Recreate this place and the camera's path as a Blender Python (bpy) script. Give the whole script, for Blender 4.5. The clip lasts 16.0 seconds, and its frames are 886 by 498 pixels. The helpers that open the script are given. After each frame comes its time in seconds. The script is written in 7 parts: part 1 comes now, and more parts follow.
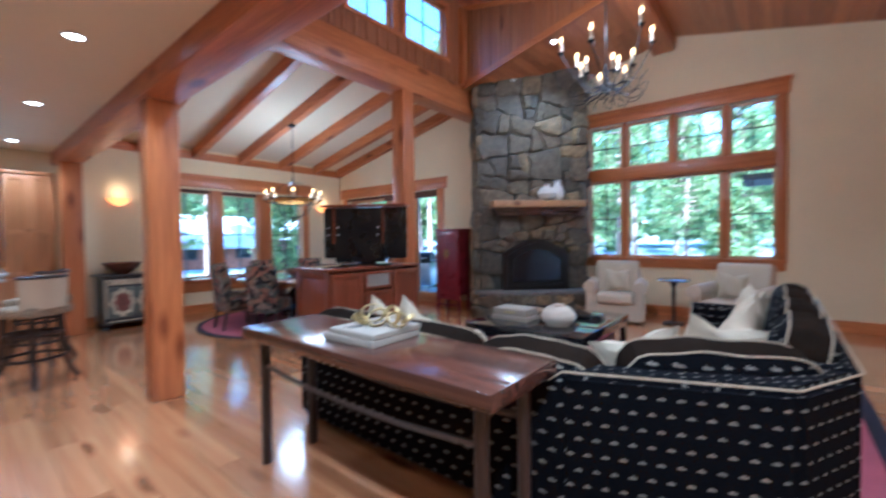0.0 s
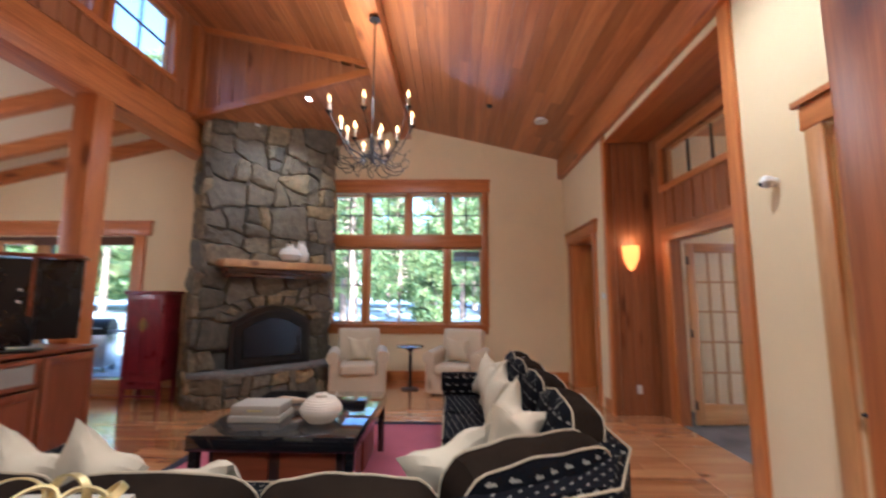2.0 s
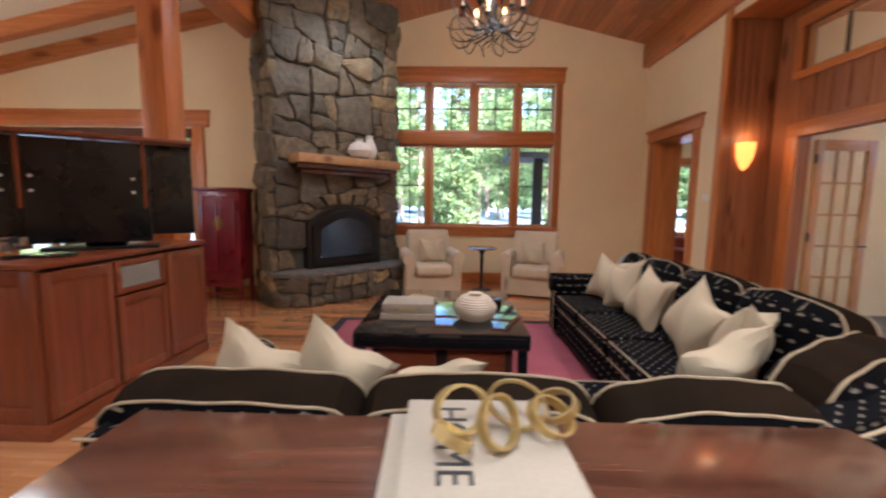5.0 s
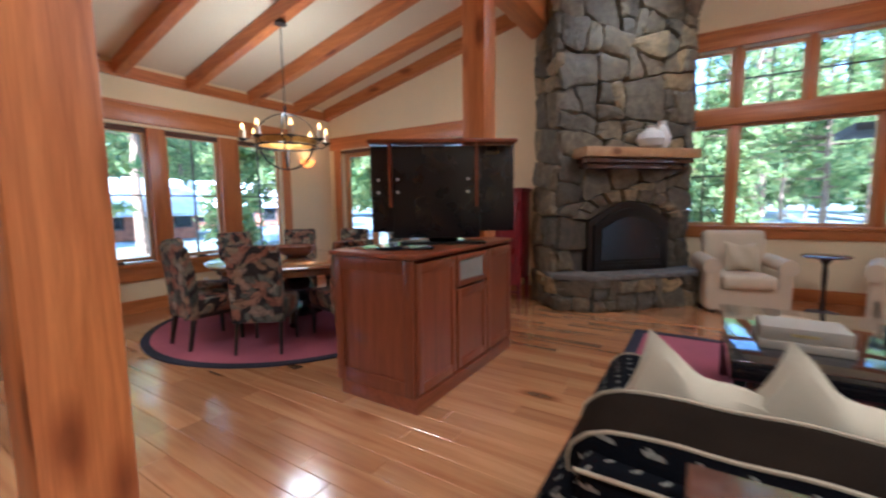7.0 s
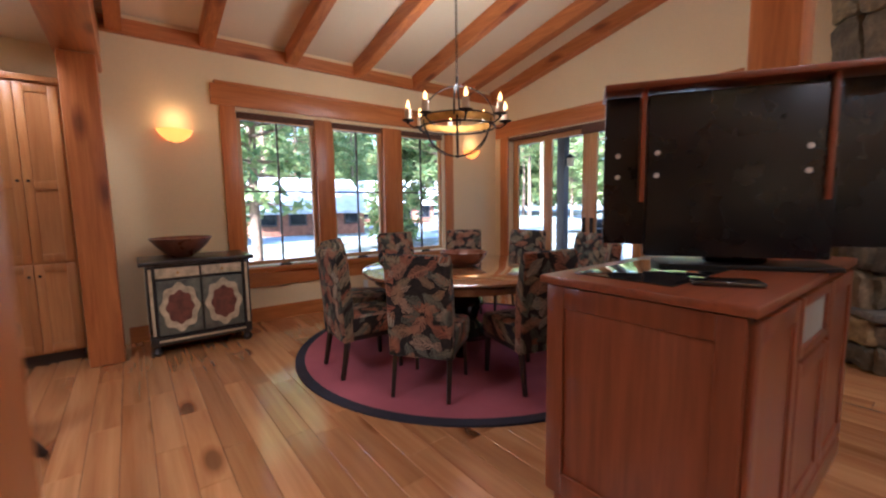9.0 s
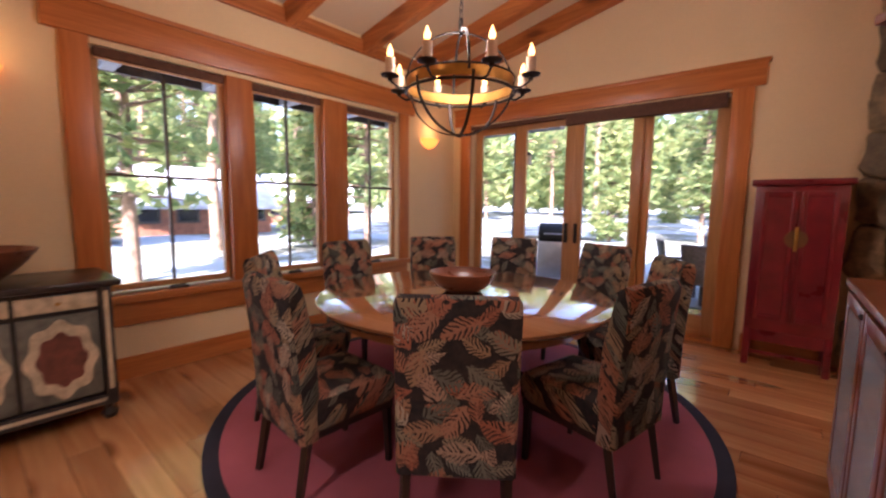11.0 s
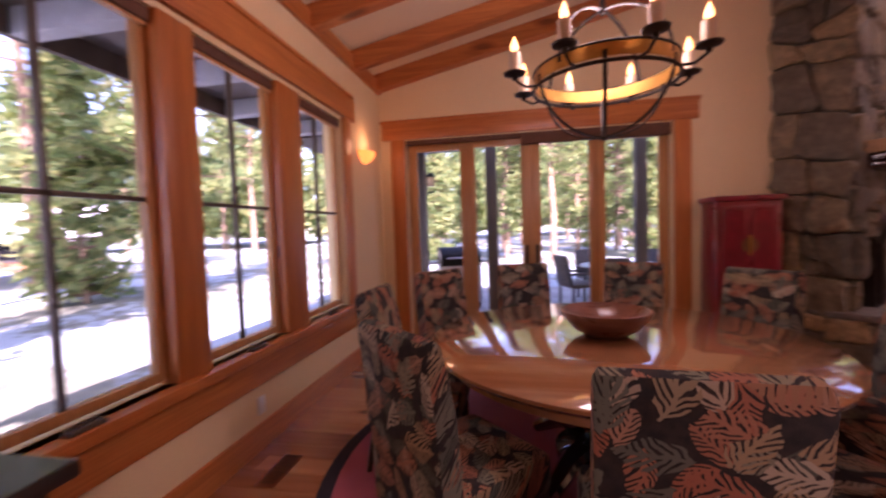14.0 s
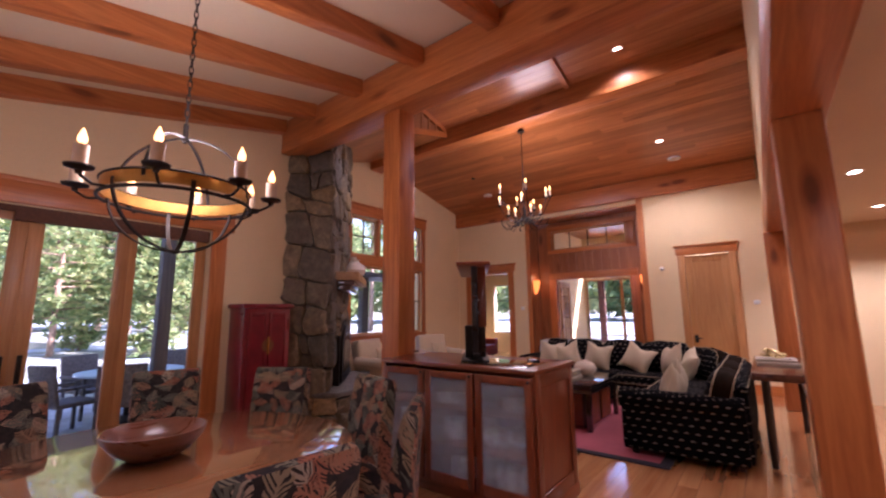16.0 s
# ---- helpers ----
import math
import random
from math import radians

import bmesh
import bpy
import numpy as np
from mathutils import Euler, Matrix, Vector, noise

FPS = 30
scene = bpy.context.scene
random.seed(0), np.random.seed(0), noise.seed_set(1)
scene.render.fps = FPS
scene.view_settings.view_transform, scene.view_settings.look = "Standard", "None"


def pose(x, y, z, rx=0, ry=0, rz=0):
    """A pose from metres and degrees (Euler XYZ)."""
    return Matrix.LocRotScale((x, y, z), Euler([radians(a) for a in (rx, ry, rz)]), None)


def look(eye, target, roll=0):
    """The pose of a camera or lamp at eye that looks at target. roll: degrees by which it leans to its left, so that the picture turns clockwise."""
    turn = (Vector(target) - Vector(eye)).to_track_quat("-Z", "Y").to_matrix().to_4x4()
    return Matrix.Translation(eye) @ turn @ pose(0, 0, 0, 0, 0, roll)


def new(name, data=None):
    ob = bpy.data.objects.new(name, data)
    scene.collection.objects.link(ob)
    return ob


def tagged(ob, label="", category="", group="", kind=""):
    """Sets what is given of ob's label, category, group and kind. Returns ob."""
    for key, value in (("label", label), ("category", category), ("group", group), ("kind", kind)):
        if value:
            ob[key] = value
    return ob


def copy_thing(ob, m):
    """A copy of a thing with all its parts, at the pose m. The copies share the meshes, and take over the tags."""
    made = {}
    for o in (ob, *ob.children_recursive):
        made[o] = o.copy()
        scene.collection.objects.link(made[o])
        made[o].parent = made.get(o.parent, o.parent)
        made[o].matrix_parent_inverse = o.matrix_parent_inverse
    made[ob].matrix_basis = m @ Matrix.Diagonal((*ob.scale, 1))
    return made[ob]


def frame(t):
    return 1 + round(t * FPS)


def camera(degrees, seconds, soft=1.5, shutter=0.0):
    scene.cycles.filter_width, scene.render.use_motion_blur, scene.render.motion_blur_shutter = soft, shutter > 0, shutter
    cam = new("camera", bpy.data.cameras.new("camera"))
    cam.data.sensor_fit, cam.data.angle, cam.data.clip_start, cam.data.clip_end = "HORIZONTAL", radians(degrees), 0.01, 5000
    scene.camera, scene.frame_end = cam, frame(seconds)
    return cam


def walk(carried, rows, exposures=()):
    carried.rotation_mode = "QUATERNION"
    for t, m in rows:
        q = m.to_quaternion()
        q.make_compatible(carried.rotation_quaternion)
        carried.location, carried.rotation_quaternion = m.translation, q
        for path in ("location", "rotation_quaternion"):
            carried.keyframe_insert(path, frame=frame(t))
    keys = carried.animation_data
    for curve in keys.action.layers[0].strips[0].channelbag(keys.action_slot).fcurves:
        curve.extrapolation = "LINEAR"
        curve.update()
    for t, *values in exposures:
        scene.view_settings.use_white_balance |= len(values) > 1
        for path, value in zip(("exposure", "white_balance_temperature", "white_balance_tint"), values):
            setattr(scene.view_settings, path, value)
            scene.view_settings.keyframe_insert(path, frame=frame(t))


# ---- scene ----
cam = camera(94.9, 16.0, soft=2.2, shutter=0.5)
PATH = [
    (0, (1.295, 0.455, 1.398), (0.025, 2.0, 1.353), -0.7),
    (0.5, (1.167, 0.569, 1.471), (0.286, 2.358, 1.613), 0.7),
    (1, (0.931, 0.637, 1.512), (0.304, 2.503, 1.863), 0.3),
    (1.5, (0.836, 0.741, 1.536), (0.429, 2.665, 1.899), 0.4),
    (2, (0.72, 0.827, 1.529), (0.674, 2.813, 1.766), 0.2),
    (2.5, (0.497, 0.914, 1.496), (0.83, 2.884, 1.569), -0.8),
    (3, (0.305, 0.988, 1.474), (0.835, 2.916, 1.421), -0.5),
    (3.2, (0.242, 1.019, 1.471), (0.835, 2.927, 1.381), -0.1),
    (5.5, (-0.701, 1.18, 1.395), (-1.01, 3.143, 1.168), 0.9),
    (6, (-0.917, 1.24, 1.366), (-1.459, 3.155, 1.168), 0.8),
    (6.5, (-1.084, 1.209, 1.381), (-1.874, 3.035, 1.181), -0.3),
    (7, (-1.3, 1.267, 1.365), (-2.363, 2.948, 1.156), -0.7),
    (7.5, (-1.524, 1.428, 1.363), (-2.882, 2.884, 1.173), -0.3),
    (8, (-1.79, 1.571, 1.37), (-3.37, 2.78, 1.161), -1.1),
    (10.5, (-3.496, 2.282, 1.336), (-5.027, 3.548, 1.107), 1.1),
    (11, (-3.814, 2.274, 1.366), (-5.086, 3.802, 1.15), 0.7),
    (11.5, (-4.237, 2.218, 1.34), (-5.388, 3.847, 1.193), 0.2),
    (12, (-4.649, 2.135, 1.357), (-5.781, 3.781, 1.262), 0.2),
    (12.5, (-5.028, 2.065, 1.376), (-6.093, 3.757, 1.312), -0.8),
    (13, (-5.373, 2.083, 1.39), (-6.452, 3.768, 1.367), -0.5),
    (13.5, (-5.718, 2.107, 1.388), (-6.576, 3.912, 1.311), -0.4),
    (14, (-5.959, 2.187, 1.373), (-6.324, 4.151, 1.277), -1.9),
    (14.5, (-6.095, 2.305, 1.402), (-5.784, 4.28, 1.358), -3.4),
    (15, (-6.238, 2.23, 1.43), (-5.18, 3.926, 1.499), -3.1),
    (15.5, (-6.279, 2.108, 1.475), (-4.835, 3.473, 1.705), -1.6),
    (16, (-6.332, 1.967, 1.481), (-4.773, 3.182, 1.79), -0.7),
]
walk(cam, [(t, look(eye, target, roll)) for t, eye, target, roll in PATH], [
    (0.0, 2.8, 3900, 5), (0.5, 2.8, 4200, 6), (1.0, 2.8, 5150, 15), (2.0, 2.75, 4750, 11), (3.2, 2.8, 4650, 8), (5.5, 2.75, 5150, 12), (6.2, 2.75, 4700, 7), (8.0, 2.5, 4550, 9),
    (10.5, 2.55, 6000, 28), (12.0, 2.5, 6000, 40), (13.5, 2.4, 6100, 51), (14.5, 2.25, 6300, 62), (15.2, 2.25, 6400, 60), (16.0, 2.2, 5600, 44)])

# ---------------- light ----------------
SUN_ELEV, SUN_ROT = 38.0, 155.0
world = bpy.data.worlds.new("world")
scene.world = world
world.use_nodes = True
wn = world.node_tree.nodes
sky = wn.new("ShaderNodeTexSky")
sky.sky_type = "NISHITA"
sky.sun_disc = False
sky.sun_elevation = radians(SUN_ELEV)
sky.sun_rotation = radians(SUN_ROT)
world.node_tree.links.new(sky.outputs[0], wn["Background"].inputs[0])
wn["Background"].inputs[1].default_value = 0.15

sun_data = bpy.data.lights.new("sun", "SUN")
sun_data.energy, sun_data.angle, sun_data.color = 5.0, radians(0.6), (1.0, 0.95, 0.86)
sun = new("sun", sun_data)
az = radians(SUN_ROT)
sun.matrix_world = look((0, 0, 30), Vector((0, 0, 30)) - Vector((math.sin(az) * math.cos(radians(SUN_ELEV)), math.cos(az) * math.cos(radians(SUN_ELEV)), math.sin(radians(SUN_ELEV)))))

WARM = (1.0, 0.88, 0.72)


def lamp(name, kind, at, watts, size=0.05, colour=WARM, target=None, spot=100):
    d = bpy.data.lights.new(name, kind)
    d.energy, d.color = watts * 0.56, colour
    if kind == "AREA":
        d.size = size
    else:
        d.shadow_soft_size = size
    if kind == "SPOT":
        d.spot_size, d.spot_blend = radians(spot), 0.6
    ob = new(name, d)
    ob.matrix_world = look(at, target) if target else Matrix.Translation(at)
    return ob


# ---------------- materials ----------------
def nodes_of(name):
    m = bpy.data.materials.new(name)
    m.use_nodes = True
    return m, m.node_tree.nodes, m.node_tree.links, m.node_tree.nodes["Principled BSDF"]


def coords(n, l, scale=(1, 1, 1), rot=(0, 0, 0), spread=0.0):
    tc = n.new("ShaderNodeTexCoord")
    mp = n.new("ShaderNodeMapping")
    mp.inputs["Scale"].default_value = scale
    mp.inputs["Rotation"].default_value = [radians(a) for a in rot]
    l.new(tc.outputs["Object"], mp.inputs["Vector"])
    if spread:
        oi = n.new("ShaderNodeObjectInfo")
        ge = n.new("ShaderNodeNewGeometry")
        ad = n.new("ShaderNodeMath")
        l.new(oi.outputs["Random"], ad.inputs[0])
        l.new(ge.outputs["Random Per Island"], ad.inputs[1])
        ml = n.new("ShaderNodeVectorMath")
        ml.operation = "SCALE"
        ml.inputs[0].default_value = (37.0, 53.0, 71.0)
        l.new(ad.outputs[0], ml.inputs["Scale"])
        av = n.new("ShaderNodeVectorMath")
        l.new(mp.outputs[0], av.inputs[0])
        l.new(ml.outputs[0], av.inputs[1])
        return av.outputs[0]
    return mp.outputs[0]


def ramp(n, l, fac, stops):
    r = n.new("ShaderNodeValToRGB")
    els = r.color_ramp.elements
    while len(els) < len(stops):
        els.new(0.5)
    for e, (p, c) in zip(els, stops):
        e.position, e.color = p, (*c, 1)
    l.new(fac, r.inputs[0])
    return r.outputs[0]


def noise_tex(n, l, vec, scale, detail=4.0, rough=0.55, dist=0.0):
    t = n.new("ShaderNodeTexNoise")
    t.inputs["Scale"].default_value = scale
    t.inputs["Detail"].default_value = detail
    t.inputs["Roughness"].default_value = rough
    t.inputs["Distortion"].default_value = dist
    l.new(vec, t.inputs["Vector"])
    return t.outputs["Fac"]


def blend(n, l, a, b, fac=0.5, mode="MIX"):
    m = n.new("ShaderNodeMix")
    m.data_type, m.blend_type = "RGBA", mode
    for s, v in ((m.inputs[0], fac), (m.inputs[6], a), (m.inputs[7], b)):
        if hasattr(v, "links"):
            l.new(v, s)
        else:
            s.default_value = v if not isinstance(v, tuple) else (*v, 1)
    return m.outputs[2]


def bump(n, l, bsdf, height, strength, dist=0.01):
    b = n.new("ShaderNodeBump")
    b.inputs["Strength"].default_value = strength
    b.inputs["Distance"].default_value = dist
    l.new(height, b.inputs["Height"])
    l.new(b.outputs[0], bsdf.inputs["Normal"])


def plain(name, colour, rough=0.6, metal=0.0, var=0.12, scale=6.0, bumps=0.05, coat=0.0, fine=90.0):
    """A painted, plaster, cloth or metal surface with blotches and fine grain."""
    m, n, l, p = nodes_of(name)
    v = coords(n, l, spread=1.0)
    big, small = noise_tex(n, l, v, scale, 3), noise_tex(n, l, v, fine, 3)
    lo, hi = [c * (1 - var) for c in colour], [min(1, c * (1 + var)) for c in colour]
    c = ramp(n, l, big, [(0.3, lo), (0.7, hi)])
    c = blend(n, l, c, ramp(n, l, small, [(0.3, (0.86, 0.86, 0.86)), (0.7, (1, 1, 1))]), 0.5, "MULTIPLY")
    l.new(c, p.inputs["Base Color"])
    r = n.new("ShaderNodeMapRange")
    r.inputs["To Min"].default_value, r.inputs["To Max"].default_value = max(0, rough - 0.08), min(1, rough + 0.08)
    l.new(big, r.inputs["Value"])
    l.new(r.outputs[0], p.inputs["Roughness"])
    p.inputs["Metallic"].default_value = metal
    p.inputs["Coat Weight"].default_value = coat
    if bumps:
        bump(n, l, p, small, bumps, 0.004)
    return m


def wood(name, dark, light, axis="z", rough=0.4, grain=14.0, coat=0.0, knots=True, tone=0.25):
    """Timber with long grain along one axis, darker streaks, knots and a tone of its own per piece."""
    m, n, l, p = nodes_of(name)
    sc = {"x": (0.06, 1, 1), "y": (1, 0.06, 1), "z": (1, 1, 0.06)}[axis]
    sk = {"x": (0.35, 1, 1), "y": (1, 0.35, 1), "z": (1, 1, 0.35)}[axis]
    v = coords(n, l, sc, spread=1.0)
    g1 = noise_tex(n, l, v, grain, 6, 0.62, 1.3)
    g2 = noise_tex(n, l, v, grain * 5, 3, 0.5)
    c = ramp(n, l, g1, [(0.28, dark), (0.72, light)])
    c = blend(n, l, c, ramp(n, l, g2, [(0.3, (0.72, 0.68, 0.64)), (0.7, (1, 1, 1))]), 0.55, "MULTIPLY")
    oi = n.new("ShaderNodeObjectInfo")
    ge = n.new("ShaderNodeNewGeometry")
    ad = n.new("ShaderNodeMath")
    l.new(oi.outputs["Random"], ad.inputs[0])
    l.new(ge.outputs["Random Per Island"], ad.inputs[1])
    fr = n.new("ShaderNodeMath")
    fr.operation = "FRACT"
    l.new(ad.outputs[0], fr.inputs[0])
    c = blend(n, l, c, ramp(n, l, fr.outputs[0], [(0.0, (1 - tone, 1 - tone * 1.15, 1 - tone * 1.3)), (1.0, (1, 1, 1))]), 1.0, "MULTIPLY")
    if knots:
        vk = coords(n, l, sk, spread=1.0)
        vo = n.new("ShaderNodeTexVoronoi")
        vo.inputs["Scale"].default_value = 3.2
        l.new(vk, vo.inputs["Vector"])
        k = ramp(n, l, vo.outputs["Distance"], [(0.1, (0.3, 0.2, 0.14)), (0.14, (0.62, 0.5, 0.42)), (0.22, (1, 1, 1))])
        c = blend(n, l, c, k, 0.85, "MULTIPLY")
    l.new(c, p.inputs["Base Color"])
    r = n.new("ShaderNodeMapRange")
    r.inputs["To Min"].default_value, r.inputs["To Max"].default_value = max(0.05, rough - 0.08), min(1, rough + 0.1)
    l.new(g1, r.inputs["Value"])
    l.new(r.outputs[0], p.inputs["Roughness"])
    p.inputs["Coat Weight"].default_value = coat
    p.inputs["Coat Roughness"].default_value = 0.1 if coat < 0.9 else 0.03
    bump(n, l, p, g2, 0.08, 0.003)
    return m


def glow(name, colour, strength):
    m, n, l, p = nodes_of(name)
    p.inputs["Base Color"].default_value = (*colour, 1)
    p.inputs["Emission Color"].default_value = (*colour, 1)
    p.inputs["Emission Strength"].default_value = strength
    return m


def clear(name, tint=(1, 1, 1), rough=0.0):
    m, n, l, p = nodes_of(name)
    p.inputs["Base Color"].default_value = (*tint, 1)
    p.inputs["Roughness"].default_value = rough
    p.inputs["Transmission Weight"].default_value = 1.0
    p.inputs["IOR"].default_value = 1.05 if rough == 0 else 1.3
    return m


FIR_D, FIR_L = (0.43, 0.125, 0.026), (0.74, 0.27, 0.066)
M_FIR_X = wood("fir_x", FIR_D, FIR_L, "x", 0.38)
M_FIR_Y = wood("fir_y", FIR_D, FIR_L, "y", 0.38)
M_FIR_Z = wood("fir_z", FIR_D, FIR_L, "z", 0.38)
M_TRIM_X = wood("trim_x", (0.46, 0.138, 0.028), (0.69, 0.255, 0.06), "x", 0.36, knots=False)
M_TRIM_Y = wood("trim_y", (0.46, 0.138, 0.028), (0.69, 0.255, 0.06), "y", 0.36, knots=False)
M_TRIM_Z = wood("trim_z", (0.46, 0.138, 0.028), (0.69, 0.255, 0.06), "z", 0.36, knots=False)
M_SASH_Z = wood("sash_z", (0.5, 0.23, 0.07), (0.72, 0.38, 0.14), "z", 0.35, knots=False)
M_SASH_X = wood("sash_x", (0.5, 0.23, 0.07), (0.72, 0.38, 0.14), "x", 0.35, knots=False)
M_CEDAR = wood("cedar_ceiling", (0.40, 0.125, 0.032), (0.68, 0.27, 0.08), "y", 0.32, grain=9, tone=0.38, knots=False, coat=0.25)
M_CEDAR_Z = wood("cedar_board", (0.3, 0.105, 0.034), (0.52, 0.21, 0.075), "z", 0.42, grain=9, tone=0.3)
M_FLOOR = wood("floor_plank", (0.44, 0.165, 0.052), (0.7, 0.35, 0.135), "x", 0.2, grain=5, coat=1.0, tone=0.3)
M_FLOOR.node_tree.nodes["Principled BSDF"].inputs["Coat Roughness"].default_value = 0.11
M_FLOOR.node_tree.nodes["Principled BSDF"].inputs["Coat IOR"].default_value = 1.6
M_CHERRY_X = wood("cherry_x", (0.18, 0.042, 0.014), (0.31, 0.083, 0.027), "x", 0.32, knots=False, coat=0.2)
M_CHERRY_Y = wood("cherry_y", (0.18, 0.042, 0.014), (0.31, 0.083, 0.027), "y", 0.32, knots=False, coat=0.2)
M_CHERRY_Z = wood("cherry_z", (0.18, 0.042, 0.014), (0.31, 0.083, 0.027), "z", 0.32, knots=False, coat=0.2)
M_DOORWOOD = wood("door_fir", (0.54, 0.25, 0.075), (0.72, 0.39, 0.135), "z", 0.35, knots=False)
M_MAPLE = wood("pantry_wood", (0.48, 0.19, 0.055), (0.64, 0.3, 0.095), "z", 0.35, knots=False)
M_DARKWOOD = wood("dark_wood_top", (0.035, 0.014, 0.009), (0.16, 0.062, 0.034), "x", 0.2, grain=8, knots=False, coat=0.4)
M_DARKLEG = wood("dark_leg", (0.02, 0.011, 0.008), (0.05, 0.026, 0.018), "z", 0.35, knots=False)
M_MANTEL = wood("mantel_wood", (0.4, 0.2, 0.07), (0.62, 0.38, 0.16), "x", 0.5)
M_TABLE = wood("table_wood", (0.28, 0.11, 0.042), (0.4, 0.185, 0.075), "x", 0.14, grain=6, knots=False, coat=1.0)
M_TABLE.node_tree.nodes["Principled BSDF"].inputs["Coat IOR"].default_value = 2.0
M_WALL = plain("wall_plaster", (0.79, 0.61, 0.34), 0.85, var=0.03, scale=1.5, bumps=0.12, fine=140)
M_OLIVE = plain("wall_olive", (0.5, 0.42, 0.25), 0.85, var=0.03, scale=1.5, bumps=0.12, fine=140)
M_CEIL = plain("ceiling_plaster", (0.8, 0.67, 0.45), 0.85, var=0.02, scale=1.5, bumps=0.12, fine=140)
M_BLACK = plain("black_metal", (0.02, 0.018, 0.016), 0.45, 0.6, 0.2)
M_IRON = plain("wrought_iron", (0.045, 0.036, 0.03), 0.5, 0.8, 0.25, 20)
M_BRASS = plain("aged_brass", (0.5, 0.27, 0.06), 0.42, 0.9, 0.2, 14)
M_GOLD = plain("brushed_gold", (0.62, 0.48, 0.2), 0.38, 0.85, 0.15, 14)
M_LACQUER = plain("black_lacquer", (0.012, 0.011, 0.012), 0.08, 0.0, 0.1, coat=1.0, bumps=0.0)
M_LACQUER.node_tree.nodes["Principled BSDF"].inputs["Coat IOR"].default_value = 1.7
M_SCREEN = plain("tv_black", (0.008, 0.008, 0.009), 0.28, 0.0, 0.1, bumps=0.0)
M_RED = plain("red_lacquer", (0.19, 0.012, 0.018), 0.3, 0.0, 0.3, 5, coat=0.3)
M_PLASTIC = plain("white_plastic", (0.75, 0.73, 0.68), 0.45, var=0.03)
M_CREAM = plain("cream_cloth", (0.58, 0.46, 0.3), 0.9, var=0.06, scale=4, bumps=0.3, fine=220)
M_PILLOW = plain("pillow_cloth", (0.52, 0.42, 0.27), 0.92, var=0.05, scale=4, bumps=0.35, fine=260)
M_PIPING = plain("piping_cord", (0.38, 0.29, 0.17), 0.85, var=0.1)
M_CERAMIC = plain("white_ceramic", (0.76, 0.7, 0.6), 0.35, var=0.08, bumps=0.03)
M_STRIPE = plain("ribbed_ceramic", (0.7, 0.58, 0.42), 0.45, var=0.12, scale=3)
M_WAX = plain("candle_wax", (0.72, 0.55, 0.36), 0.5, var=0.05)
M_FLAME = glow("lamp_flame", (1.0, 0.48, 0.11), 1.3)
M_SHADE = glow("amber_glass", (1.0, 0.4, 0.07), 0.24)
M_CAN = glow("can_light", (1.0, 0.88, 0.7), 6.0)
M_GLASS = clear("window_glass")
M_COUNTER = plain("pale_stone_top", (0.66, 0.6, 0.5), 0.15, var=0.12, scale=10, bumps=0.0, coat=0.3)
M_SLATE = plain("slate", (0.14, 0.13, 0.115), 0.55, var=0.4, scale=3)
M_BOWL = wood("bowl_wood", (0.13, 0.04, 0.02), (0.27, 0.1, 0.05), "x", 0.28, grain=10, knots=False, coat=0.3)
M_PAGE = plain("paper", (0.38, 0.32, 0.235), 0.7, var=0.04)
M_INK = plain("ink", (0.03, 0.03, 0.03), 0.7, var=0.1)
M_WRAP = plain("bronze_dark", (0.06, 0.05, 0.04), 0.35, 0.5, 0.2)


def stone_mat(name, tint):
    m, n, l, p = nodes_of(name)
    v = coords(n, l, spread=1.0)
    a, b, c2 = noise_tex(n, l, v, 2.2, 4), noise_tex(n, l, v, 11, 6, 0.65), noise_tex(n, l, v, 60, 4, 0.6)
    c = ramp(n, l, b, [(0.22, tuple(0.32 * t for t in tint)), (0.5, tint), (0.75, tuple(1.8 * t for t in tint))])
    oi = n.new("ShaderNodeObjectInfo")
    c = blend(n, l, c, ramp(n, l, oi.outputs["Random"], [(0.0, (0.42, 0.44, 0.46)), (0.4, (0.7, 0.7, 0.7)), (0.75, (0.95, 0.91, 0.84)), (0.92, (1.3, 1.18, 0.92)), (1.0, (1.9, 1.6, 1.12))]), 1.0, "MULTIPLY")
    c = blend(n, l, c, ramp(n, l, c2, [(0.3, (0.7, 0.7, 0.7)), (0.7, (1, 1, 1))]), 0.7, "MULTIPLY")
    l.new(c, p.inputs["Base Color"])
    p.inputs["Roughness"].default_value = 0.6
    bump(n, l, p, b, 0.7, 0.03)
    return m


M_STONE = stone_mat("field_stone", (0.2, 0.158, 0.094))
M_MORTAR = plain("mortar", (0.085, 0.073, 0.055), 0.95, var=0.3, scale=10)


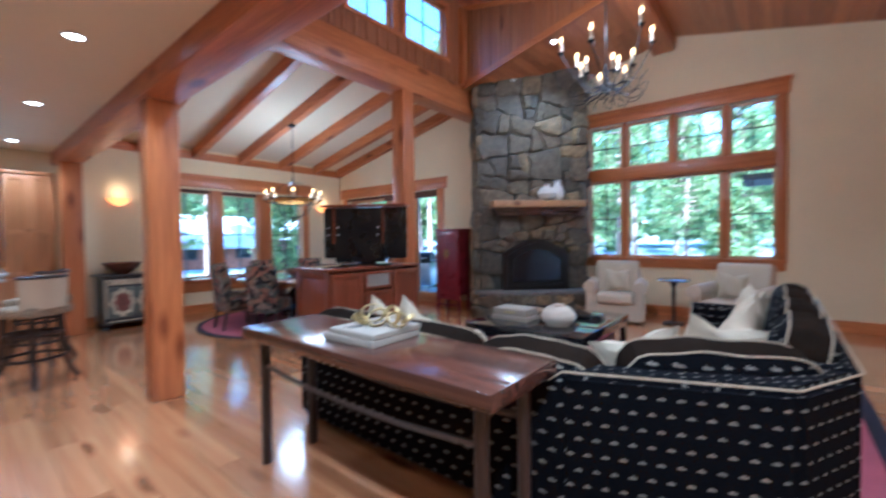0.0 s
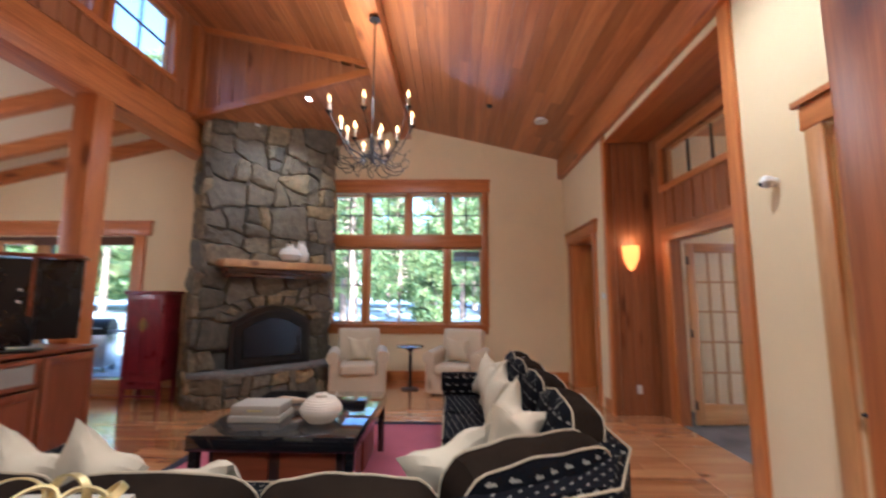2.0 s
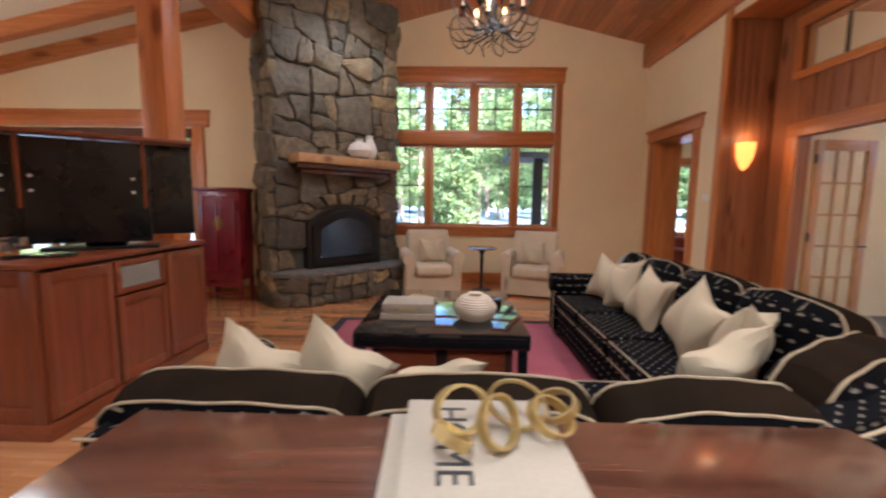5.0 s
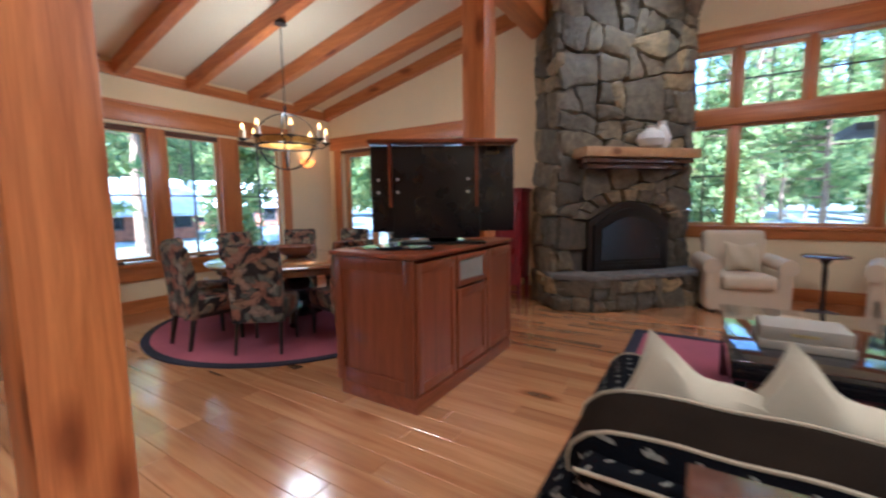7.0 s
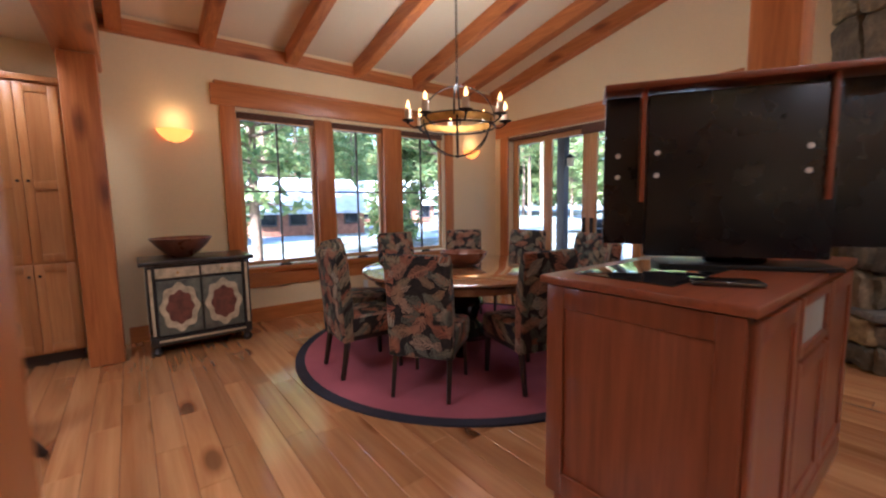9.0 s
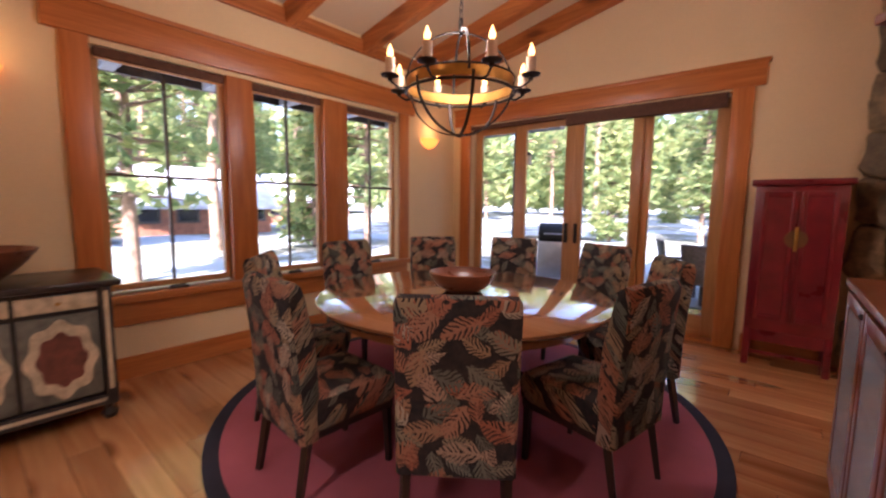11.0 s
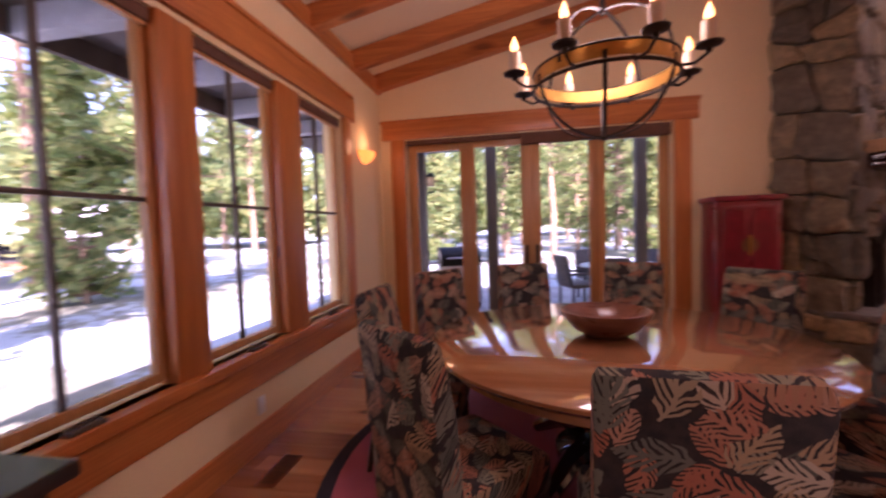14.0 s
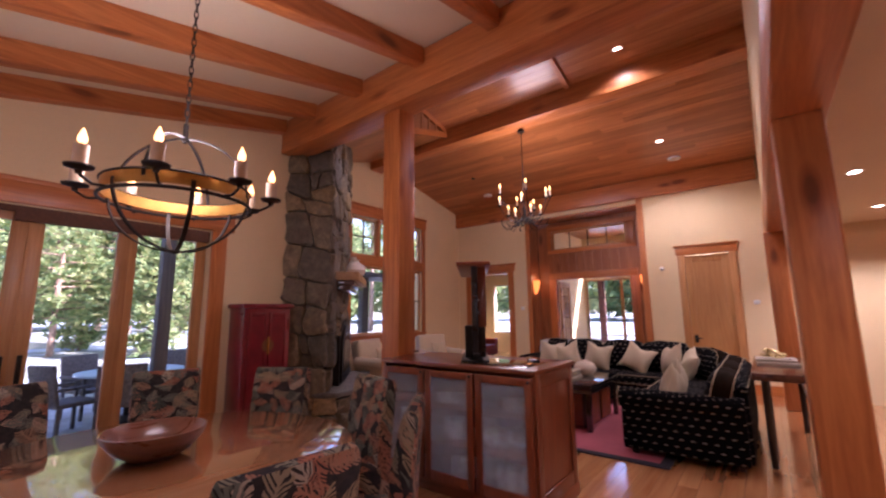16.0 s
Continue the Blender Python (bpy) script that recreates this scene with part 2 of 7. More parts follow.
def sofa_cloth(name, dotted=True):
    """Black cloth with rows of short pale dashes."""
    m, n, l, p = nodes_of(name)
    v = coords(n, l)
    base = ramp(n, l, noise_tex(n, l, v, 180, 3), [(0.3, (0.002, 0.0018, 0.0022)), (0.7, (0.0055, 0.005, 0.006))])
    if dotted:
        tc = n.new("ShaderNodeTexCoord")
        sp = n.new("ShaderNodeSeparateXYZ")
        l.new(tc.outputs["Object"], sp.inputs[0])

        def wave(sock, period, width, shift=None):
            a = n.new("ShaderNodeMath")
            a.operation = "DIVIDE"
            a.inputs[1].default_value = period
            l.new(sock, a.inputs[0])
            src = a.outputs[0]
            if shift is not None:
                ad = n.new("ShaderNodeMath")
                l.new(src, ad.inputs[0])
                l.new(shift, ad.inputs[1])
                src = ad.outputs[0]
            f = n.new("ShaderNodeMath")
            f.operation = "FRACT"
            l.new(src, f.inputs[0])
            lt = n.new("ShaderNodeMath")
            lt.operation = "LESS_THAN"
            lt.inputs[1].default_value = width
            l.new(f.outputs[0], lt.inputs[0])
            return lt.outputs[0], a.outputs[0]

        # rows step by height and depth together, dashes along the run of the cloth
        xy = n.new("ShaderNodeMath")
        l.new(sp.outputs[0], xy.inputs[0])
        l.new(sp.outputs[1], xy.inputs[1])
        zz = n.new("ShaderNodeMath")
        xm = n.new("ShaderNodeMath")
        xm.operation = "SUBTRACT"
        l.new(sp.outputs[0], xm.inputs[0])
        l.new(sp.outputs[1], xm.inputs[1])
        half = n.new("ShaderNodeMath")
        half.operation = "MULTIPLY"
        # level cloth takes its rows across the plan, upright cloth by height
        ge = n.new("ShaderNodeNewGeometry")
        sn = n.new("ShaderNodeSeparateXYZ")
        l.new(ge.outputs["Normal"], sn.inputs[0])
        level = n.new("ShaderNodeMath")
        level.operation = "GREATER_THAN"
        level.inputs[1].default_value = 0.6
        l.new(sn.outputs[2], level.inputs[0])
        l.new(level.outputs[0], half.inputs[1])
        l.new(xm.outputs[0], half.inputs[0])
        l.new(sp.outputs[2], zz.inputs[0])
        l.new(half.outputs[0], zz.inputs[1])
        row, rid = wave(zz.outputs[0], 0.07, 0.14)
        fl = n.new("ShaderNodeMath")
        fl.operation = "FLOOR"
        l.new(rid, fl.inputs[0])
        hf = n.new("ShaderNodeMath")
        hf.operation = "MULTIPLY"
        hf.inputs[1].default_value = 0.5
        l.new(fl.outputs[0], hf.inputs[0])
        col, _ = wave(xy.outputs[0], 0.095, 0.42, hf.outputs[0])
        back = n.new("ShaderNodeMath")
        back.operation = "SUBTRACT"
        back.inputs[1].default_value = 0.16
        l.new(hf.outputs[0], back.inputs[0])
        tick, _ = wave(xy.outputs[0], 0.095, 0.12, back.outputs[0])
        tall, _ = wave(zz.outputs[0], 0.07, 0.22)
        mk = n.new("ShaderNodeMath")
        mk.operation = "MULTIPLY"
        l.new(row, mk.inputs[0])
        l.new(col, mk.inputs[1])
        tk = n.new("ShaderNodeMath")
        tk.operation = "MULTIPLY"
        l.new(tick, tk.inputs[0])
        l.new(tall, tk.inputs[1])
        mx = n.new("ShaderNodeMath")
        mx.operation = "MAXIMUM"
        l.new(mk.outputs[0], mx.inputs[0])
        l.new(tk.outputs[0], mx.inputs[1])
        base = blend(n, l, base, ramp(n, l, noise_tex(n, l, v, 160, 2), [(0.3, (0.13, 0.11, 0.08)), (0.7, (0.26, 0.225, 0.165))]), mx.outputs[0])
    l.new(base, p.inputs["Base Color"])
    p.inputs["Roughness"].default_value = 0.9
    p.inputs["Specular IOR Level"].default_value = 0.06
    bump(n, l, p, noise_tex(n, l, v, 220, 2), 0.25, 0.003)
    return m


M_SOFA = sofa_cloth("sofa_cloth")
M_SOFATOP = plain("sofa_band", (0.014, 0.0085, 0.005), 0.9, var=0.25, bumps=0.3, fine=220)
M_SOFATOP.node_tree.nodes["Principled BSDF"].inputs["Specular IOR Level"].default_value = 0.03


def leaf_cloth(name):
    """Tapestry cloth: fern and palm leaves in grey-green, tan and rust, strewn over black."""
    m, n, l, p = nodes_of(name)
    v = coords(n, l, spread=1.0)

    def mth(op, a, b=0.0):
        k = n.new("ShaderNodeMath")
        k.operation = op
        for s, q in ((k.inputs[0], a), (k.inputs[1], b)):
            if hasattr(q, "links"):
                l.new(q, s)
            else:
                s.default_value = q
        return k.outputs[0]
    sep = n.new("ShaderNodeSeparateXYZ")
    l.new(v, sep.inputs[0])
    flat = n.new("ShaderNodeCombineXYZ")
    l.new(mth("ADD", sep.outputs[0], mth("MULTIPLY", sep.outputs[1], 0.35)), flat.inputs[0])
    l.new(mth("ADD", sep.outputs[1], sep.outputs[2]), flat.inputs[1])
    wob = n.new("ShaderNodeTexNoise")
    wob.inputs["Scale"].default_value = 14.0
    l.new(flat.outputs[0], wob.inputs["Vector"])
    sc = n.new("ShaderNodeVectorMath")
    sc.operation = "SCALE"
    sc.inputs["Scale"].default_value = 0.045
    l.new(wob.outputs["Color"], sc.inputs[0])
    c = ramp(n, l, noise_tex(n, l, v, 30, 3), [(0.35, (0.009, 0.007, 0.008)), (0.7, (0.03, 0.02, 0.016))])
    for scale, off, length, width, teeth in ((10.0, 3.3, 0.068, 0.033, 0.018), (7.2, 0.0, 0.096, 0.047, 0.024)):
        ad = n.new("ShaderNodeVectorMath")
        l.new(flat.outputs[0], ad.inputs[0])
        l.new(sc.outputs[0], ad.inputs[1])
        sh = n.new("ShaderNodeVectorMath")
        sh.inputs[1].default_value = (off, off * 0.7, 0)
        l.new(ad.outputs[0], sh.inputs[0])
        vo = n.new("ShaderNodeTexVoronoi")
        vo.voronoi_dimensions = "2D"
        vo.inputs["Scale"].default_value = scale
        l.new(sh.outputs[0], vo.inputs["Vector"])
        d = n.new("ShaderNodeVectorMath")
        d.operation = "SUBTRACT"
        l.new(sh.outputs[0], d.inputs[0])
        l.new(vo.outputs["Position"], d.inputs[1])
        col = n.new("ShaderNodeSeparateColor")
        l.new(vo.outputs["Color"], col.inputs[0])
        ro = n.new("ShaderNodeVectorRotate")
        ro.rotation_type = "Z_AXIS"
        l.new(d.outputs[0], ro.inputs["Vector"])
        l.new(mth("MULTIPLY", col.outputs[0], 6.28), ro.inputs["Angle"])
        uv = n.new("ShaderNodeSeparateXYZ")
        l.new(ro.outputs[0], uv.inputs[0])
        u, w = mth("ABSOLUTE", uv.outputs[0]), uv.outputs[1]
        rel = mth("DIVIDE", w, length)
        outline = mth("MULTIPLY", mth("SUBTRACT", 1.0, mth("MULTIPLY", rel, rel)), width)
        leaf = mth("LESS_THAN", u, outline)
        finger = mth("GREATER_THAN", mth("FRACT", mth("DIVIDE", mth("SUBTRACT", w, mth("MULTIPLY", u, 1.1)), teeth)), 0.42)
        rib = mth("LESS_THAN", u, width * 0.12)
        mask = mth("MULTIPLY", leaf, mth("MAXIMUM", finger, rib))
        tone = ramp(n, l, col.outputs[1], [(0.0, (0.05, 0.055, 0.04)), (0.2, (0.17, 0.17, 0.12)), (0.4, (0.3, 0.21, 0.11)), (0.55, (0.3, 0.1, 0.05)), (0.78, (0.33, 0.15, 0.08)), (0.95, (0.36, 0.3, 0.21))])
        c = blend(n, l, c, tone, mask)
    l.new(c, p.inputs["Base Color"])
    p.inputs["Roughness"].default_value = 0.9
    bump(n, l, p, noise_tex(n, l, v, 240, 2), 0.3, 0.003)
    return m


M_LEAF = leaf_cloth("leaf_tapestry")
M_RUG = plain("rug_wool", (0.4, 0.095, 0.115), 0.97, var=0.1, scale=3, bumps=0.5, fine=300)
M_RUGDARK = plain("rug_border", (0.022, 0.018, 0.028), 0.97, var=0.2, scale=3, bumps=0.5, fine=300)


# ---------------- mesh helpers ----------------
def add_box(bm, x0, y0, z0, x1, y1, z1, bevel=0.0, m=None):
    vs = [bm.verts.new(p) for p in ((x0, y0, z0), (x1, y0, z0), (x1, y1, z0), (x0, y1, z0), (x0, y0, z1), (x1, y0, z1), (x1, y1, z1), (x0, y1, z1))]
    fs = [bm.faces.new([vs[i] for i in f]) for f in ((3, 2, 1, 0), (4, 5, 6, 7), (0, 1, 5, 4), (1, 2, 6, 5), (2, 3, 7, 6), (3, 0, 4, 7))]
    if bevel:
        es = list({e for f in fs for e in f.edges})
        r = bmesh.ops.bevel(bm, geom=es, offset=bevel, segments=2, affect="EDGES", profile=0.5)
        vs = list({v for f in r["faces"] for v in f.verts} | {v for v in vs if v.is_valid})
    if m is not None:
        bmesh.ops.transform(bm, matrix=m, verts=[v for v in vs if v.is_valid])
    return vs


def boxes(*rows, bevel=0.004):
    bm = bmesh.new()
    for r in rows:
        add_box(bm, *r, bevel=bevel)
    return bm


def add_lathe(bm, prof, seg=24, at=(0, 0, 0), cap=True):
    """A turned body from (radius, height) pairs."""
    rings = []
    for r, z in prof:
        rings.append([bm.verts.new((at[0] + r * math.cos(2 * math.pi * i / seg), at[1] + r * math.sin(2 * math.pi * i / seg), at[2] + z)) for i in range(seg)])
    for a, b in zip(rings, rings[1:]):
        for i in range(seg):
            bm.faces.new((a[i], a[(i + 1) % seg], b[(i + 1) % seg], b[i]))
    if cap:
        bm.faces.new(rings[0][::-1])
        bm.faces.new(rings[-1])
    return bm


def lathe(prof, seg=24, at=(0, 0, 0), cap=True):
    return add_lathe(bmesh.new(), prof, seg, at, cap)


def add_tube(bm, pts, r, seg=8, closed=False):
    """A round bar along a line of points."""
    pts = [Vector(p) for p in pts]
    n = len(pts)
    rings = []
    up = Vector((0.13, 0.21, 0.97)).normalized()
    for i, p in enumerate(pts):
        if closed:
            d = pts[(i + 1) % n] - pts[i - 1]
        else:
            d = pts[min(i + 1, n - 1)] - pts[max(i - 1, 0)]
        d.normalize()
        a = d.cross(up)
        if a.length < 1e-3:
            a = d.cross(Vector((1, 0, 0)))
        a.normalize()
        b = d.cross(a)
        rr = r[i] if isinstance(r, (list, tuple)) else r
        rings.append([bm.verts.new(p + rr * (math.cos(2 * math.pi * k / seg) * a + math.sin(2 * math.pi * k / seg) * b)) for k in range(seg)])
    rng = range(n) if closed else range(n - 1)
    for i in rng:
        A, B = rings[i], rings[(i + 1) % n]
        for k in range(seg):
            bm.faces.new((A[k], A[(k + 1) % seg], B[(k + 1) % seg], B[k]))
    if not closed:
        bm.faces.new(rings[0][::-1])
        bm.faces.new(rings[-1])
    return bm


def tube(pts, r, seg=8, closed=False):
    return add_tube(bmesh.new(), pts, r, seg, closed)


def prism(poly, z0, z1, bevel=0.0):
    """An upright prism over a plan outline."""
    bm = bmesh.new()
    lo = [bm.verts.new((x, y, z0)) for x, y in poly]
    hi = [bm.verts.new((x, y, z1)) for x, y in poly]
    bm.faces.new(lo[::-1])
    bm.faces.new(hi)
    k = len(poly)
    for i in range(k):
        bm.faces.new((lo[i], lo[(i + 1) % k], hi[(i + 1) % k], hi[i]))
    bmesh.ops.recalc_face_normals(bm, faces=bm.faces)
    if bevel:
        bmesh.ops.bevel(bm, geom=list(bm.edges), offset=bevel, segments=3, affect="EDGES")
    return bm


def mesh_of(name, bm, material, smooth=True):
    me = bpy.data.meshes.new(name)
    bmesh.ops.recalc_face_normals(bm, faces=bm.faces)
    bm.to_mesh(me)
    bm.free()
    me.materials.append(material)
    if smooth:
        me.shade_smooth()
        me.set_sharp_from_angle(angle=radians(35))
    return me


def part(name, bm, material, parent, label="", smooth=True):
    ob = new(name, mesh_of(name, bm, material, smooth))
    ob.parent = parent
    if label:
        ob["label"] = label
    return ob


def thing(name, at=(0, 0, 0), turn=0.0, label="", category="", group="", kind=""):
    ob = new(name)
    ob.empty_display_size = 0.1
    ob.matrix_basis = pose(*at, 0, 0, turn)
    return tagged(ob, label, category, group, kind)


def solid(name, bm, material, label="", category="", group="", kind="", at=(0, 0, 0), turn=0.0, smooth=True):
    ob = new(name, mesh_of(name, bm, material, smooth))
    ob.matrix_basis = pose(*at, 0, 0, turn)
    return tagged(ob, label, category, group, kind)


def structure(name, bm, material, label):
    return solid(name, bm, material, label, "building", kind="structure", smooth=False)


def cut(bm, co, no):
    bmesh.ops.bisect_plane(bm, geom=bm.verts[:] + bm.edges[:] + bm.faces[:], plane_co=co, plane_no=no, clear_outer=True)
    bmesh.ops.holes_fill(bm, edges=[e for e in bm.edges if e.is_boundary], sides=0)


def wall(axis, a, b, u0, u1, z0, z1, holes=()):
    """A wall between a and b on one axis, from u0 to u1 on the other, with holes (u0, u1, z0, z1) through it."""
    us = sorted({u0, u1, *[h[0] for h in holes], *[h[1] for h in holes]})
    bm = bmesh.new()
    for p, q in zip(us, us[1:]):
        zs = [z0, z1]
        inside = sorted((h[2], h[3]) for h in holes if h[0] <= p + 1e-6 and h[1] >= q - 1e-6)
        spans, z = [], z0
        for h0, h1 in inside:
            if h0 > z + 1e-6:
                spans.append((z, h0))
            z = max(z, h1)
        if z < z1 - 1e-6:
            spans.append((z, z1))
        for s0, s1 in spans:
            if axis == "x":
                add_box(bm, a, p, s0, b, q, s1)
            else:
                add_box(bm, p, a, s0, q, b, s1)
    return bm


# ---------------- the building ----------------
W, N, L, E, S = -7.62, 7.07, 8.60, 2.87, -2.4
BEAM_X0, BEAM_X1 = -3.45, -3.1
RIDGE = -0.27


def roof_east(x):
    return 4.20 + 0.234 * (E - x)


def roof_west(x):
    return 3.25 + 0.22 * (x - W)


def soffit(x):
    return 4.13 + 0.262 * (x - BEAM_X1)


EAST_NO, WEST_NO = Vector((0.234, 0, 1)).normalized(), Vector((-0.22, 0, 1)).normalized()

G1, G2, G3 = (2.97, 3.87), (4.09, 4.84), (5.14, 5.92)
ww = wall("x", W - 0.2, W, S, N + 0.2, -0.1, 3.4, [(2.95, 5.95, 0.66, 2.46), (-0.6, 0.79, 1.14, 2.32)])
structure("wall_west", ww, M_WALL, "cream plaster wall with wide windows")
wn1 = wall("y", N, N + 0.2, W, -3.1, -0.1, 4.5, [(-7.3, -4.27, 0.0, 2.46)])
cut(wn1, (W, 0, roof_west(W)), WEST_NO)
structure("wall_north_dining", wn1, M_WALL, "cream plaster gable wall with patio doors")
wn2 = wall("y", L, L + 0.2, -3.1, E + 0.2, -0.1, 5.2, [(-1.62, 1.31, 1.0, 3.56)])
cut(wn2, (E, 0, roof_east(E)), EAST_NO)
structure("wall_north_living", wn2, M_WALL, "cream plaster gable wall with a tall window")
structure("wall_jog", wall("x", -3.3, -3.1, N + 0.2, L + 0.2, -0.1, 4.1), M_WALL, "cream plaster return wall behind the chimney")
we = wall("x", E, E + 0.16, S, L + 0.2, -0.1, 4.2, [(7.02, 8.18, 0.0, 2.5), (3.87, 6.46, 0.0, 3.72), (2.39, 3.11, 0.0, 2.54)])
structure("wall_east", we, M_WALL, "cream plaster wall with doors and an entry alcove")
ws = wall("y", 1.56, 1.80, -3.1, E, 2.9, 5.6)
cut(ws, (E, 0, roof_east(E)), EAST_NO)
structure("wall_south_upper", ws, M_WALL, "cream plaster wall above the kitchen beam")
ws2 = wall("y", 1.56, 1.80, W, -3.1, 2.9, 4.5)
cut(ws2, (W, 0, roof_west(W)), WEST_NO)
structure("wall_dining_upper", ws2, M_WALL, "cream plaster wall above the kitchen beam")
structure("wall_south", wall("y", S - 0.2, S, W - 0.2, E + 0.2, -0.1, 3.0), M_OLIVE, "olive plaster kitchen wall")
structure("ceiling_kitchen", boxes((W, S, 2.85, E, 1.56, 2.95), bevel=0), M_CEIL, "flat white plaster ceiling")

# plaster ceiling over the dining side
bm = bmesh.new()
y0, y1 = 1.8, N
vs = []
for dz in (0, 0.1):
    for x, y in ((W, y0), (BEAM_X0 + 0.1, y0), (BEAM_X0 + 0.1, y1), (W, y1)):
        vs.append(bm.verts.new((x, y, roof_west(x) + dz)))
for f in ((3, 2, 1, 0), (4, 5, 6, 7), (0, 1, 5, 4), (1, 2, 6, 5), (2, 3, 7, 6), (3, 0, 4, 7)):
    bm.faces.new([vs[i] for i in f])
structure("ceiling_dining", bm, M_CEIL, "sloping white plaster ceiling between rafters")


def board_field(x0, x1, ya, yb, zfun, width, rise, gap=0.002, breaks=()):
    """Boards that run along y, side by side across a slope."""
    bm = bmesh.new()
    x, k = x0, 0
    rnd = random.Random(4)
    while x < x1 - 0.01:
        e = min(x + width, x1)
        cuts = [ya] + sorted(rnd.uniform(ya + 0.6, yb - 0.6) for _ in range(2)) + [yb]
        for a, b in zip(cuts, cuts[1:]):
            v = [bm.verts.new((px, py, zfun(px) + dz)) for dz in (0, rise) for px, py in ((x + gap, a), (e - gap, a), (e - gap, b), (x + gap, b))]
            for f in ((3, 2, 1, 0), (4, 5, 6, 7), (0, 1, 5, 4), (1, 2, 6, 5), (2, 3, 7, 6), (3, 0, 4, 7)):
                bm.faces.new([v[i] for i in f])
        x = e
    return bm


structure("ceiling_living", board_field(BEAM_X1, E, 1.8, L, roof_east, 0.135, 0.03), M_CEDAR, "sloping cedar plank ceiling")
structure("ceiling_soffit", board_field(BEAM_X1, RIDGE - 0.16, 6.46, L, soffit, 0.135, 0.03), M_CEDAR, "cedar plank soffit above the fireplace")
# unseen roof shell, added to keep the daylight out
bm = bmesh.new()
for xa, xb, fun, ya, yb in ((BEAM_X1 - 0.25, E + 0.7, roof_east, 1.2, L + 0.7), (W - 1.1, BEAM_X1 - 0.2, roof_west, 1.2, N + 0.5)):
    v = [bm.verts.new((px, py, fun(px) + dz)) for dz in (0.12, 0.26) for px, py in ((xa, ya), (xb, ya), (xb, yb), (xa, yb))]
    for f in ((3, 2, 1, 0), (4, 5, 6, 7), (0, 1, 5, 4), (1, 2, 6, 5), (2, 3, 7, 6), (3, 0, 4, 7)):
        bm.faces.new([v[i] for i in f])
add_box(bm, W - 0.7, S - 0.6, 3.0, E + 0.7, 1.3, 3.15)
structure("roof", bm, plain("roof_dark", (0.06, 0.05, 0.045), 0.8), "unseen dark roof shell that blocks the daylight")


def timber(name, bm, material, label, category="beam", group="timber frame"):
    return solid(name, bm, material, label, category, group, "structure", smooth=True)


# timber frame
timber("beam_centre", boxes((BEAM_X0, 1.82, 3.70, BEAM_X1, N, 4.16), bevel=0.02), M_FIR_Y, "heavy fir beam between dining and living")
timber("beam_ridge", boxes((RIDGE - 0.17, 1.8, 4.65, RIDGE + 0.17, L, 5.04), bevel=0.02), M_FIR_Y, "heavy fir ridge beam under the cedar ceiling")
timber("beam_south", boxes((W, 1.53, 2.66, E, 1.83, 3.02), bevel=0.02), M_FIR_X, "heavy fir beam along the kitchen edge")
timber("beam_east", boxes((E - 0.1, 1.84, 3.82, E, L, 4.21), bevel=0.012), M_FIR_Y, "fir beam along the top of the wall")
for px, py, top, lab in ((-3.02, 1.69, 2.66, "knotty fir post on the wooden floor"), (1.83, 1.74, 2.66, "fir post between living room and kitchen"), (-7.14, 1.68, 2.66, "fir post beside the pantry"), (-3.215, 5.0, 3.70, "fir post at the end of the television cabinet")):
    timber("post", boxes((px - 0.125, py - 0.125, 0, px + 0.125, py + 0.125, top), bevel=0.018), M_FIR_Z, lab, "post")
for ry in (1.94, 2.72, 3.61, 4.49, 5.42, 6.31, 7.0):
    bm = bmesh.new()
    v = [bm.verts.new((px, py, roof_west(px) + dz)) for dz in (-0.19, 0.0) for px, py in ((W, ry - 0.065), (BEAM_X0, ry - 0.065), (BEAM_X0, ry + 0.065), (W, ry + 0.065))]
    for f in ((3, 2, 1, 0), (4, 5, 6, 7), (0, 1, 5, 4), (1, 2, 6, 5), (2, 3, 7, 6), (3, 0, 4, 7)):
        bm.faces.new([v[i] for i in f])
    bmesh.ops.bevel(bm, geom=list(bm.edges), offset=0.008, segments=2, affect="EDGES")
    timber("rafter", bm, M_FIR_X, "sloping fir rafter under the plaster ceiling", "rafter", "dining rafters")
structure("trim_west_top", boxes((W, 1.83, 3.05, W + 0.04, N, 3.2), bevel=0.004), M_FIR_Y, "fir trim board under the rafters")

# clerestory above the centre beam
cw = wall("x", BEAM_X1 - 0.12, BEAM_X1, 1.8, L, 4.16, 5.62, [(3.88, 4.68, 4.5, 5.34), (4.97, 5.92, 4.5, 5.34)])
cut(cw, (E, 0, roof_east(E)), EAST_NO)
structure("wall_clerestory", cw, M_CEDAR_Z, "cedar board wall with clerestory windows")


def batten_row(axis, plane, u0, u1, zlo, zhi, step, proud, name, label, w=0.045):
    u = u0 + step / 2
    made = []
    while u < u1:
        a, b = (zlo(u) if callable(zlo) else zlo), (zhi(u) if callable(zhi) else zhi)
        if b - a > 0.05:
            if axis == "x":
                made.append(boxes((min(plane, plane + proud), u - w / 2, a, max(plane, plane + proud), u + w / 2, b), bevel=0.003))
            else:
                made.append(boxes((u - w / 2, min(plane, plane + proud), a, u + w / 2, max(plane, plane + proud), b), bevel=0.003))
        u += step
    return made


cler = bpy.data.objects["wall_clerestory"]
for bmx in batten_row("x", BEAM_X1, 1.9, 6.44, 4.17, 4.44, 0.2, 0.022, "batten", ""):
    part("batten", bmx, M_CEDAR_Z, cler)
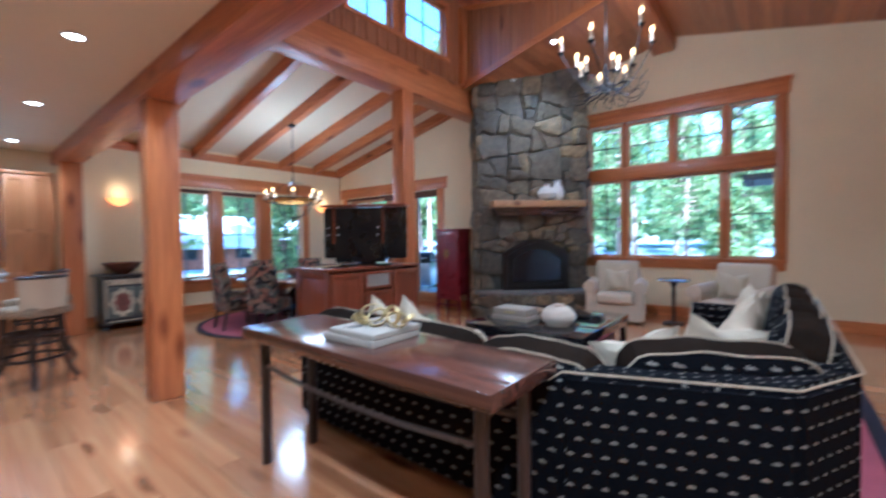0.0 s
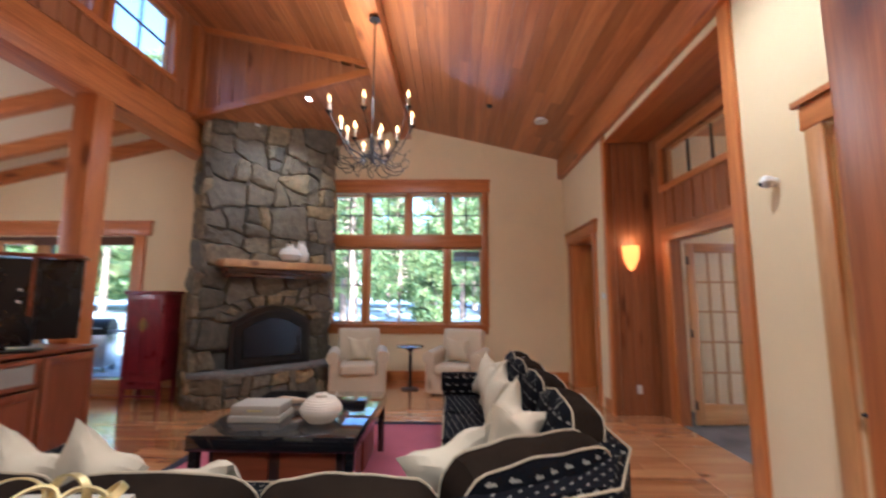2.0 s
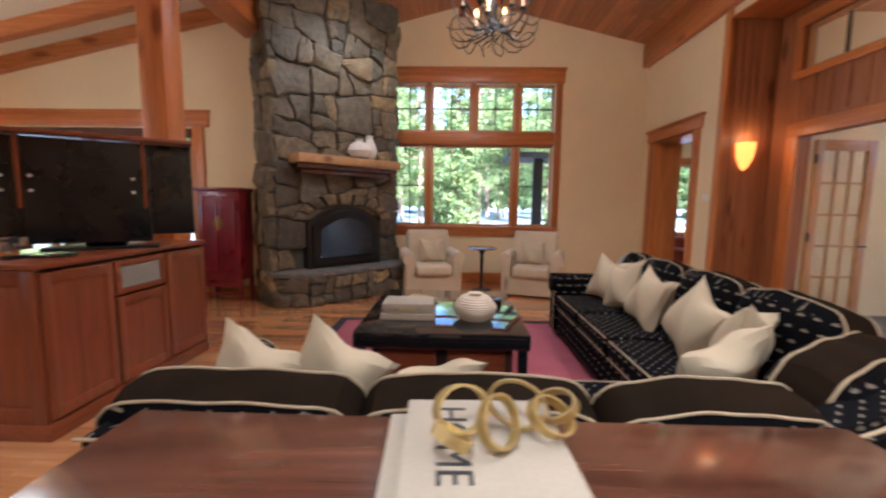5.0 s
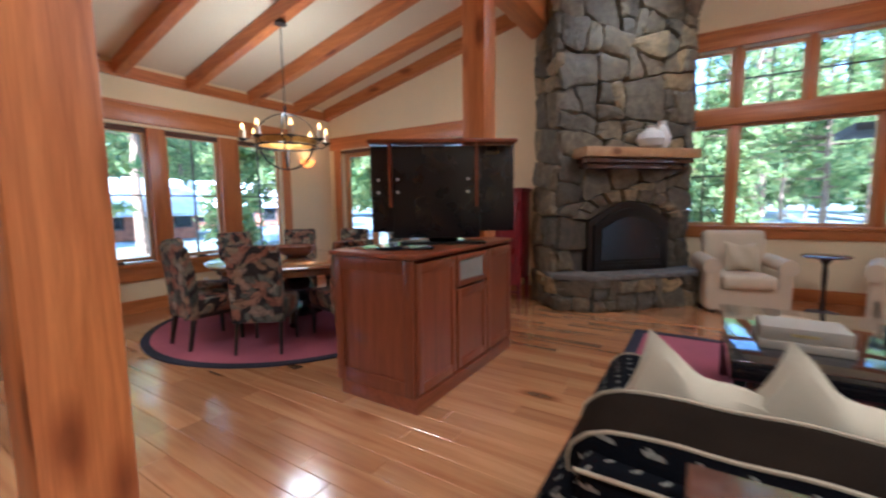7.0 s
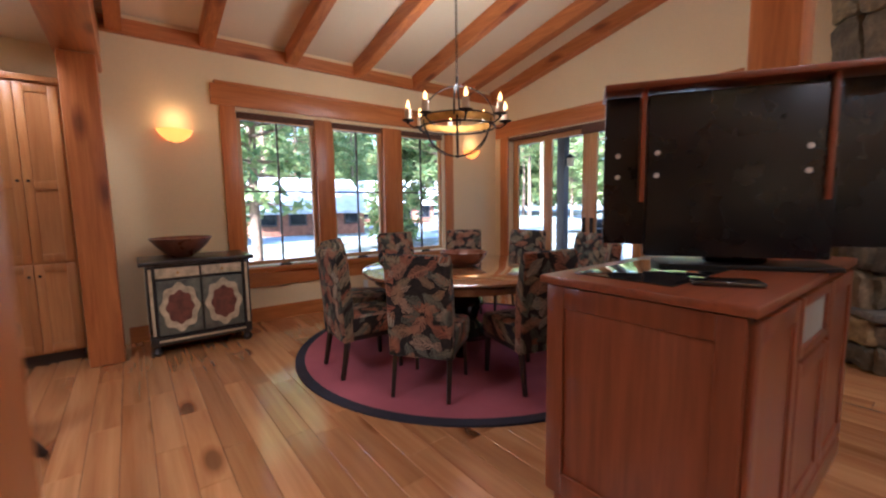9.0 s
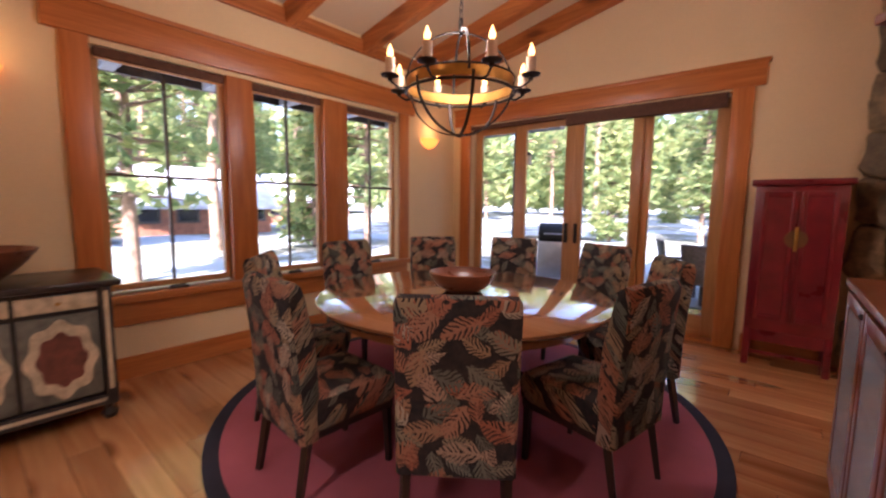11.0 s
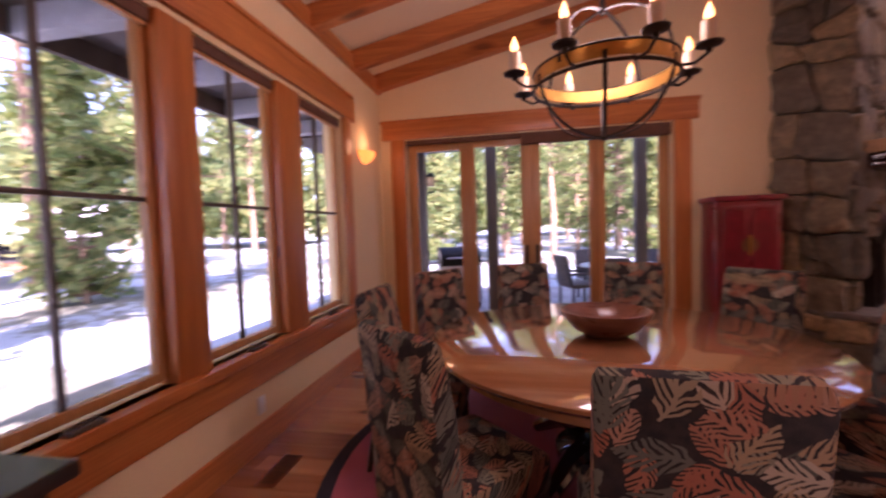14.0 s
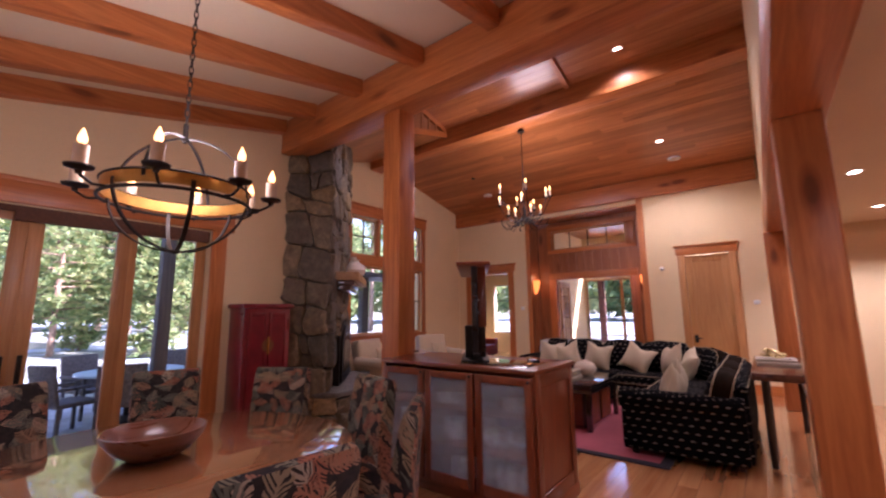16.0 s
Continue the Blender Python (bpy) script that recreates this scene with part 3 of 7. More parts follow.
# cheek wall of the raised ceiling
bm = bmesh.new()
tip = RIDGE - 0.17
v = [bm.verts.new((px, py, pz)) for py in (6.46, 6.56) for px, pz in ((BEAM_X1, soffit(BEAM_X1)), (tip, soffit(tip)), (BEAM_X1, roof_east(BEAM_X1)))]
for f in ((0, 1, 2), (5, 4, 3), (0, 3, 4, 1), (1, 4, 5, 2), (2, 5, 3, 0)):
    bm.faces.new([v[i] for i in f])
structure("wall_cheek", bm, M_CEDAR_Z, "triangular cedar board wall above the fireplace")
cheek = bpy.data.objects["wall_cheek"]
for bmx in batten_row("y", 6.46, BEAM_X1 + 0.05, tip - 0.2, lambda u: soffit(u) + 0.08, lambda u: roof_east(u) - 0.08, 0.2, -0.022, "batten", ""):
    part("batten", bmx, M_CEDAR_Z, cheek)


def sloped_bar(xa, xb, fun, ya, yb, z_lo, z_hi):
    bm = bmesh.new()
    v = [bm.verts.new((px, py, fun(px) + dz)) for dz in (z_lo, z_hi) for px, py in ((xa, ya), (xb, ya), (xb, yb), (xa, yb))]
    for f in ((3, 2, 1, 0), (4, 5, 6, 7), (0, 1, 5, 4), (1, 2, 6, 5), (2, 3, 7, 6), (3, 0, 4, 7)):
        bm.faces.new([v[i] for i in f])
    return bm


part("cheek_trim", sloped_bar(BEAM_X1, tip, soffit, 6.42, 6.46, -0.03, 0.08), M_TRIM_X, cheek)
part("cheek_trim", sloped_bar(BEAM_X1, tip, roof_east, 6.435, 6.46, -0.09, 0.0), M_TRIM_X, cheek)
structure("trim_clerestory", boxes((BEAM_X1, 6.30, 4.16, BEAM_X1 + 0.1, 6.44, 5.5), bevel=0.004), M_FIR_Z, "fir corner board of the clerestory")
structure("trim_ceiling_cross", sloped_bar(BEAM_X1, tip, roof_east, 4.0, 4.08, -0.05, 0.0), M_TRIM_X, "fir strip across the cedar ceiling")

# floor base under the planks
structure("floor", boxes((W - 0.2, S - 0.2, -0.12, E + 0.2, L + 0.2, -0.014), bevel=0), plain("subfloor", (0.08, 0.045, 0.025), 0.8), "wide plank hardwood floor with varied tones")


def flat_trim(name, bm, material, label):
    return structure(name, bm, material, label)


# baseboards
flat_trim("baseboard_west", boxes((W, 1.84, 0, W + 0.02, N, 0.17)), M_TRIM_Y, "fir baseboard along the window wall")
flat_trim("baseboard_north", boxes((-4.05, N - 0.02, 0, -3.4, N, 0.17)), M_TRIM_X, "fir baseboard beside the patio doors")
flat_trim("baseboard_living", boxes((-1.3, L - 0.02, 0, E, L, 0.17)), M_TRIM_X, "fir baseboard under the tall window")
flat_trim("baseboard_east", boxes((E - 0.02, 3.24, 0, E, 3.76, 0.17), (E - 0.02, 6.5, 0, E, 6.74, 0.17), (E - 0.02, 1.84, 0, E, 2.25, 0.17)), M_TRIM_Y, "fir baseboard along the door wall")


def glass_pane(parent, bm):
    ob = part("pane", bm, M_GLASS, parent, smooth=False)
    ob.visible_shadow = False
    return ob


def window_unit(name, axis, plane, out, panes, label, sash=0.045, casing=None, mat_bar=None):
    """A window: casing on the room side, and for each pane (u0, u1, z0, z1, bars_u, bars_z) a sash, muntins and glass. out: +1 or -1 towards outdoors."""
    w = thing(name, label=label, category="window", kind="structure")

    def bx(u0, u1, d0, d1, z0, z1, bevel=0.003):
        p, q = sorted((plane + out * d0, plane + out * d1))
        return boxes((p, u0, z0, q, u1, z1), bevel=bevel) if axis == "x" else boxes((u0, p, z0, u1, q, z1), bevel=bevel)

    hm, vm = (M_TRIM_Y if axis == "x" else M_TRIM_X), M_TRIM_Z
    sm = mat_bar or M_SASH_Z
    for u0, u1, z0, z1, du, dz in panes:
        fr = new("sash")
        fr.parent = w
        for b in ((u0, u0 + sash, z0, z1), (u1 - sash, u1, z0, z1), (u0 + sash, u1 - sash, z0, z0 + sash), (u0 + sash, u1 - sash, z1 - sash, z1)):
            part("sash_rail", bx(b[0], b[1], 0.05, 0.1, b[2], b[3]), sm, fr)
        glass_pane(fr, bx(u0 + sash, u1 - sash, 0.072, 0.078, z0 + sash, z1 - sash, 0))
        for i in range(1, du):
            u = u0 + (u1 - u0) * i / du
            part("muntin", bx(u - 0.011, u + 0.011, 0.06, 0.09, z0 + sash, z1 - sash, 0.002), M_BRONZE, fr)
        for i in range(1, dz):
            z = z0 + (z1 - z0) * i / dz
            part("muntin", bx(u0 + sash, u1 - sash, 0.06, 0.09, z - 0.011, z + 0.011, 0.002), M_BRONZE, fr)
    for u0, u1, d0, d1, z0, z1, flat in casing or ():
        part("casing", bx(u0, u1, d0, d1, z0, z1, 0.004), hm if flat else vm, w)
    return w


M_SHADECLOTH = plain("woven_shade", (0.12, 0.055, 0.03), 0.9, var=0.2, scale=30, bumps=0.4)
M_BRONZE = plain("bronze_bar", (0.09, 0.065, 0.045), 0.5, 0.3, 0.15)

window_unit("window_1", "x", W, -1, [(*G1, 0.68, 2.44, 2, 2), (*G2, 0.68, 2.44, 2, 2), (*G3, 0.68, 2.44, 2, 2)], "three casement windows in fir casing", casing=[
    (2.80, 2.96, -0.03, 0.0, 0.6, 2.5, 0), (5.94, 6.10, -0.03, 0.0, 0.6, 2.5, 0), (2.72, 6.2, -0.04, 0.0, 2.5, 2.72, 1), (2.76, 6.16, -0.055, 0.0, 2.72, 2.755, 1),
    (3.87, 4.09, -0.02, 0.12, 0.66, 2.46, 0), (4.84, 5.14, -0.02, 0.12, 0.66, 2.46, 0), (2.78, 6.12, -0.07, 0.06, 0.6, 0.66, 1), (2.82, 6.08, -0.025, 0.0, 0.42, 0.6, 1)])
w1 = bpy.data.objects["window_1"]
for a, b in (G1, G2, G3):
    part("shade_roll", boxes((W - 0.045, a + 0.01, 2.385, W - 0.005, b - 0.01, 2.455), bevel=0.012), M_SHADECLOTH, w1, "rolled brown woven shade")
    part("shade_bar", boxes((W - 0.05, a + 0.01, 2.37, W - 0.02, b - 0.01, 2.385), bevel=0.003), M_SASH_X, w1)
window_unit("window_2", "y", L, 1, [(-1.6, -0.98, 1.03, 2.49, 2, 2), (-0.90, 0.58, 1.03, 2.49, 1, 1), (0.66, 1.29, 1.03, 2.49, 2, 2),
                                    (-1.6, -0.98, 2.71, 3.54, 2, 2), (-0.90, -0.18, 2.71, 3.54, 2, 2), (-0.10, 0.60, 2.71, 3.54, 2, 2), (0.68, 1.29, 2.71, 3.54, 2, 2)],
            "tall living room window in fir casing with small panes above", casing=[
    (1.29, 1.41, -0.03, 0.0, 0.98, 3.56, 0), (-1.8, -1.6, -0.03, 0.0, 0.98, 3.56, 0), (-1.9, 1.44, -0.04, 0.0, 3.56, 3.78, 1), (-1.9, 1.46, -0.06, 0.0, 3.78, 3.82, 1),
    (-1.6, 1.29, -0.03, 0.12, 2.49, 2.71, 1), (-0.98, -0.90, 0.0, 0.12, 1.0, 2.49, 0), (0.58, 0.66, 0.0, 0.12, 1.0, 2.49, 0),
    (-0.98, -0.90, 0.0, 0.12, 2.71, 3.56, 0), (-0.18, -0.10, 0.0, 0.12, 2.71, 3.56, 0), (0.60, 0.68, 0.0, 0.12, 2.71, 3.56, 0), (-1.8, 1.42, -0.05, 0.04, 0.98, 1.03, 1), (-1.8, 1.40, -0.025, 0.0, 0.85, 0.98, 1)])
window_unit("window_3", "x", BEAM_X1, -1, [(3.88, 4.68, 4.5, 5.34, 2, 2), (4.97, 5.92, 4.5, 5.34, 2, 2)], "high clerestory windows in cedar wall", casing=[
    (3.78, 3.88, -0.03, 0.0, 4.45, 5.38, 0), (4.68, 4.78, -0.03, 0.0, 4.45, 5.38, 0), (4.87, 4.97, -0.03, 0.0, 4.45, 5.38, 0), (5.92, 6.02, -0.03, 0.0, 4.45, 5.38, 0), (3.78, 6.02, -0.03, 0.0, 5.34, 5.44, 1), (3.78, 6.02, -0.035, 0.0, 4.43, 4.5, 1)])
window_unit("window_4", "x", W, -1, [(-0.58, 0.08, 1.16, 2.3, 2, 2), (0.14, 0.77, 1.16, 2.3, 2, 2)], "kitchen casement window in fir casing", casing=[
    (0.79, 0.95, -0.03, 0.0, 1.1, 2.36, 0), (-0.76, -0.6, -0.03, 0.0, 1.1, 2.36, 0), (-0.8, 0.99, -0.04, 0.0, 2.36, 2.56, 1), (-0.8, 0.99, -0.06, 0.0, 1.06, 1.14, 1), (0.08, 0.14, 0.0, 0.12, 1.14, 2.32, 0)])


def slider():
    d = thing("door_1", label="four-panel wooden patio sliding doors with glass", category="door", kind="structure")
    for u0, u1, z0, z1, mt in ((-7.47, -7.3, 0, 2.48, M_TRIM_Z), (-4.27, -4.1, 0, 2.48, M_TRIM_Z), (-7.58, -4.02, 2.48, 2.68, M_TRIM_X), (-7.6, -4.0, 2.68, 2.72, M_TRIM_X)):
        part("casing", boxes((u0, N - 0.035, z0, u1, N, z1)), mt, d)
    part("threshold", boxes((-7.3, N - 0.02, 0.0, -4.27, N + 0.2, 0.03)), M_TRIM_X, d)
    part("shade_roll", boxes((-5.9, N - 0.03, 2.33, -4.3, N + 0.03, 2.46)), M_SHADECLOTH, d, "rolled brown woven shade")
    part("shade_roll", boxes((-7.28, N - 0.03, 2.41, -5.9, N + 0.03, 2.46)), M_SHADECLOTH, d, "rolled brown woven shade")
    for u0, u1, dy in ((-7.29, -6.53, 0.12), (-6.56, -5.80, 0.06), (-5.80, -5.04, 0.06), (-5.07, -4.28, 0.12)):
        p = new("door_panel")
        p.parent = d
        s = 0.11
        for a, b, z0, z1, mt in ((u0, u0 + s, 0.03, 2.44, M_SASH_Z), (u1 - s, u1, 0.03, 2.44, M_SASH_Z), (u0 + s, u1 - s, 0.03, 0.25, M_SASH_X), (u0 + s, u1 - s, 2.34, 2.44, M_SASH_X)):
            part("door_rail", boxes((a, N + dy - 0.022, z0, b, N + dy + 0.022, z1)), mt, p)
        glass_pane(p, boxes((u0 + s, N + dy - 0.003, 0.25, u1 - s, N + dy + 0.003, 2.34), bevel=0))
    for u in (-5.86, -5.74):
        part("door_handle", boxes((u - 0.018, N + 0.0, 0.92, u + 0.018, N + 0.036, 1.16), bevel=0.008), M_BLACK, d, "black pull handle")
    return d


slider()


def panel_door(name, axis, plane, u0, u1, top, side, label):
    """A one-panel fir door in casing. side: the way the room lies."""
    d = thing(name, label=label, category="door", kind="structure")

    def bx(a, b, p, q, z0, z1, bevel=0.004):
        p, q = sorted((plane + side * p, plane + side * q))
        return boxes((p, a, z0, q, b, z1), bevel=bevel)
    c = 0.12
    part("casing", bx(u0 - c, u0, 0, 0.03, 0, top + 0.02), M_SASH_Z, d)
    part("casing", bx(u1, u1 + c, 0, 0.03, 0, top + 0.02), M_SASH_Z, d)
    part("casing", bx(u0 - c - 0.02, u1 + c + 0.02, 0, 0.035, top + 0.02, top + 0.17), M_TRIM_Y, d)
    part("casing", bx(u0 - c - 0.05, u1 + c + 0.05, 0, 0.06, top + 0.17, top + 0.21), M_TRIM_Y, d)
    leaf = new("door_leaf")
    leaf.parent = d
    s = 0.115
    for a, b, z0, z1 in ((u0, u0 + s, 0.01, top), (u1 - s, u1, 0.01, top), (u0 + s, u1 - s, 0.01, 0.26), (u0 + s, u1 - s, top - 0.12, top)):
        part("door_rail", bx(a, b, -0.06, -0.02, z0, z1), M_DOORWOOD, leaf)
    part("door_panel", bx(u0 + s, u1 - s, -0.055, -0.035, 0.26, top - 0.12, 0.0), M_DOORWOOD, leaf)
    hy = u1 - 0.07
    part("door_plate", bx(hy - 0.03, hy + 0.03, -0.02, -0.006, 0.86, 1.0, 0.006), M_BLACK, leaf, "black square door plate")
    bm = tube([(plane + side * 0.0, hy, 0.94), (plane + side * 0.045, hy, 0.94), (plane + side * 0.045, hy - 0.1, 0.94)], 0.011)
    part("door_handle", bm, M_BLACK, leaf, "black lever handle")
    return d


panel_door("door_2", "x", E, 2.39, 3.11, 2.52, -1, "closed fir panel door with black lever handle")
# open doorway at the north end
d3 = thing("door_3", label="open doorway in fir casing", category="door", kind="structure")
for y0_, y1_ in ((6.88, 7.02), (8.18, 8.32)):
    part("casing", boxes((E - 0.03, y0_, 0, E, y1_, 2.5)), M_TRIM_Z, d3)
part("casing", boxes((E - 0.035, 6.84, 2.5, E, 8.36, 2.66)), M_TRIM_Y, d3)
part("casing", boxes((E - 0.06, 6.80, 2.66, E, 8.4, 2.7)), M_TRIM_Y, d3)
for y0_, y1_ in ((7.02, 7.045), (8.155, 8.18)):
    part("jamb", boxes((E, y0_, 0, E + 0.45, y1_, 2.5)), M_TRIM_Z, d3)
part("jamb", boxes((E, 7.045, 2.475, E + 0.45, 8.155, 2.5)), M_TRIM_Y, d3)
structure("wall_doorway", wall("x", E + 0.16, E + 0.45, 6.66, L + 0.2, -0.1, 3.2, [(7.02, 8.18, 0.0, 2.5)]), M_WALL, "thick plaster wall round the doorway")

# entry alcove
AX = 3.5
structure("alcove_north", boxes((E + 0.16, 6.46, 0, AX, 6.66, 3.9), bevel=0), M_CEDAR_Z, "vertical cedar boards of the alcove")
structure("alcove_south", boxes((E + 0.16, 3.67, 0, AX, 3.87, 3.9), bevel=0), M_CEDAR_Z, "vertical cedar boards of the alcove")
an = bpy.data.objects["alcove_north"]
x = E
k = 0
while x < AX - 0.05:
    part("board", boxes((x + 0.003, 6.445, 0, min(x + 0.1, AX) - 0.003, 6.46, 3.72), bevel=0.003), M_CEDAR_Z, an)
    x += 0.1
asn = bpy.data.objects["alcove_south"]
x = E
while x < AX - 0.05:
    part("board", boxes((x + 0.003, 3.87, 0, min(x + 0.1, AX) - 0.003, 3.885, 3.72), bevel=0.003), M_CEDAR_Z, asn)
    x += 0.1
structure("ceiling_alcove", boxes((E + 0.16, 3.67, 3.724, AX + 0.1, 6.66, 3.84), bevel=0), M_CEDAR, "dark cedar alcove ceiling")
structure("alcove_back", wall("x", AX, AX + 0.12, 3.87, 6.46, 0, 3.72, [(4.28, 6.02, 0, 2.26), (4.3, 6.1, 3.0, 3.5)]), M_CEDAR_Z, "cedar wall with double doors and a transom")
ab = bpy.data.objects["alcove_back"]
for bmx in batten_row("x", AX, 4.2, 6.2, 2.46, 2.92, 0.2, -0.02, "batten", ""):
    part("batten", bmx, M_CEDAR_Z, ab)
for r in ((AX - 0.03, 4.1, 2.26, AX, 6.2, 2.42), (AX - 0.03, 4.1, 2.92, AX, 6.2, 3.0), (AX - 0.03, 4.1, 3.5, AX, 6.2, 3.62), (AX - 0.03, 6.02, 0, AX, 6.2, 2.26), (AX - 0.03, 4.1, 0, AX, 4.28, 2.26), (AX - 0.03, 6.1, 3.0, AX, 6.2, 3.5), (AX - 0.03, 4.1, 3.0, AX, 4.3, 3.5)):
    part("casing", boxes(r), M_TRIM_Y if r[4] - r[1] > 1 else M_TRIM_Z, ab)
structure("trim_alcove", boxes((E - 0.035, 6.40, 0, E, 6.5, 3.82), (E - 0.035, 3.78, 0, E, 3.9, 3.82)), M_TRIM_Z, "fir edge boards of the alcove")
window_unit("window_5", "x", AX, 1, [(4.3, 6.1, 3.0, 3.5, 4, 1)], "long transom window above the entry doors")


def glazed_leaf(name, at, turn, width, label):
    d = thing(name, at, turn, label, "door", kind="structure")
    t, s = 0.022, 0.1
    for a, b, z0, z1, mt in ((0, s, 0.02, 2.22, M_SASH_Z), (width - s, width, 0.02, 2.22, M_SASH_Z), (s, width - s, 0.02, 0.26, M_SASH_X), (s, width - s, 2.1, 2.22, M_SASH_X)):
        part("door_rail", boxes((a, -t, z0, b, t, z1)), mt, d)
    glass_pane(d, boxes((s, -0.003, 0.26, width - s, 0.003, 2.1), bevel=0))
    for i in (1, 2):
        u = s + (width - 2 * s) * i / 3
        part("muntin", boxes((u - 0.012, -0.014, 0.26, u + 0.012, 0.014, 2.1)), M_SASH_Z, d)
    for i in range(1, 5):
        z = 0.26 + 1.84 * i / 5
        part("muntin", boxes((s, -0.014, z - 0.012, width - s, 0.014, z + 0.012)), M_SASH_X, d)
    for z in (0.25, 1.1, 2.0):
        part("hinge", boxes((-0.012, -0.04, z - 0.05, 0.012, -0.02, z + 0.05)), M_BLACK, d, "black steel hinge")
    part("door_handle", tube([(width - 0.05, -0.02, 1.0), (width - 0.05, -0.07, 1.0), (width - 0.15, -0.07, 1.0)], 0.01), M_BLACK, d, "black lever handle")
    return d


glazed_leaf("door_4", (AX + 0.16, 6.0, 0), 3, 0.72, "glazed fir entry door standing open")
glazed_leaf("door_5", (AX + 0.12, 4.3, 0), -12, 0.84, "glazed fir entry door standing open")

structure("trim_alcove_head", boxes((E - 0.03, 3.9, 3.7, E + 0.2, 6.4, 3.719)), M_TRIM_Y, "fir board under the alcove head")
structure("floor_doorway", boxes((E - 0.002, 7.02, -0.05, E + 0.46, 8.18, 0.004), bevel=0), M_FLOOR, "wooden threshold of the doorway")
structure("floor_alcove", boxes((E - 0.002, 3.885, -0.1, AX, 6.445, 0.004), bevel=0), M_FLOOR, "wooden floor of the alcove")

# foyer and side room beyond the openings
structure("floor_foyer", boxes((AX, 3.0, -0.1, 7.6, 6.9, 0.0), bevel=0), M_SLATE, "slate tile floor of the entry hall")
structure("wall_foyer", wall("x", 7.4, 7.6, 3.0, 6.9, 0, 3.9, [(3.25, 6.62, 0.1, 2.5), (3.5, 6.4, 2.75, 3.7)]), M_WALL, "pale entry hall wall with wide windows")
structure("wall_foyer_north", boxes((AX + 0.12, 6.66, 0, 7.6, 6.86, 3.9), bevel=0), M_WALL, "pale entry hall wall")
structure("wall_foyer_south", boxes((AX + 0.12, 3.0, 0, 7.6, 3.2, 3.9), bevel=0), M_WALL, "pale entry hall wall")
structure("ceiling_foyer", boxes((AX + 0.12, 3.0, 3.9, 7.6, 6.86, 4.0), bevel=0), M_CEDAR, "cedar plank ceiling of the entry hall")
window_unit("window_6", "x", 7.4, 1, [(3.25, 4.37, 0.1, 2.5, 2, 4), (4.37, 5.5, 0.1, 2.5, 2, 4), (5.5, 6.62, 0.1, 2.5, 2, 4), (3.5, 6.4, 2.75, 3.7, 4, 1)], "wide entry hall window with fir bars")
structure("floor_den", boxes((E + 0.16, 6.86, -0.1, 7.6, 11.0, 0.0), bevel=0), M_FLOOR, "wooden floor of the side room")
# the hole takes the added daylight window
structure("wall_den_east", wall("x", 7.4, 7.6, 6.86, 11.0, 0, 3.2, [(7.6, 10.2, 0.7, 2.5)]), M_WALL, "plain wall of the side room")
structure("wall_den_north", wall("y", 10.8, 11.0, E - 0.2, 7.6, 0, 3.2, [(4.2, 5.9, 0.8, 2.4)]), M_WALL, "plain wall of the side room with a window")
structure("wall_den_west", boxes((E + 0.3, L + 0.2, 0, E + 0.45, 11.0, 3.2), bevel=0), M_WALL, "plain wall of the side room")
structure("ceiling_den", boxes((E + 0.16, 6.86, 3.1, 7.6, 11.0, 3.2), bevel=0), M_CEIL, "white plaster ceiling of the side room")
window_unit("window_7", "y", 10.8, 1, [(4.2, 5.05, 0.8, 2.4, 2, 4), (5.05, 5.9, 0.8, 2.4, 2, 4)], "side room window with small panes", casing=[(4.05, 6.05, -0.03, 0.0, 2.4, 2.55, 1), (4.05, 4.2, -0.03, 0.0, 0.7, 2.4, 0), (5.9, 6.05, -0.03, 0.0, 0.7, 2.4, 0), (4.05, 6.05, -0.04, 0.0, 0.7, 0.8, 1)])

# unseen east window, added to brighten the side room with daylight
window_unit("window_8", "x", 7.4, 1, [(7.6, 8.9, 0.7, 2.5, 2, 3), (8.9, 10.2, 0.7, 2.5, 2, 3)], "wide side room window added to let in daylight", mat_bar=M_PLASTIC)


def crank(y):
    c = thing("window_crank", (W + 0.03, y, 0.66), 0, "small brown casement crank on the window sill", "window crank", "window cranks")
    part("cover", boxes((-0.02, -0.07, 0, 0.025, 0.07, 0.022), bevel=0.006), M_BRONZE, c)
    part("lever", tube([(0.0, -0.06, 0.024), (0.0, 0.05, 0.03)], 0.006), M_BRONZE, c)


for y in (3.42, 4.46, 5.53):
    crank(y)
for y in (3.9, 4.87, 5.17):
    solid("window_latch", boxes((0, -0.01, -0.05, 0.025, 0.01, 0.05), bevel=0.004), M_BRONZE, "small window latch on the casement frame", "latch", "window latches", at=(W - 0.045, y - 0.02, 1.25))


# ---------------- fireplace ----------------
def clip_half(poly, px, py, nx, ny):
    """The part of a convex outline on the near side of a line."""
    out = []
    for k in range(len(poly)):
        a, b = poly[k], poly[(k + 1) % len(poly)]
        da, db = (a[0] - px) * nx + (a[1] - py) * ny, (b[0] - px) * nx + (b[1] - py) * ny
        if da <= 0:
            out.append(a)
        if da * db < 0:
            q = da / (da - db)
            out.append((a[0] + q * (b[0] - a[0]), a[1] + q * (b[1] - a[1])))
    return out


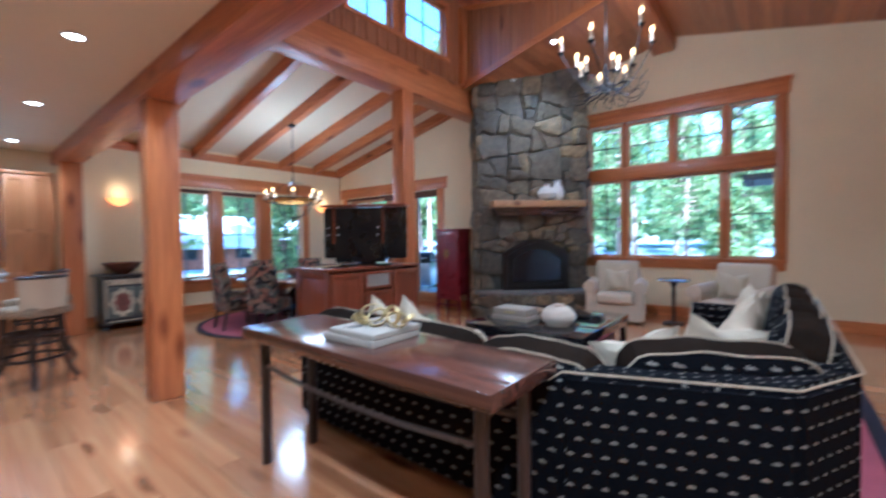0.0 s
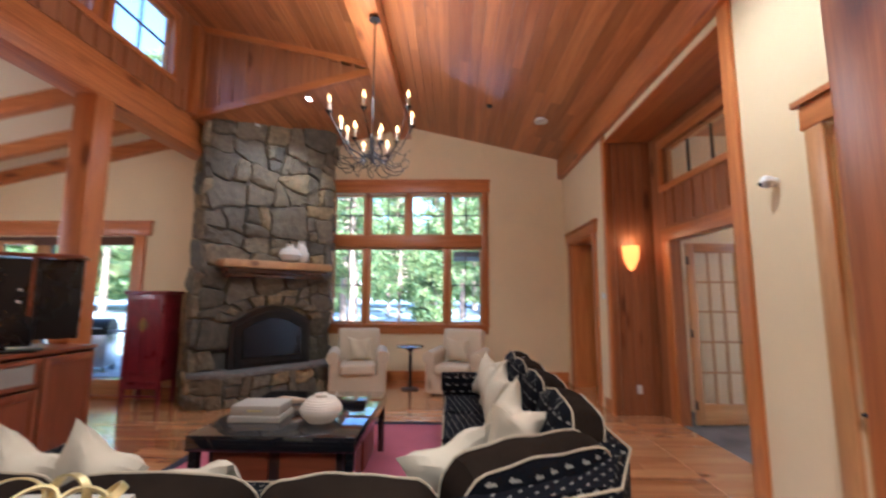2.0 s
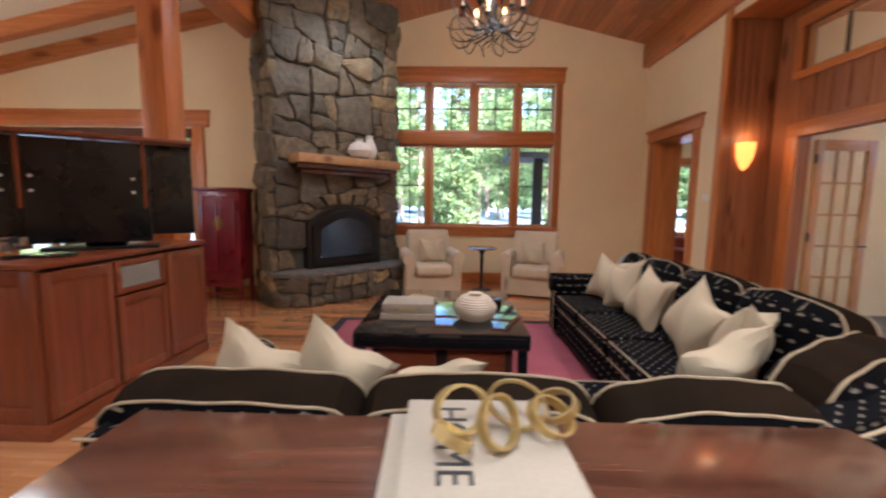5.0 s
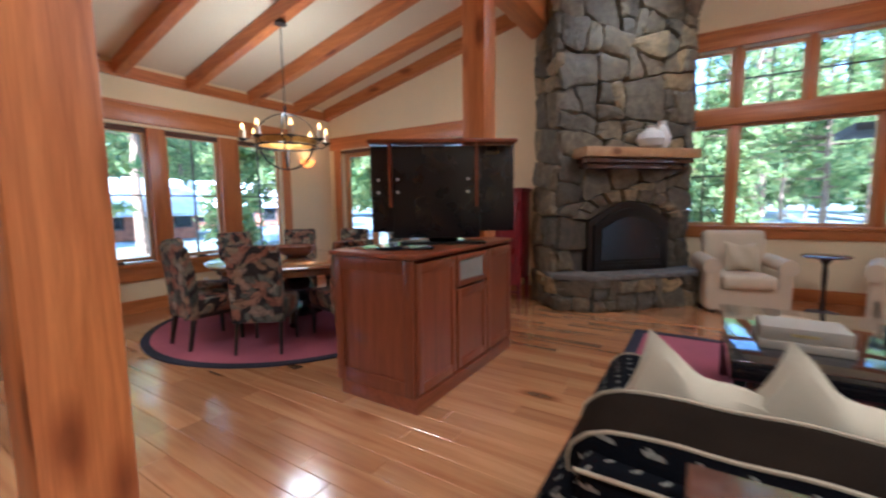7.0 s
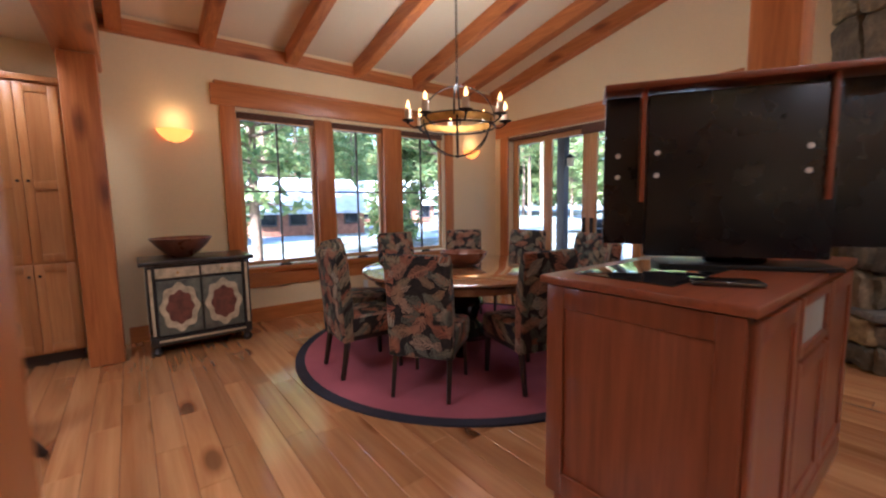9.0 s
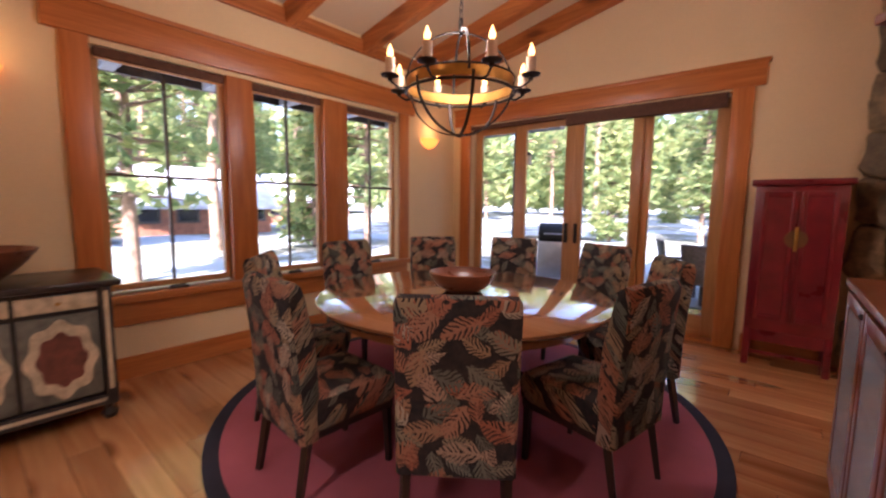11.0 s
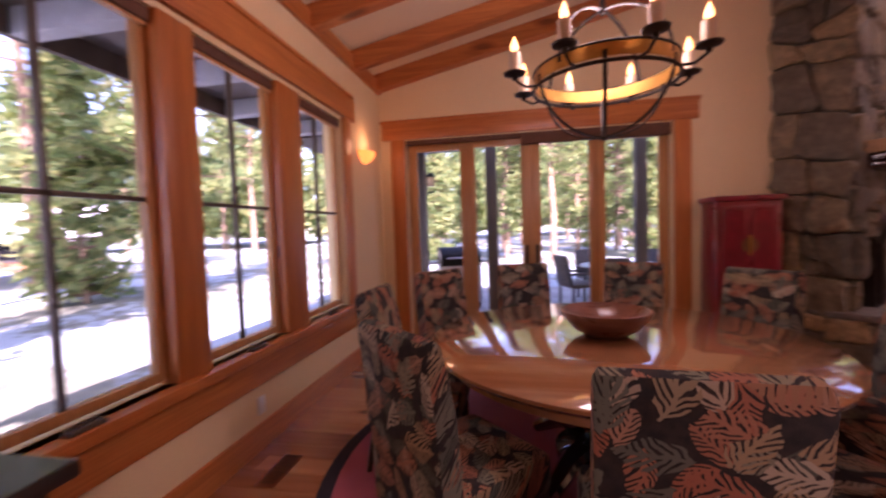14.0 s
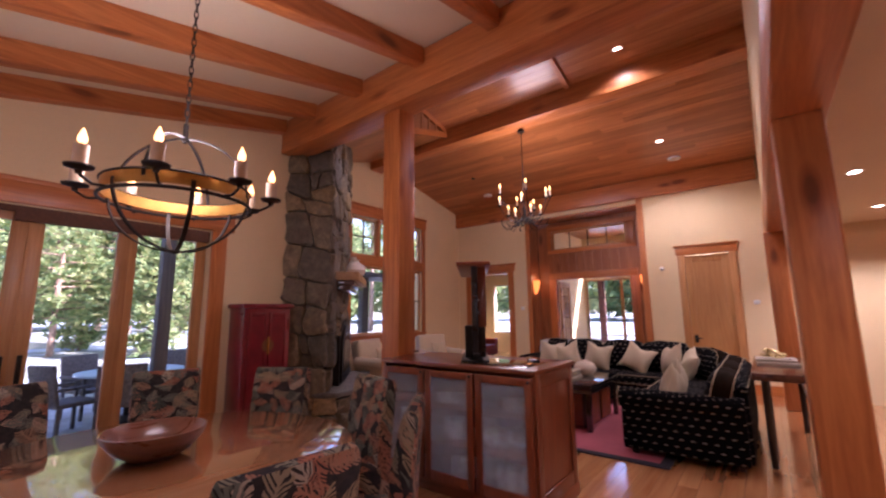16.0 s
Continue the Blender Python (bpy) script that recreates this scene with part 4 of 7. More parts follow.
def rubble(w, h, size, rnd):
    """Blocky stones of mixed size that fill a w by h face."""
    todo, done = [[(0.0, 0.0), (w, 0.0), (w, h), (0.0, h)]], []
    while todo:
        poly = todo.pop()
        xs, ys = [p[0] for p in poly], [p[1] for p in poly]
        dx, dy = max(xs) - min(xs), max(ys) - min(ys)
        area = abs(sum(poly[k - 1][0] * poly[k][1] - poly[k][0] * poly[k - 1][1] for k in range(len(poly)))) / 2
        lim = size * rnd.choice((0.55, 0.75, 0.95, 1.15, 1.4))
        if area < lim * lim and max(dx, dy) < 2.4 * min(dx, dy) or area < 0.012:
            done.append(poly)
            continue
        across = dx * rnd.uniform(0.75, 1.3) > dy
        s = rnd.uniform(0.34, 0.66)
        px, py = min(xs) + dx * (s if across else 0.5), min(ys) + dy * (0.5 if across else s)
        a = (0.0 if across else math.pi / 2) + rnd.uniform(-0.3, 0.3)
        nx, ny = math.cos(a), math.sin(a)
        for sg in (1, -1):
            half = clip_half(poly, px, py, sg * nx, sg * ny)
            if len(half) >= 3:
                todo.append(half)
    return done


def stone_face(parent, origin, along, out, w, h, size, seed, skip=None, proud=0.07):
    """Rough field stones over a face: origin at its lower corner, along and out in plan."""
    rnd = random.Random(seed)
    o, a, n, up = Vector(origin), Vector((*along, 0)), Vector((*out, 0)), Vector((0, 0, 1))
    made = 0
    for poly in rubble(w, h, size, rnd):
        cx, cy = sum(p[0] for p in poly) / len(poly), sum(p[1] for p in poly) / len(poly)
        if skip and skip(cx, cy):
            continue
        ring = []
        for k in range(len(poly)):
            p, q = poly[k], poly[(k + 1) % len(poly)]
            d = math.hypot(q[0] - p[0], q[1] - p[1])
            if d < 0.03:
                continue
            for s in (0.12, 0.32, 0.5, 0.68, 0.88):
                x, y = p[0] + (q[0] - p[0]) * s, p[1] + (q[1] - p[1]) * s
                ring.append((x + 0.06 * noise.noise((x * 4, y * 4, seed)) + rnd.uniform(-0.006, 0.006), y + 0.06 * noise.noise((x * 4, y * 4, seed + 9)) + rnd.uniform(-0.006, 0.006)))
        if len(ring) < 4:
            continue
        lift = rnd.uniform(0.4, 1.25) * proud
        bm = bmesh.new()
        tilt = (rnd.uniform(-0.14, 0.14), rnd.uniform(-0.14, 0.14))
        gap = 1 - 0.0045 / max(0.06, sum(math.hypot(p[0] - cx, p[1] - cy) for p in ring) / len(ring))
        rows = []
        for f, d in ((gap, -0.06), (gap, lift * 0.35), (gap - 0.05, lift * 0.82), (gap - 0.2, lift), (0.4, lift * 1.12)):
            r = []
            for px, py in ring:
                dx, dy = (px - cx) * f, (py - cy) * f
                bump_ = d + (tilt[0] * dx + tilt[1] * dy if d > 0 else 0) + (rnd.uniform(-0.012, 0.012) if d > 0 else 0)
                p3 = o + a * min(w + 0.04, max(-0.04, cx + dx)) + up * (cy + dy) + n * bump_
                r.append(bm.verts.new(p3))
            rows.append(r)
        m = len(ring)
        for r0, r1 in zip(rows, rows[1:]):
            for k in range(m):
                bm.faces.new((r0[k], r0[(k + 1) % m], r1[(k + 1) % m], r1[k]))
        bm.faces.new(rows[-1])
        me = mesh_of("stone", bm, M_STONE, smooth=False)
        me.shade_smooth()
        me.set_sharp_from_angle(angle=radians(28))
        ob = new("stone", me)
        ob.parent = parent
        made += 1
    return made


FO, FU, FN = Vector((-2.489, 6.491)), Vector((0.7071, 0.7071)), Vector((0.7071, -0.7071))


def fp(u, n):
    p = FO + FU * u + FN * n
    return (p.x, p.y)


fire = thing("fireplace", label="tall field stone fireplace with raised hearth and black insert", category="fireplace")
core = [fp(-0.19, -0.40), fp(1.81, -0.40), fp(1.81, -1.3), fp(0.4, -1.3), (-3.05, 7.3), (-3.27, 7.08)]
HEARTH = [(-3.33, 7.06), (-2.86, 6.44), (-2.42, 6.51), (-1.25, 7.66), (-1.55, 8.2), (-3.0, 7.4)]
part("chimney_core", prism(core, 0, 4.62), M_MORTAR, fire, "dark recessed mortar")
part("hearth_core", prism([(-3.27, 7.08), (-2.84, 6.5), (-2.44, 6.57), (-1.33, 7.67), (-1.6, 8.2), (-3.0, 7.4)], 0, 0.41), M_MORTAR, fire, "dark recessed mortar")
part("hearth_slab", prism([(x * 1.0 + dx, y + dy) for (x, y), (dx, dy) in zip(HEARTH, ((0.0, 0.0), (-0.01, -0.05), (0.04, -0.05), (0.06, -0.01), (0, 0), (0, 0)))], 0.41, 0.47, 0.012), stone_mat("slate_slab", (0.16, 0.15, 0.14)), fire, "thick slate hearth slab")
a0 = fp(-0.21, -0.37)
stone_face(fire, (*a0, 0.47), FU, FN, 2.04, 4.1, 0.44, 11, proud=0.058, skip=lambda u, z: 0.42 < u < 1.62 and z < 0.80)
ang = Vector(HEARTH[2]) - Vector(HEARTH[1])
stone_face(fire, (*HEARTH[1], 0.0), ang.normalized(), (ang.y / ang.length, -ang.x / ang.length), ang.length, 0.41, 0.3, 12, proud=0.05)
ang = Vector(HEARTH[3]) - Vector(HEARTH[2])
stone_face(fire, (*HEARTH[2], 0.0), ang.normalized(), (ang.y / ang.length, -ang.x / ang.length), ang.length, 0.41, 0.3, 13, proud=0.05)
ang = Vector(HEARTH[1]) - Vector(HEARTH[0])
stone_face(fire, (*HEARTH[0], 0.0), ang.normalized(), (ang.y / ang.length, -ang.x / ang.length), ang.length, 0.41, 0.28, 14, proud=0.05)
side = Vector(a0) - Vector((-3.33, 7.07))
stone_face(fire, (-3.33, 7.06, 0.0), side.normalized(), (side.y / side.length, -side.x / side.length), side.length, 4.15, 0.4, 15, proud=0.07)
b0 = Vector(fp(1.83, -0.37))
b1 = Vector(fp(1.83, -1.25))
sd = b1 - b0
stone_face(fire, (*b0, 0.0), sd.normalized(), (sd.y / sd.length, -sd.x / sd.length), sd.length, 4.6, 0.42, 16, proud=0.07)


def fire_local():
    """Parts of the fireplace in its own turned frame: x along the face, y into it."""
    t = Matrix(((FU.x, -FN.x, 0, FO.x), (FU.y, -FN.y, 0, FO.y), (0, 0, 1, 0), (0, 0, 0, 1)))

    def put(name, bm, material, label=""):
        bmesh.ops.transform(bm, matrix=t, verts=bm.verts)
        return part(name, bm, material, fire, label)
    put("mantel", boxes((-0.02, 0.0, 1.955, 1.66, 0.42, 2.075), bevel=0.012), M_MANTEL, "thick golden wood mantel shelf")
    put("mantel_shelf", boxes((0.03, 0.07, 1.89, 1.61, 0.42, 1.955), bevel=0.006), M_DARKWOOD, "dark wood moulding under the mantel")
    put("mantel_shelf", boxes((0.07, 0.13, 1.82, 1.57, 0.42, 1.89), bevel=0.012), M_DARKWOOD, "dark wood moulding under the mantel")
    # insert: arched black surround with a glass door
    def arch(u0, u1, z0, spring, rise, y0, y1, seg=16):
        pts = [(u0, z0), (u1, z0), (u1, spring)]
        for i in range(1, seg):
            s = i / seg
            pts.append((u1 + (u0 - u1) * s, spring + rise * math.sin(math.pi * s)))
        pts.append((u0, spring))
        bm = bmesh.new()
        f = [bm.verts.new((p[0], y0, p[1])) for p in pts]
        b = [bm.verts.new((p[0], y1, p[1])) for p in pts]
        bm.faces.new(f)
        bm.faces.new(b[::-1])
        for k in range(len(pts)):
            bm.faces.new((f[k], b[k], b[(k + 1) % len(pts)], f[(k + 1) % len(pts)]))
        return bm
    put("surround", arch(0.20, 1.44, 0.47, 1.14, 0.25, 0.27, 0.45), M_IRON, "black arched iron surround")
    put("insert_frame", arch(0.27, 1.37, 0.50, 1.09, 0.22, 0.235, 0.3), M_BLACK, "black arched fireplace insert")
    put("insert_door", arch(0.37, 1.27, 0.62, 1.03, 0.17, 0.225, 0.24), M_FIREGLASS, "dark glass fireplace door")
    for z in (0.53, 0.57):
        put("vent_bar", boxes((0.35, 0.215, z, 1.29, 0.24, z + 0.022)), M_IRON)
    put("insert_handle", tube([(1.2, 0.235, 0.78), (1.2, 0.19, 0.78), (1.2, 0.19, 0.9), (1.2, 0.235, 0.9)], 0.008), M_IRON)
    # stones that ring the arch of the insert
    rnd_ = random.Random(31)
    ang_ = [math.pi * (0.02 + 0.96 * i / 9) for i in range(10)]
    for a, b in zip(ang_, ang_[1:]):
        bm = bmesh.new()
        ring = []
        for q, r in ((a, 0.0), ((a + b) / 2, 0.0), (b, 0.0), (b, 1.0), ((a + b) / 2, 1.0), (a, 1.0)):
            rx, rz = 0.64 + 0.2 * r * rnd_.uniform(0.85, 1.1), 0.26 + 0.17 * r * rnd_.uniform(0.8, 1.15)
            q = q + (0.03 if q == a else -0.03 if q == b else 0)
            ring.append((0.82 - rx * math.cos(q), 1.14 + rz * math.sin(q)))
        cx, cz = sum(p[0] for p in ring) / 6, sum(p[1] for p in ring) / 6
        rows = [[bm.verts.new((cx + (x - cx) * k, y + rnd_.uniform(-0.01, 0.01), cz + (z - cz) * k)) for x, z in ring] for k, y in ((1, 0.44), (1, 0.31), (0.86, 0.27), (0.4, 0.255))]
        for r0, r1 in zip(rows, rows[1:]):
            for k in range(6):
                bm.faces.new((r0[k], r0[(k + 1) % 6], r1[(k + 1) % 6], r1[k]))
        bm.faces.new(rows[-1])
        put("stone", bm, M_STONE)


M_FIREGLASS = plain("fire_glass", (0.012, 0.012, 0.014), 0.22, var=0.1, bumps=0.0)
fire_local()


def vase(name, at, prof, material, label):
    return solid(name, lathe(prof, 28), material, label, "vase", at=at)


v0 = fp(0.98, -0.14)
vase("vase", (*v0, 2.075), [(0.05, 0), (0.13, 0.04), (0.17, 0.12), (0.14, 0.2), (0.06, 0.25), (0.055, 0.27), (0.07, 0.29)], M_CERAMIC, "squat white ceramic vase on the mantel")
v0 = fp(1.2, -0.2)
vase("vase", (*v0, 2.075), [(0.05, 0), (0.1, 0.06), (0.115, 0.16), (0.075, 0.27), (0.05, 0.32), (0.06, 0.37)], M_CERAMIC, "tall white ceramic vase on the mantel")


# ---------------- television cabinet ----------------
def tv_cabinet():
    x0, x1, y0, y1, top = -3.54, -2.83, 3.33, 4.868, 1.06
    c = thing("television_cabinet", (0, 0, 0), 0, "cherry wood cabinet with reeded glass doors and a lift television", "cabinet")
    t = 0.025
    part("side_panel", boxes((x0, y0, 0.1, x1, y0 + t, top - 0.035)), M_CHERRY_Z, c)
    part("side_panel", boxes((x0, y1 - t, 0.1, x1, y1, top - 0.035)), M_CHERRY_Z, c)
    part("back_panel", boxes((x1 - 0.28, y0 + t, 0.1, x1 - 0.26, y1 - t, top - 0.035)), M_CHERRY_Z, c)
    part("bottom", boxes((x0 + 0.01, y0 + t, 0.08, x1 - 0.01, y1 - t, 0.12)), M_CHERRY_Y, c)
    part("plinth", boxes((x0 + 0.05, y0 - 0.016, 0, x1 + 0.022, y1 - 0.02, 0.1)), M_CHERRY_Y, c)
    part("top", boxes((x0 - 0.03, y0 - 0.03, top - 0.035, x1 + 0.03, y1 + 0.005, top), bevel=0.008), M_CHERRY_Y, c, "polished cherry top")
    # south end: raised frame
    for a, b, z0, z1 in ((x0, x0 + 0.08, 0.1, top - 0.04), (x1 - 0.08, x1, 0.1, top - 0.04), (x0 + 0.08, x1 - 0.08, 0.1, 0.2), (x0 + 0.08, x1 - 0.08, top - 0.13, top - 0.04)):
        part("end_frame", boxes((a, y0 - 0.014, z0, b, y0, z1)), M_CHERRY_Z, c)
    w3 = (y1 - y0) / 3
    for i in range(3):
        a, b = y0 + i * w3 + 0.01, y0 + (i + 1) * w3 - 0.01
        # east doors
        zt = top - 0.06
        d = new("door")
        d.parent = c
        zh = zt
        if i == 1:
            zh = 0.74
            g = new("drawer")
            g.parent = c
            for r in ((a, a + 0.05, 0.76, zt), (b - 0.05, b, 0.76, zt), (a + 0.05, b - 0.05, 0.76, 0.8), (a + 0.05, b - 0.05, zt - 0.04, zt)):
                part("drawer_rail", boxes((x1, r[0], r[2], x1 + 0.02, r[1], r[3])), M_CHERRY_Y, g)
            part("grille", boxes((x1 + 0.002, a + 0.05, 0.8, x1 + 0.008, b - 0.05, zt - 0.04), bevel=0), M_GRILLE, g, "grey speaker grille cloth")
        for r in ((a, a + 0.06, 0.12, zh), (b - 0.06, b, 0.12, zh), (a + 0.06, b - 0.06, 0.12, 0.19), (a + 0.06, b - 0.06, zh - 0.07, zh)):
            part("door_rail", boxes((x1, r[0], r[2], x1 + 0.02, r[1], r[3])), M_CHERRY_Z, d)
        part("door_panel", boxes((x1, a + 0.06, 0.19, x1 + 0.01, b - 0.06, zh - 0.07), bevel=0), M_CHERRY_Z, d)
        # west glass doors
        g = new("glass_door")
        g.parent = c
        for r in ((a, a + 0.06, 0.12, zt), (b - 0.06, b, 0.12, zt), (a + 0.06, b - 0.06, 0.12, 0.2), (a + 0.06, b - 0.06, zt - 0.06, zt)):
            part("door_rail", boxes((x0 - 0.02, r[0], r[2], x0, r[1], r[3])), M_CHERRY_Z, g)
        bm = bmesh.new()
        u = a + 0.06
        while u < b - 0.062:
            e = min(u + 0.018, b - 0.06)
            add_tube(bm, [(x0 - 0.01, (u + e) / 2, 0.2), (x0 - 0.01, (u + e) / 2, zt - 0.06)], 0.0088, 6)
            u += 0.018
        pn = part("reeded_pane", bm, M_REED, g, "reeded clear glass")
        pn.visible_shadow = False
        part("knob", lathe([(0.006, 0), (0.014, 0.012), (0.01, 0.022)], 12, (x0 - 0.02, a + 0.03, zt - 0.04)), M_BLACK, g)
        for z in (0.4, 0.68):
            part("shelf", boxes((x0 + 0.01, a, z, x1 - 0.29, b, z + 0.02)), M_CHERRY_Y, c)
    return c


M_GRILLE = plain("grille_cloth", (0.3, 0.27, 0.22), 0.8, var=0.1, bumps=0.5, fine=300)
M_REED = clear("reeded_glass", (0.86, 0.91, 0.95), 0.1)
M_REED.node_tree.nodes["Principled BSDF"].inputs["Transmission Weight"].default_value = 0.85
tv_cabinet()
rnd = random.Random(8)
for yy, zz, rr, hh, mt, lb, nm in ((3.55, 0.70, 0.06, 0.1, M_CERAMIC, "white ceramic cup on the cabinet shelf", "cup"), (3.72, 0.42, 0.08, 0.12, M_CERAMIC, "white ceramic jug on the cabinet shelf", "jug"), (3.6, 0.12, 0.09, 0.16, M_CERAMIC, "white ceramic bowl in the cabinet", "bowl"),
                               (4.1, 0.42, 0.09, 0.16, M_CERAMIC, "white ceramic jug on the cabinet shelf", "jug"), (4.2, 0.70, 0.07, 0.08, M_CERAMIC, "white ceramic bowl on the cabinet shelf", "bowl"), (4.05, 0.12, 0.08, 0.14, M_CERAMIC, "white ceramic pot in the cabinet", "pot"), (4.65, 0.42, 0.07, 0.18, M_CERAMIC, "white ceramic vase on the cabinet shelf", "vase")):
    solid(nm, lathe([(rr * 0.6, 0), (rr, hh * 0.4), (rr * 0.9, hh * 0.8), (rr * 0.95, hh)], 18), mt, lb, "crockery", "crockery in the cabinet", at=(-3.33, yy, zz))


def television():
    t = thing("television", (-3.10, 4.12, 1.06), 33.5, "black flat television raised on a swivel lift", "television")
    part("lift_base", boxes((-0.34, -0.12, 0.0, 0.34, 0.12, 0.02)), M_BLACK, t)
    part("column", boxes((-0.12, 0.02, 0.02, 0.12, 0.09, 0.3)), M_BLACK, t)
    part("screen", boxes((-0.40, -0.09, 0.05, 0.30, -0.03, 0.78), bevel=0.008), M_SCREEN, t, "black glossy screen")
    part("back_board", boxes((-0.58, -0.03, 0.1, 0.58, 0.02, 0.79), bevel=0.004), M_SCREEN, t, "black back board")
    for u in (-0.42, 0.27):
        part("wood_strip", boxes((u - 0.012, -0.1, 0.3, u + 0.012, -0.03, 0.8)), M_CHERRY_Z, t, "cherry wood strip")
    part("lid", boxes((-0.59, -0.14, 0.80, 0.59, 0.14, 0.83), bevel=0.008), M_CHERRY_X, t, "cherry wood lid")
    for u in (-0.36, -0.52, 0.2):
        for z in (0.42, 0.52):
            part("screw_cap", lathe([(0.012, 0), (0.012, 0.006)], 12, (0, 0, 0)), M_PLASTIC, t).matrix_basis = pose(u, -0.092 if u > -0.5 and u < 0.3 else -0.031, z, 90, 0, 0)
    return t


television()
solid("remote_tray", boxes((-0.11, -0.05, 0, 0.11, 0.05, 0.02), bevel=0.006), M_LACQUER, "black remote control on the cabinet top", "remote", at=(-2.98, 3.6, 1.06), turn=30)
solid("cabinet_hatch", boxes((-0.2, -0.3, 0, 0.2, 0.3, 0.006), bevel=0.002), M_LACQUER, "dark glossy hatch in the cabinet top", "hatch", at=(-3.28, 3.72, 1.06), turn=0)


# ---------------- red cabinet ----------------
def red_cabinet():
    w, d, h = 0.58, 0.36, 1.61
    c = thing("red_cabinet", (-3.72, 6.86, 0), 0, "tall red lacquer wedding cabinet against the wall", "cabinet")
    part("body", boxes((-w / 2, -d / 2, 0.32, w / 2, d / 2, h - 0.05), bevel=0.006), M_RED, c)
    part("top", boxes((-w / 2 - 0.03, -d / 2 - 0.03, h - 0.05, w / 2 + 0.03, d / 2, h), bevel=0.008), M_RED, c)
    for sx in (-1, 1):
        for sy in (-1, 1):
            part("leg", boxes((sx * (w / 2 - 0.025) - 0.025, sy * (d / 2 - 0.025) - 0.025, 0, sx * (w / 2 - 0.025) + 0.025, sy * (d / 2 - 0.025) + 0.025, 0.34), bevel=0.005), M_RED, c)
        a, b = sorted((sx * 0.012, sx * (w / 2 - 0.05)))
        dr = new("door")
        dr.parent = c
        for r in ((a, a + 0.035, 0.42, h - 0.1), (b - 0.035, b, 0.42, h - 0.1), (a + 0.035, b - 0.035, 0.42, 0.47), (a + 0.035, b - 0.035, h - 0.15, h - 0.1)):
            part("door_rail", boxes((r[0], -d / 2 - 0.016, r[2], r[1], -d / 2, r[3])), M_RED, dr)
        part("door_panel", boxes((a + 0.035, -d / 2 - 0.008, 0.47, b - 0.035, -d / 2, h - 0.15), bevel=0), M_RED, dr)
    bm = lathe([(0.07, 0), (0.075, 0.006)], 24)
    pl = part("lock_plate", bm, plain("dull_brass", (0.22, 0.13, 0.06), 0.45, 0.8), c, "round brass lock plate")
    pl.matrix_basis = pose(0, -d / 2 - 0.016, 1.12, 90, 0, 0)
    part("lock_bar", boxes((-0.012, -d / 2 - 0.035, 1.02, 0.012, -d / 2 - 0.022, 1.22)), M_BRASS, c)
    part("apron", boxes((-w / 2 + 0.05, -d / 2 + 0.005, 0.22, w / 2 - 0.05, -d / 2 + 0.02, 0.33)), M_RED, c)
    part("stretcher", boxes((-w / 2 + 0.03, -d / 2 + 0.015, 0.1, w / 2 - 0.03, -d / 2 + 0.035, 0.13)), M_RED, c)
    return c


red_cabinet()


# ---------------- rugs ----------------
rug = thing("round_rug", (-5.48, 4.5, 0), 0, "round rose wool rug with a dark border under the dining table", "rug")
part("border", lathe([(1.52, 0.0), (1.6, 0.0), (1.6, 0.014), (1.52, 0.016), (1.52, 0.0)], 96, cap=False), M_RUGDARK, rug, "dark woven border")
part("field", lathe([(1.52, 0.0), (1.52, 0.015)], 96), M_RUG, rug)
rug = thing("living_rug", (0.1, 4.42, 0), 0, "large rose wool rug with a dark border stripe under the sofa", "rug")
part("field", boxes((-1.84, -1.5, 0, 1.7, 1.5, 0.013)), M_RUG, rug)
for r in ((-1.94, -1.6, 1.8, -1.5), (-1.94, 1.5, 1.8, 1.6), (-1.94, -1.5, -1.84, 1.5), (1.7, -1.5, 1.8, 1.5)):
    part("border", boxes((r[0], r[1], 0, r[2], r[3], 0.015)), M_RUGDARK, rug, "dark woven border")


# ---------------- dining table and chairs ----------------
def dining_table(at):
    t = thing("dining_table", (*at, 0.016), 0, "round polished wood dining table on a black pedestal", "table")
    part("tabletop", lathe([(0.0, 0.70), (0.93, 0.70), (0.955, 0.705), (0.965, 0.72), (0.98, 0.728), (0.98, 0.742), (0.968, 0.75), (0.3, 0.75)], 96), M_TABLE, t)
    part("apron", lathe([(0.86, 0.64), (0.88, 0.64), (0.885, 0.7), (0.86, 0.7)], 72), M_TABLE, t)
    part("pedestal", lathe([(0.3, 0.08), (0.3, 0.12), (0.17, 0.16), (0.13, 0.22), (0.15, 0.3), (0.2, 0.38), (0.17, 0.46), (0.11, 0.52), (0.13, 0.58), (0.26, 0.64), (0.3, 0.7)], 32), M_LACQUER, t, "black lacquered turned pedestal")
    for i in range(4):
        a = math.pi / 4 + i * math.pi / 2
        pts = [(math.cos(a) * r, math.sin(a) * r, z) for r, z in ((0.18, 0.2), (0.34, 0.17), (0.46, 0.09), (0.54, 0.04))]
        part("foot", tube(pts, [0.07, 0.06, 0.045, 0.04], 10), M_LACQUER, t)
    return t


dining_table((-5.48, 4.5))
bowl = solid("wooden_bowl", lathe([(0.02, 0.0), (0.1, 0.0), (0.17, 0.04), (0.22, 0.1), (0.235, 0.14), (0.225, 0.142), (0.2, 0.1), (0.14, 0.05), (0.02, 0.025)], 40), M_BOWL, "large turned dark wooden bowl on the dining table", "bowl", at=(-5.5, 4.52, 0.766))


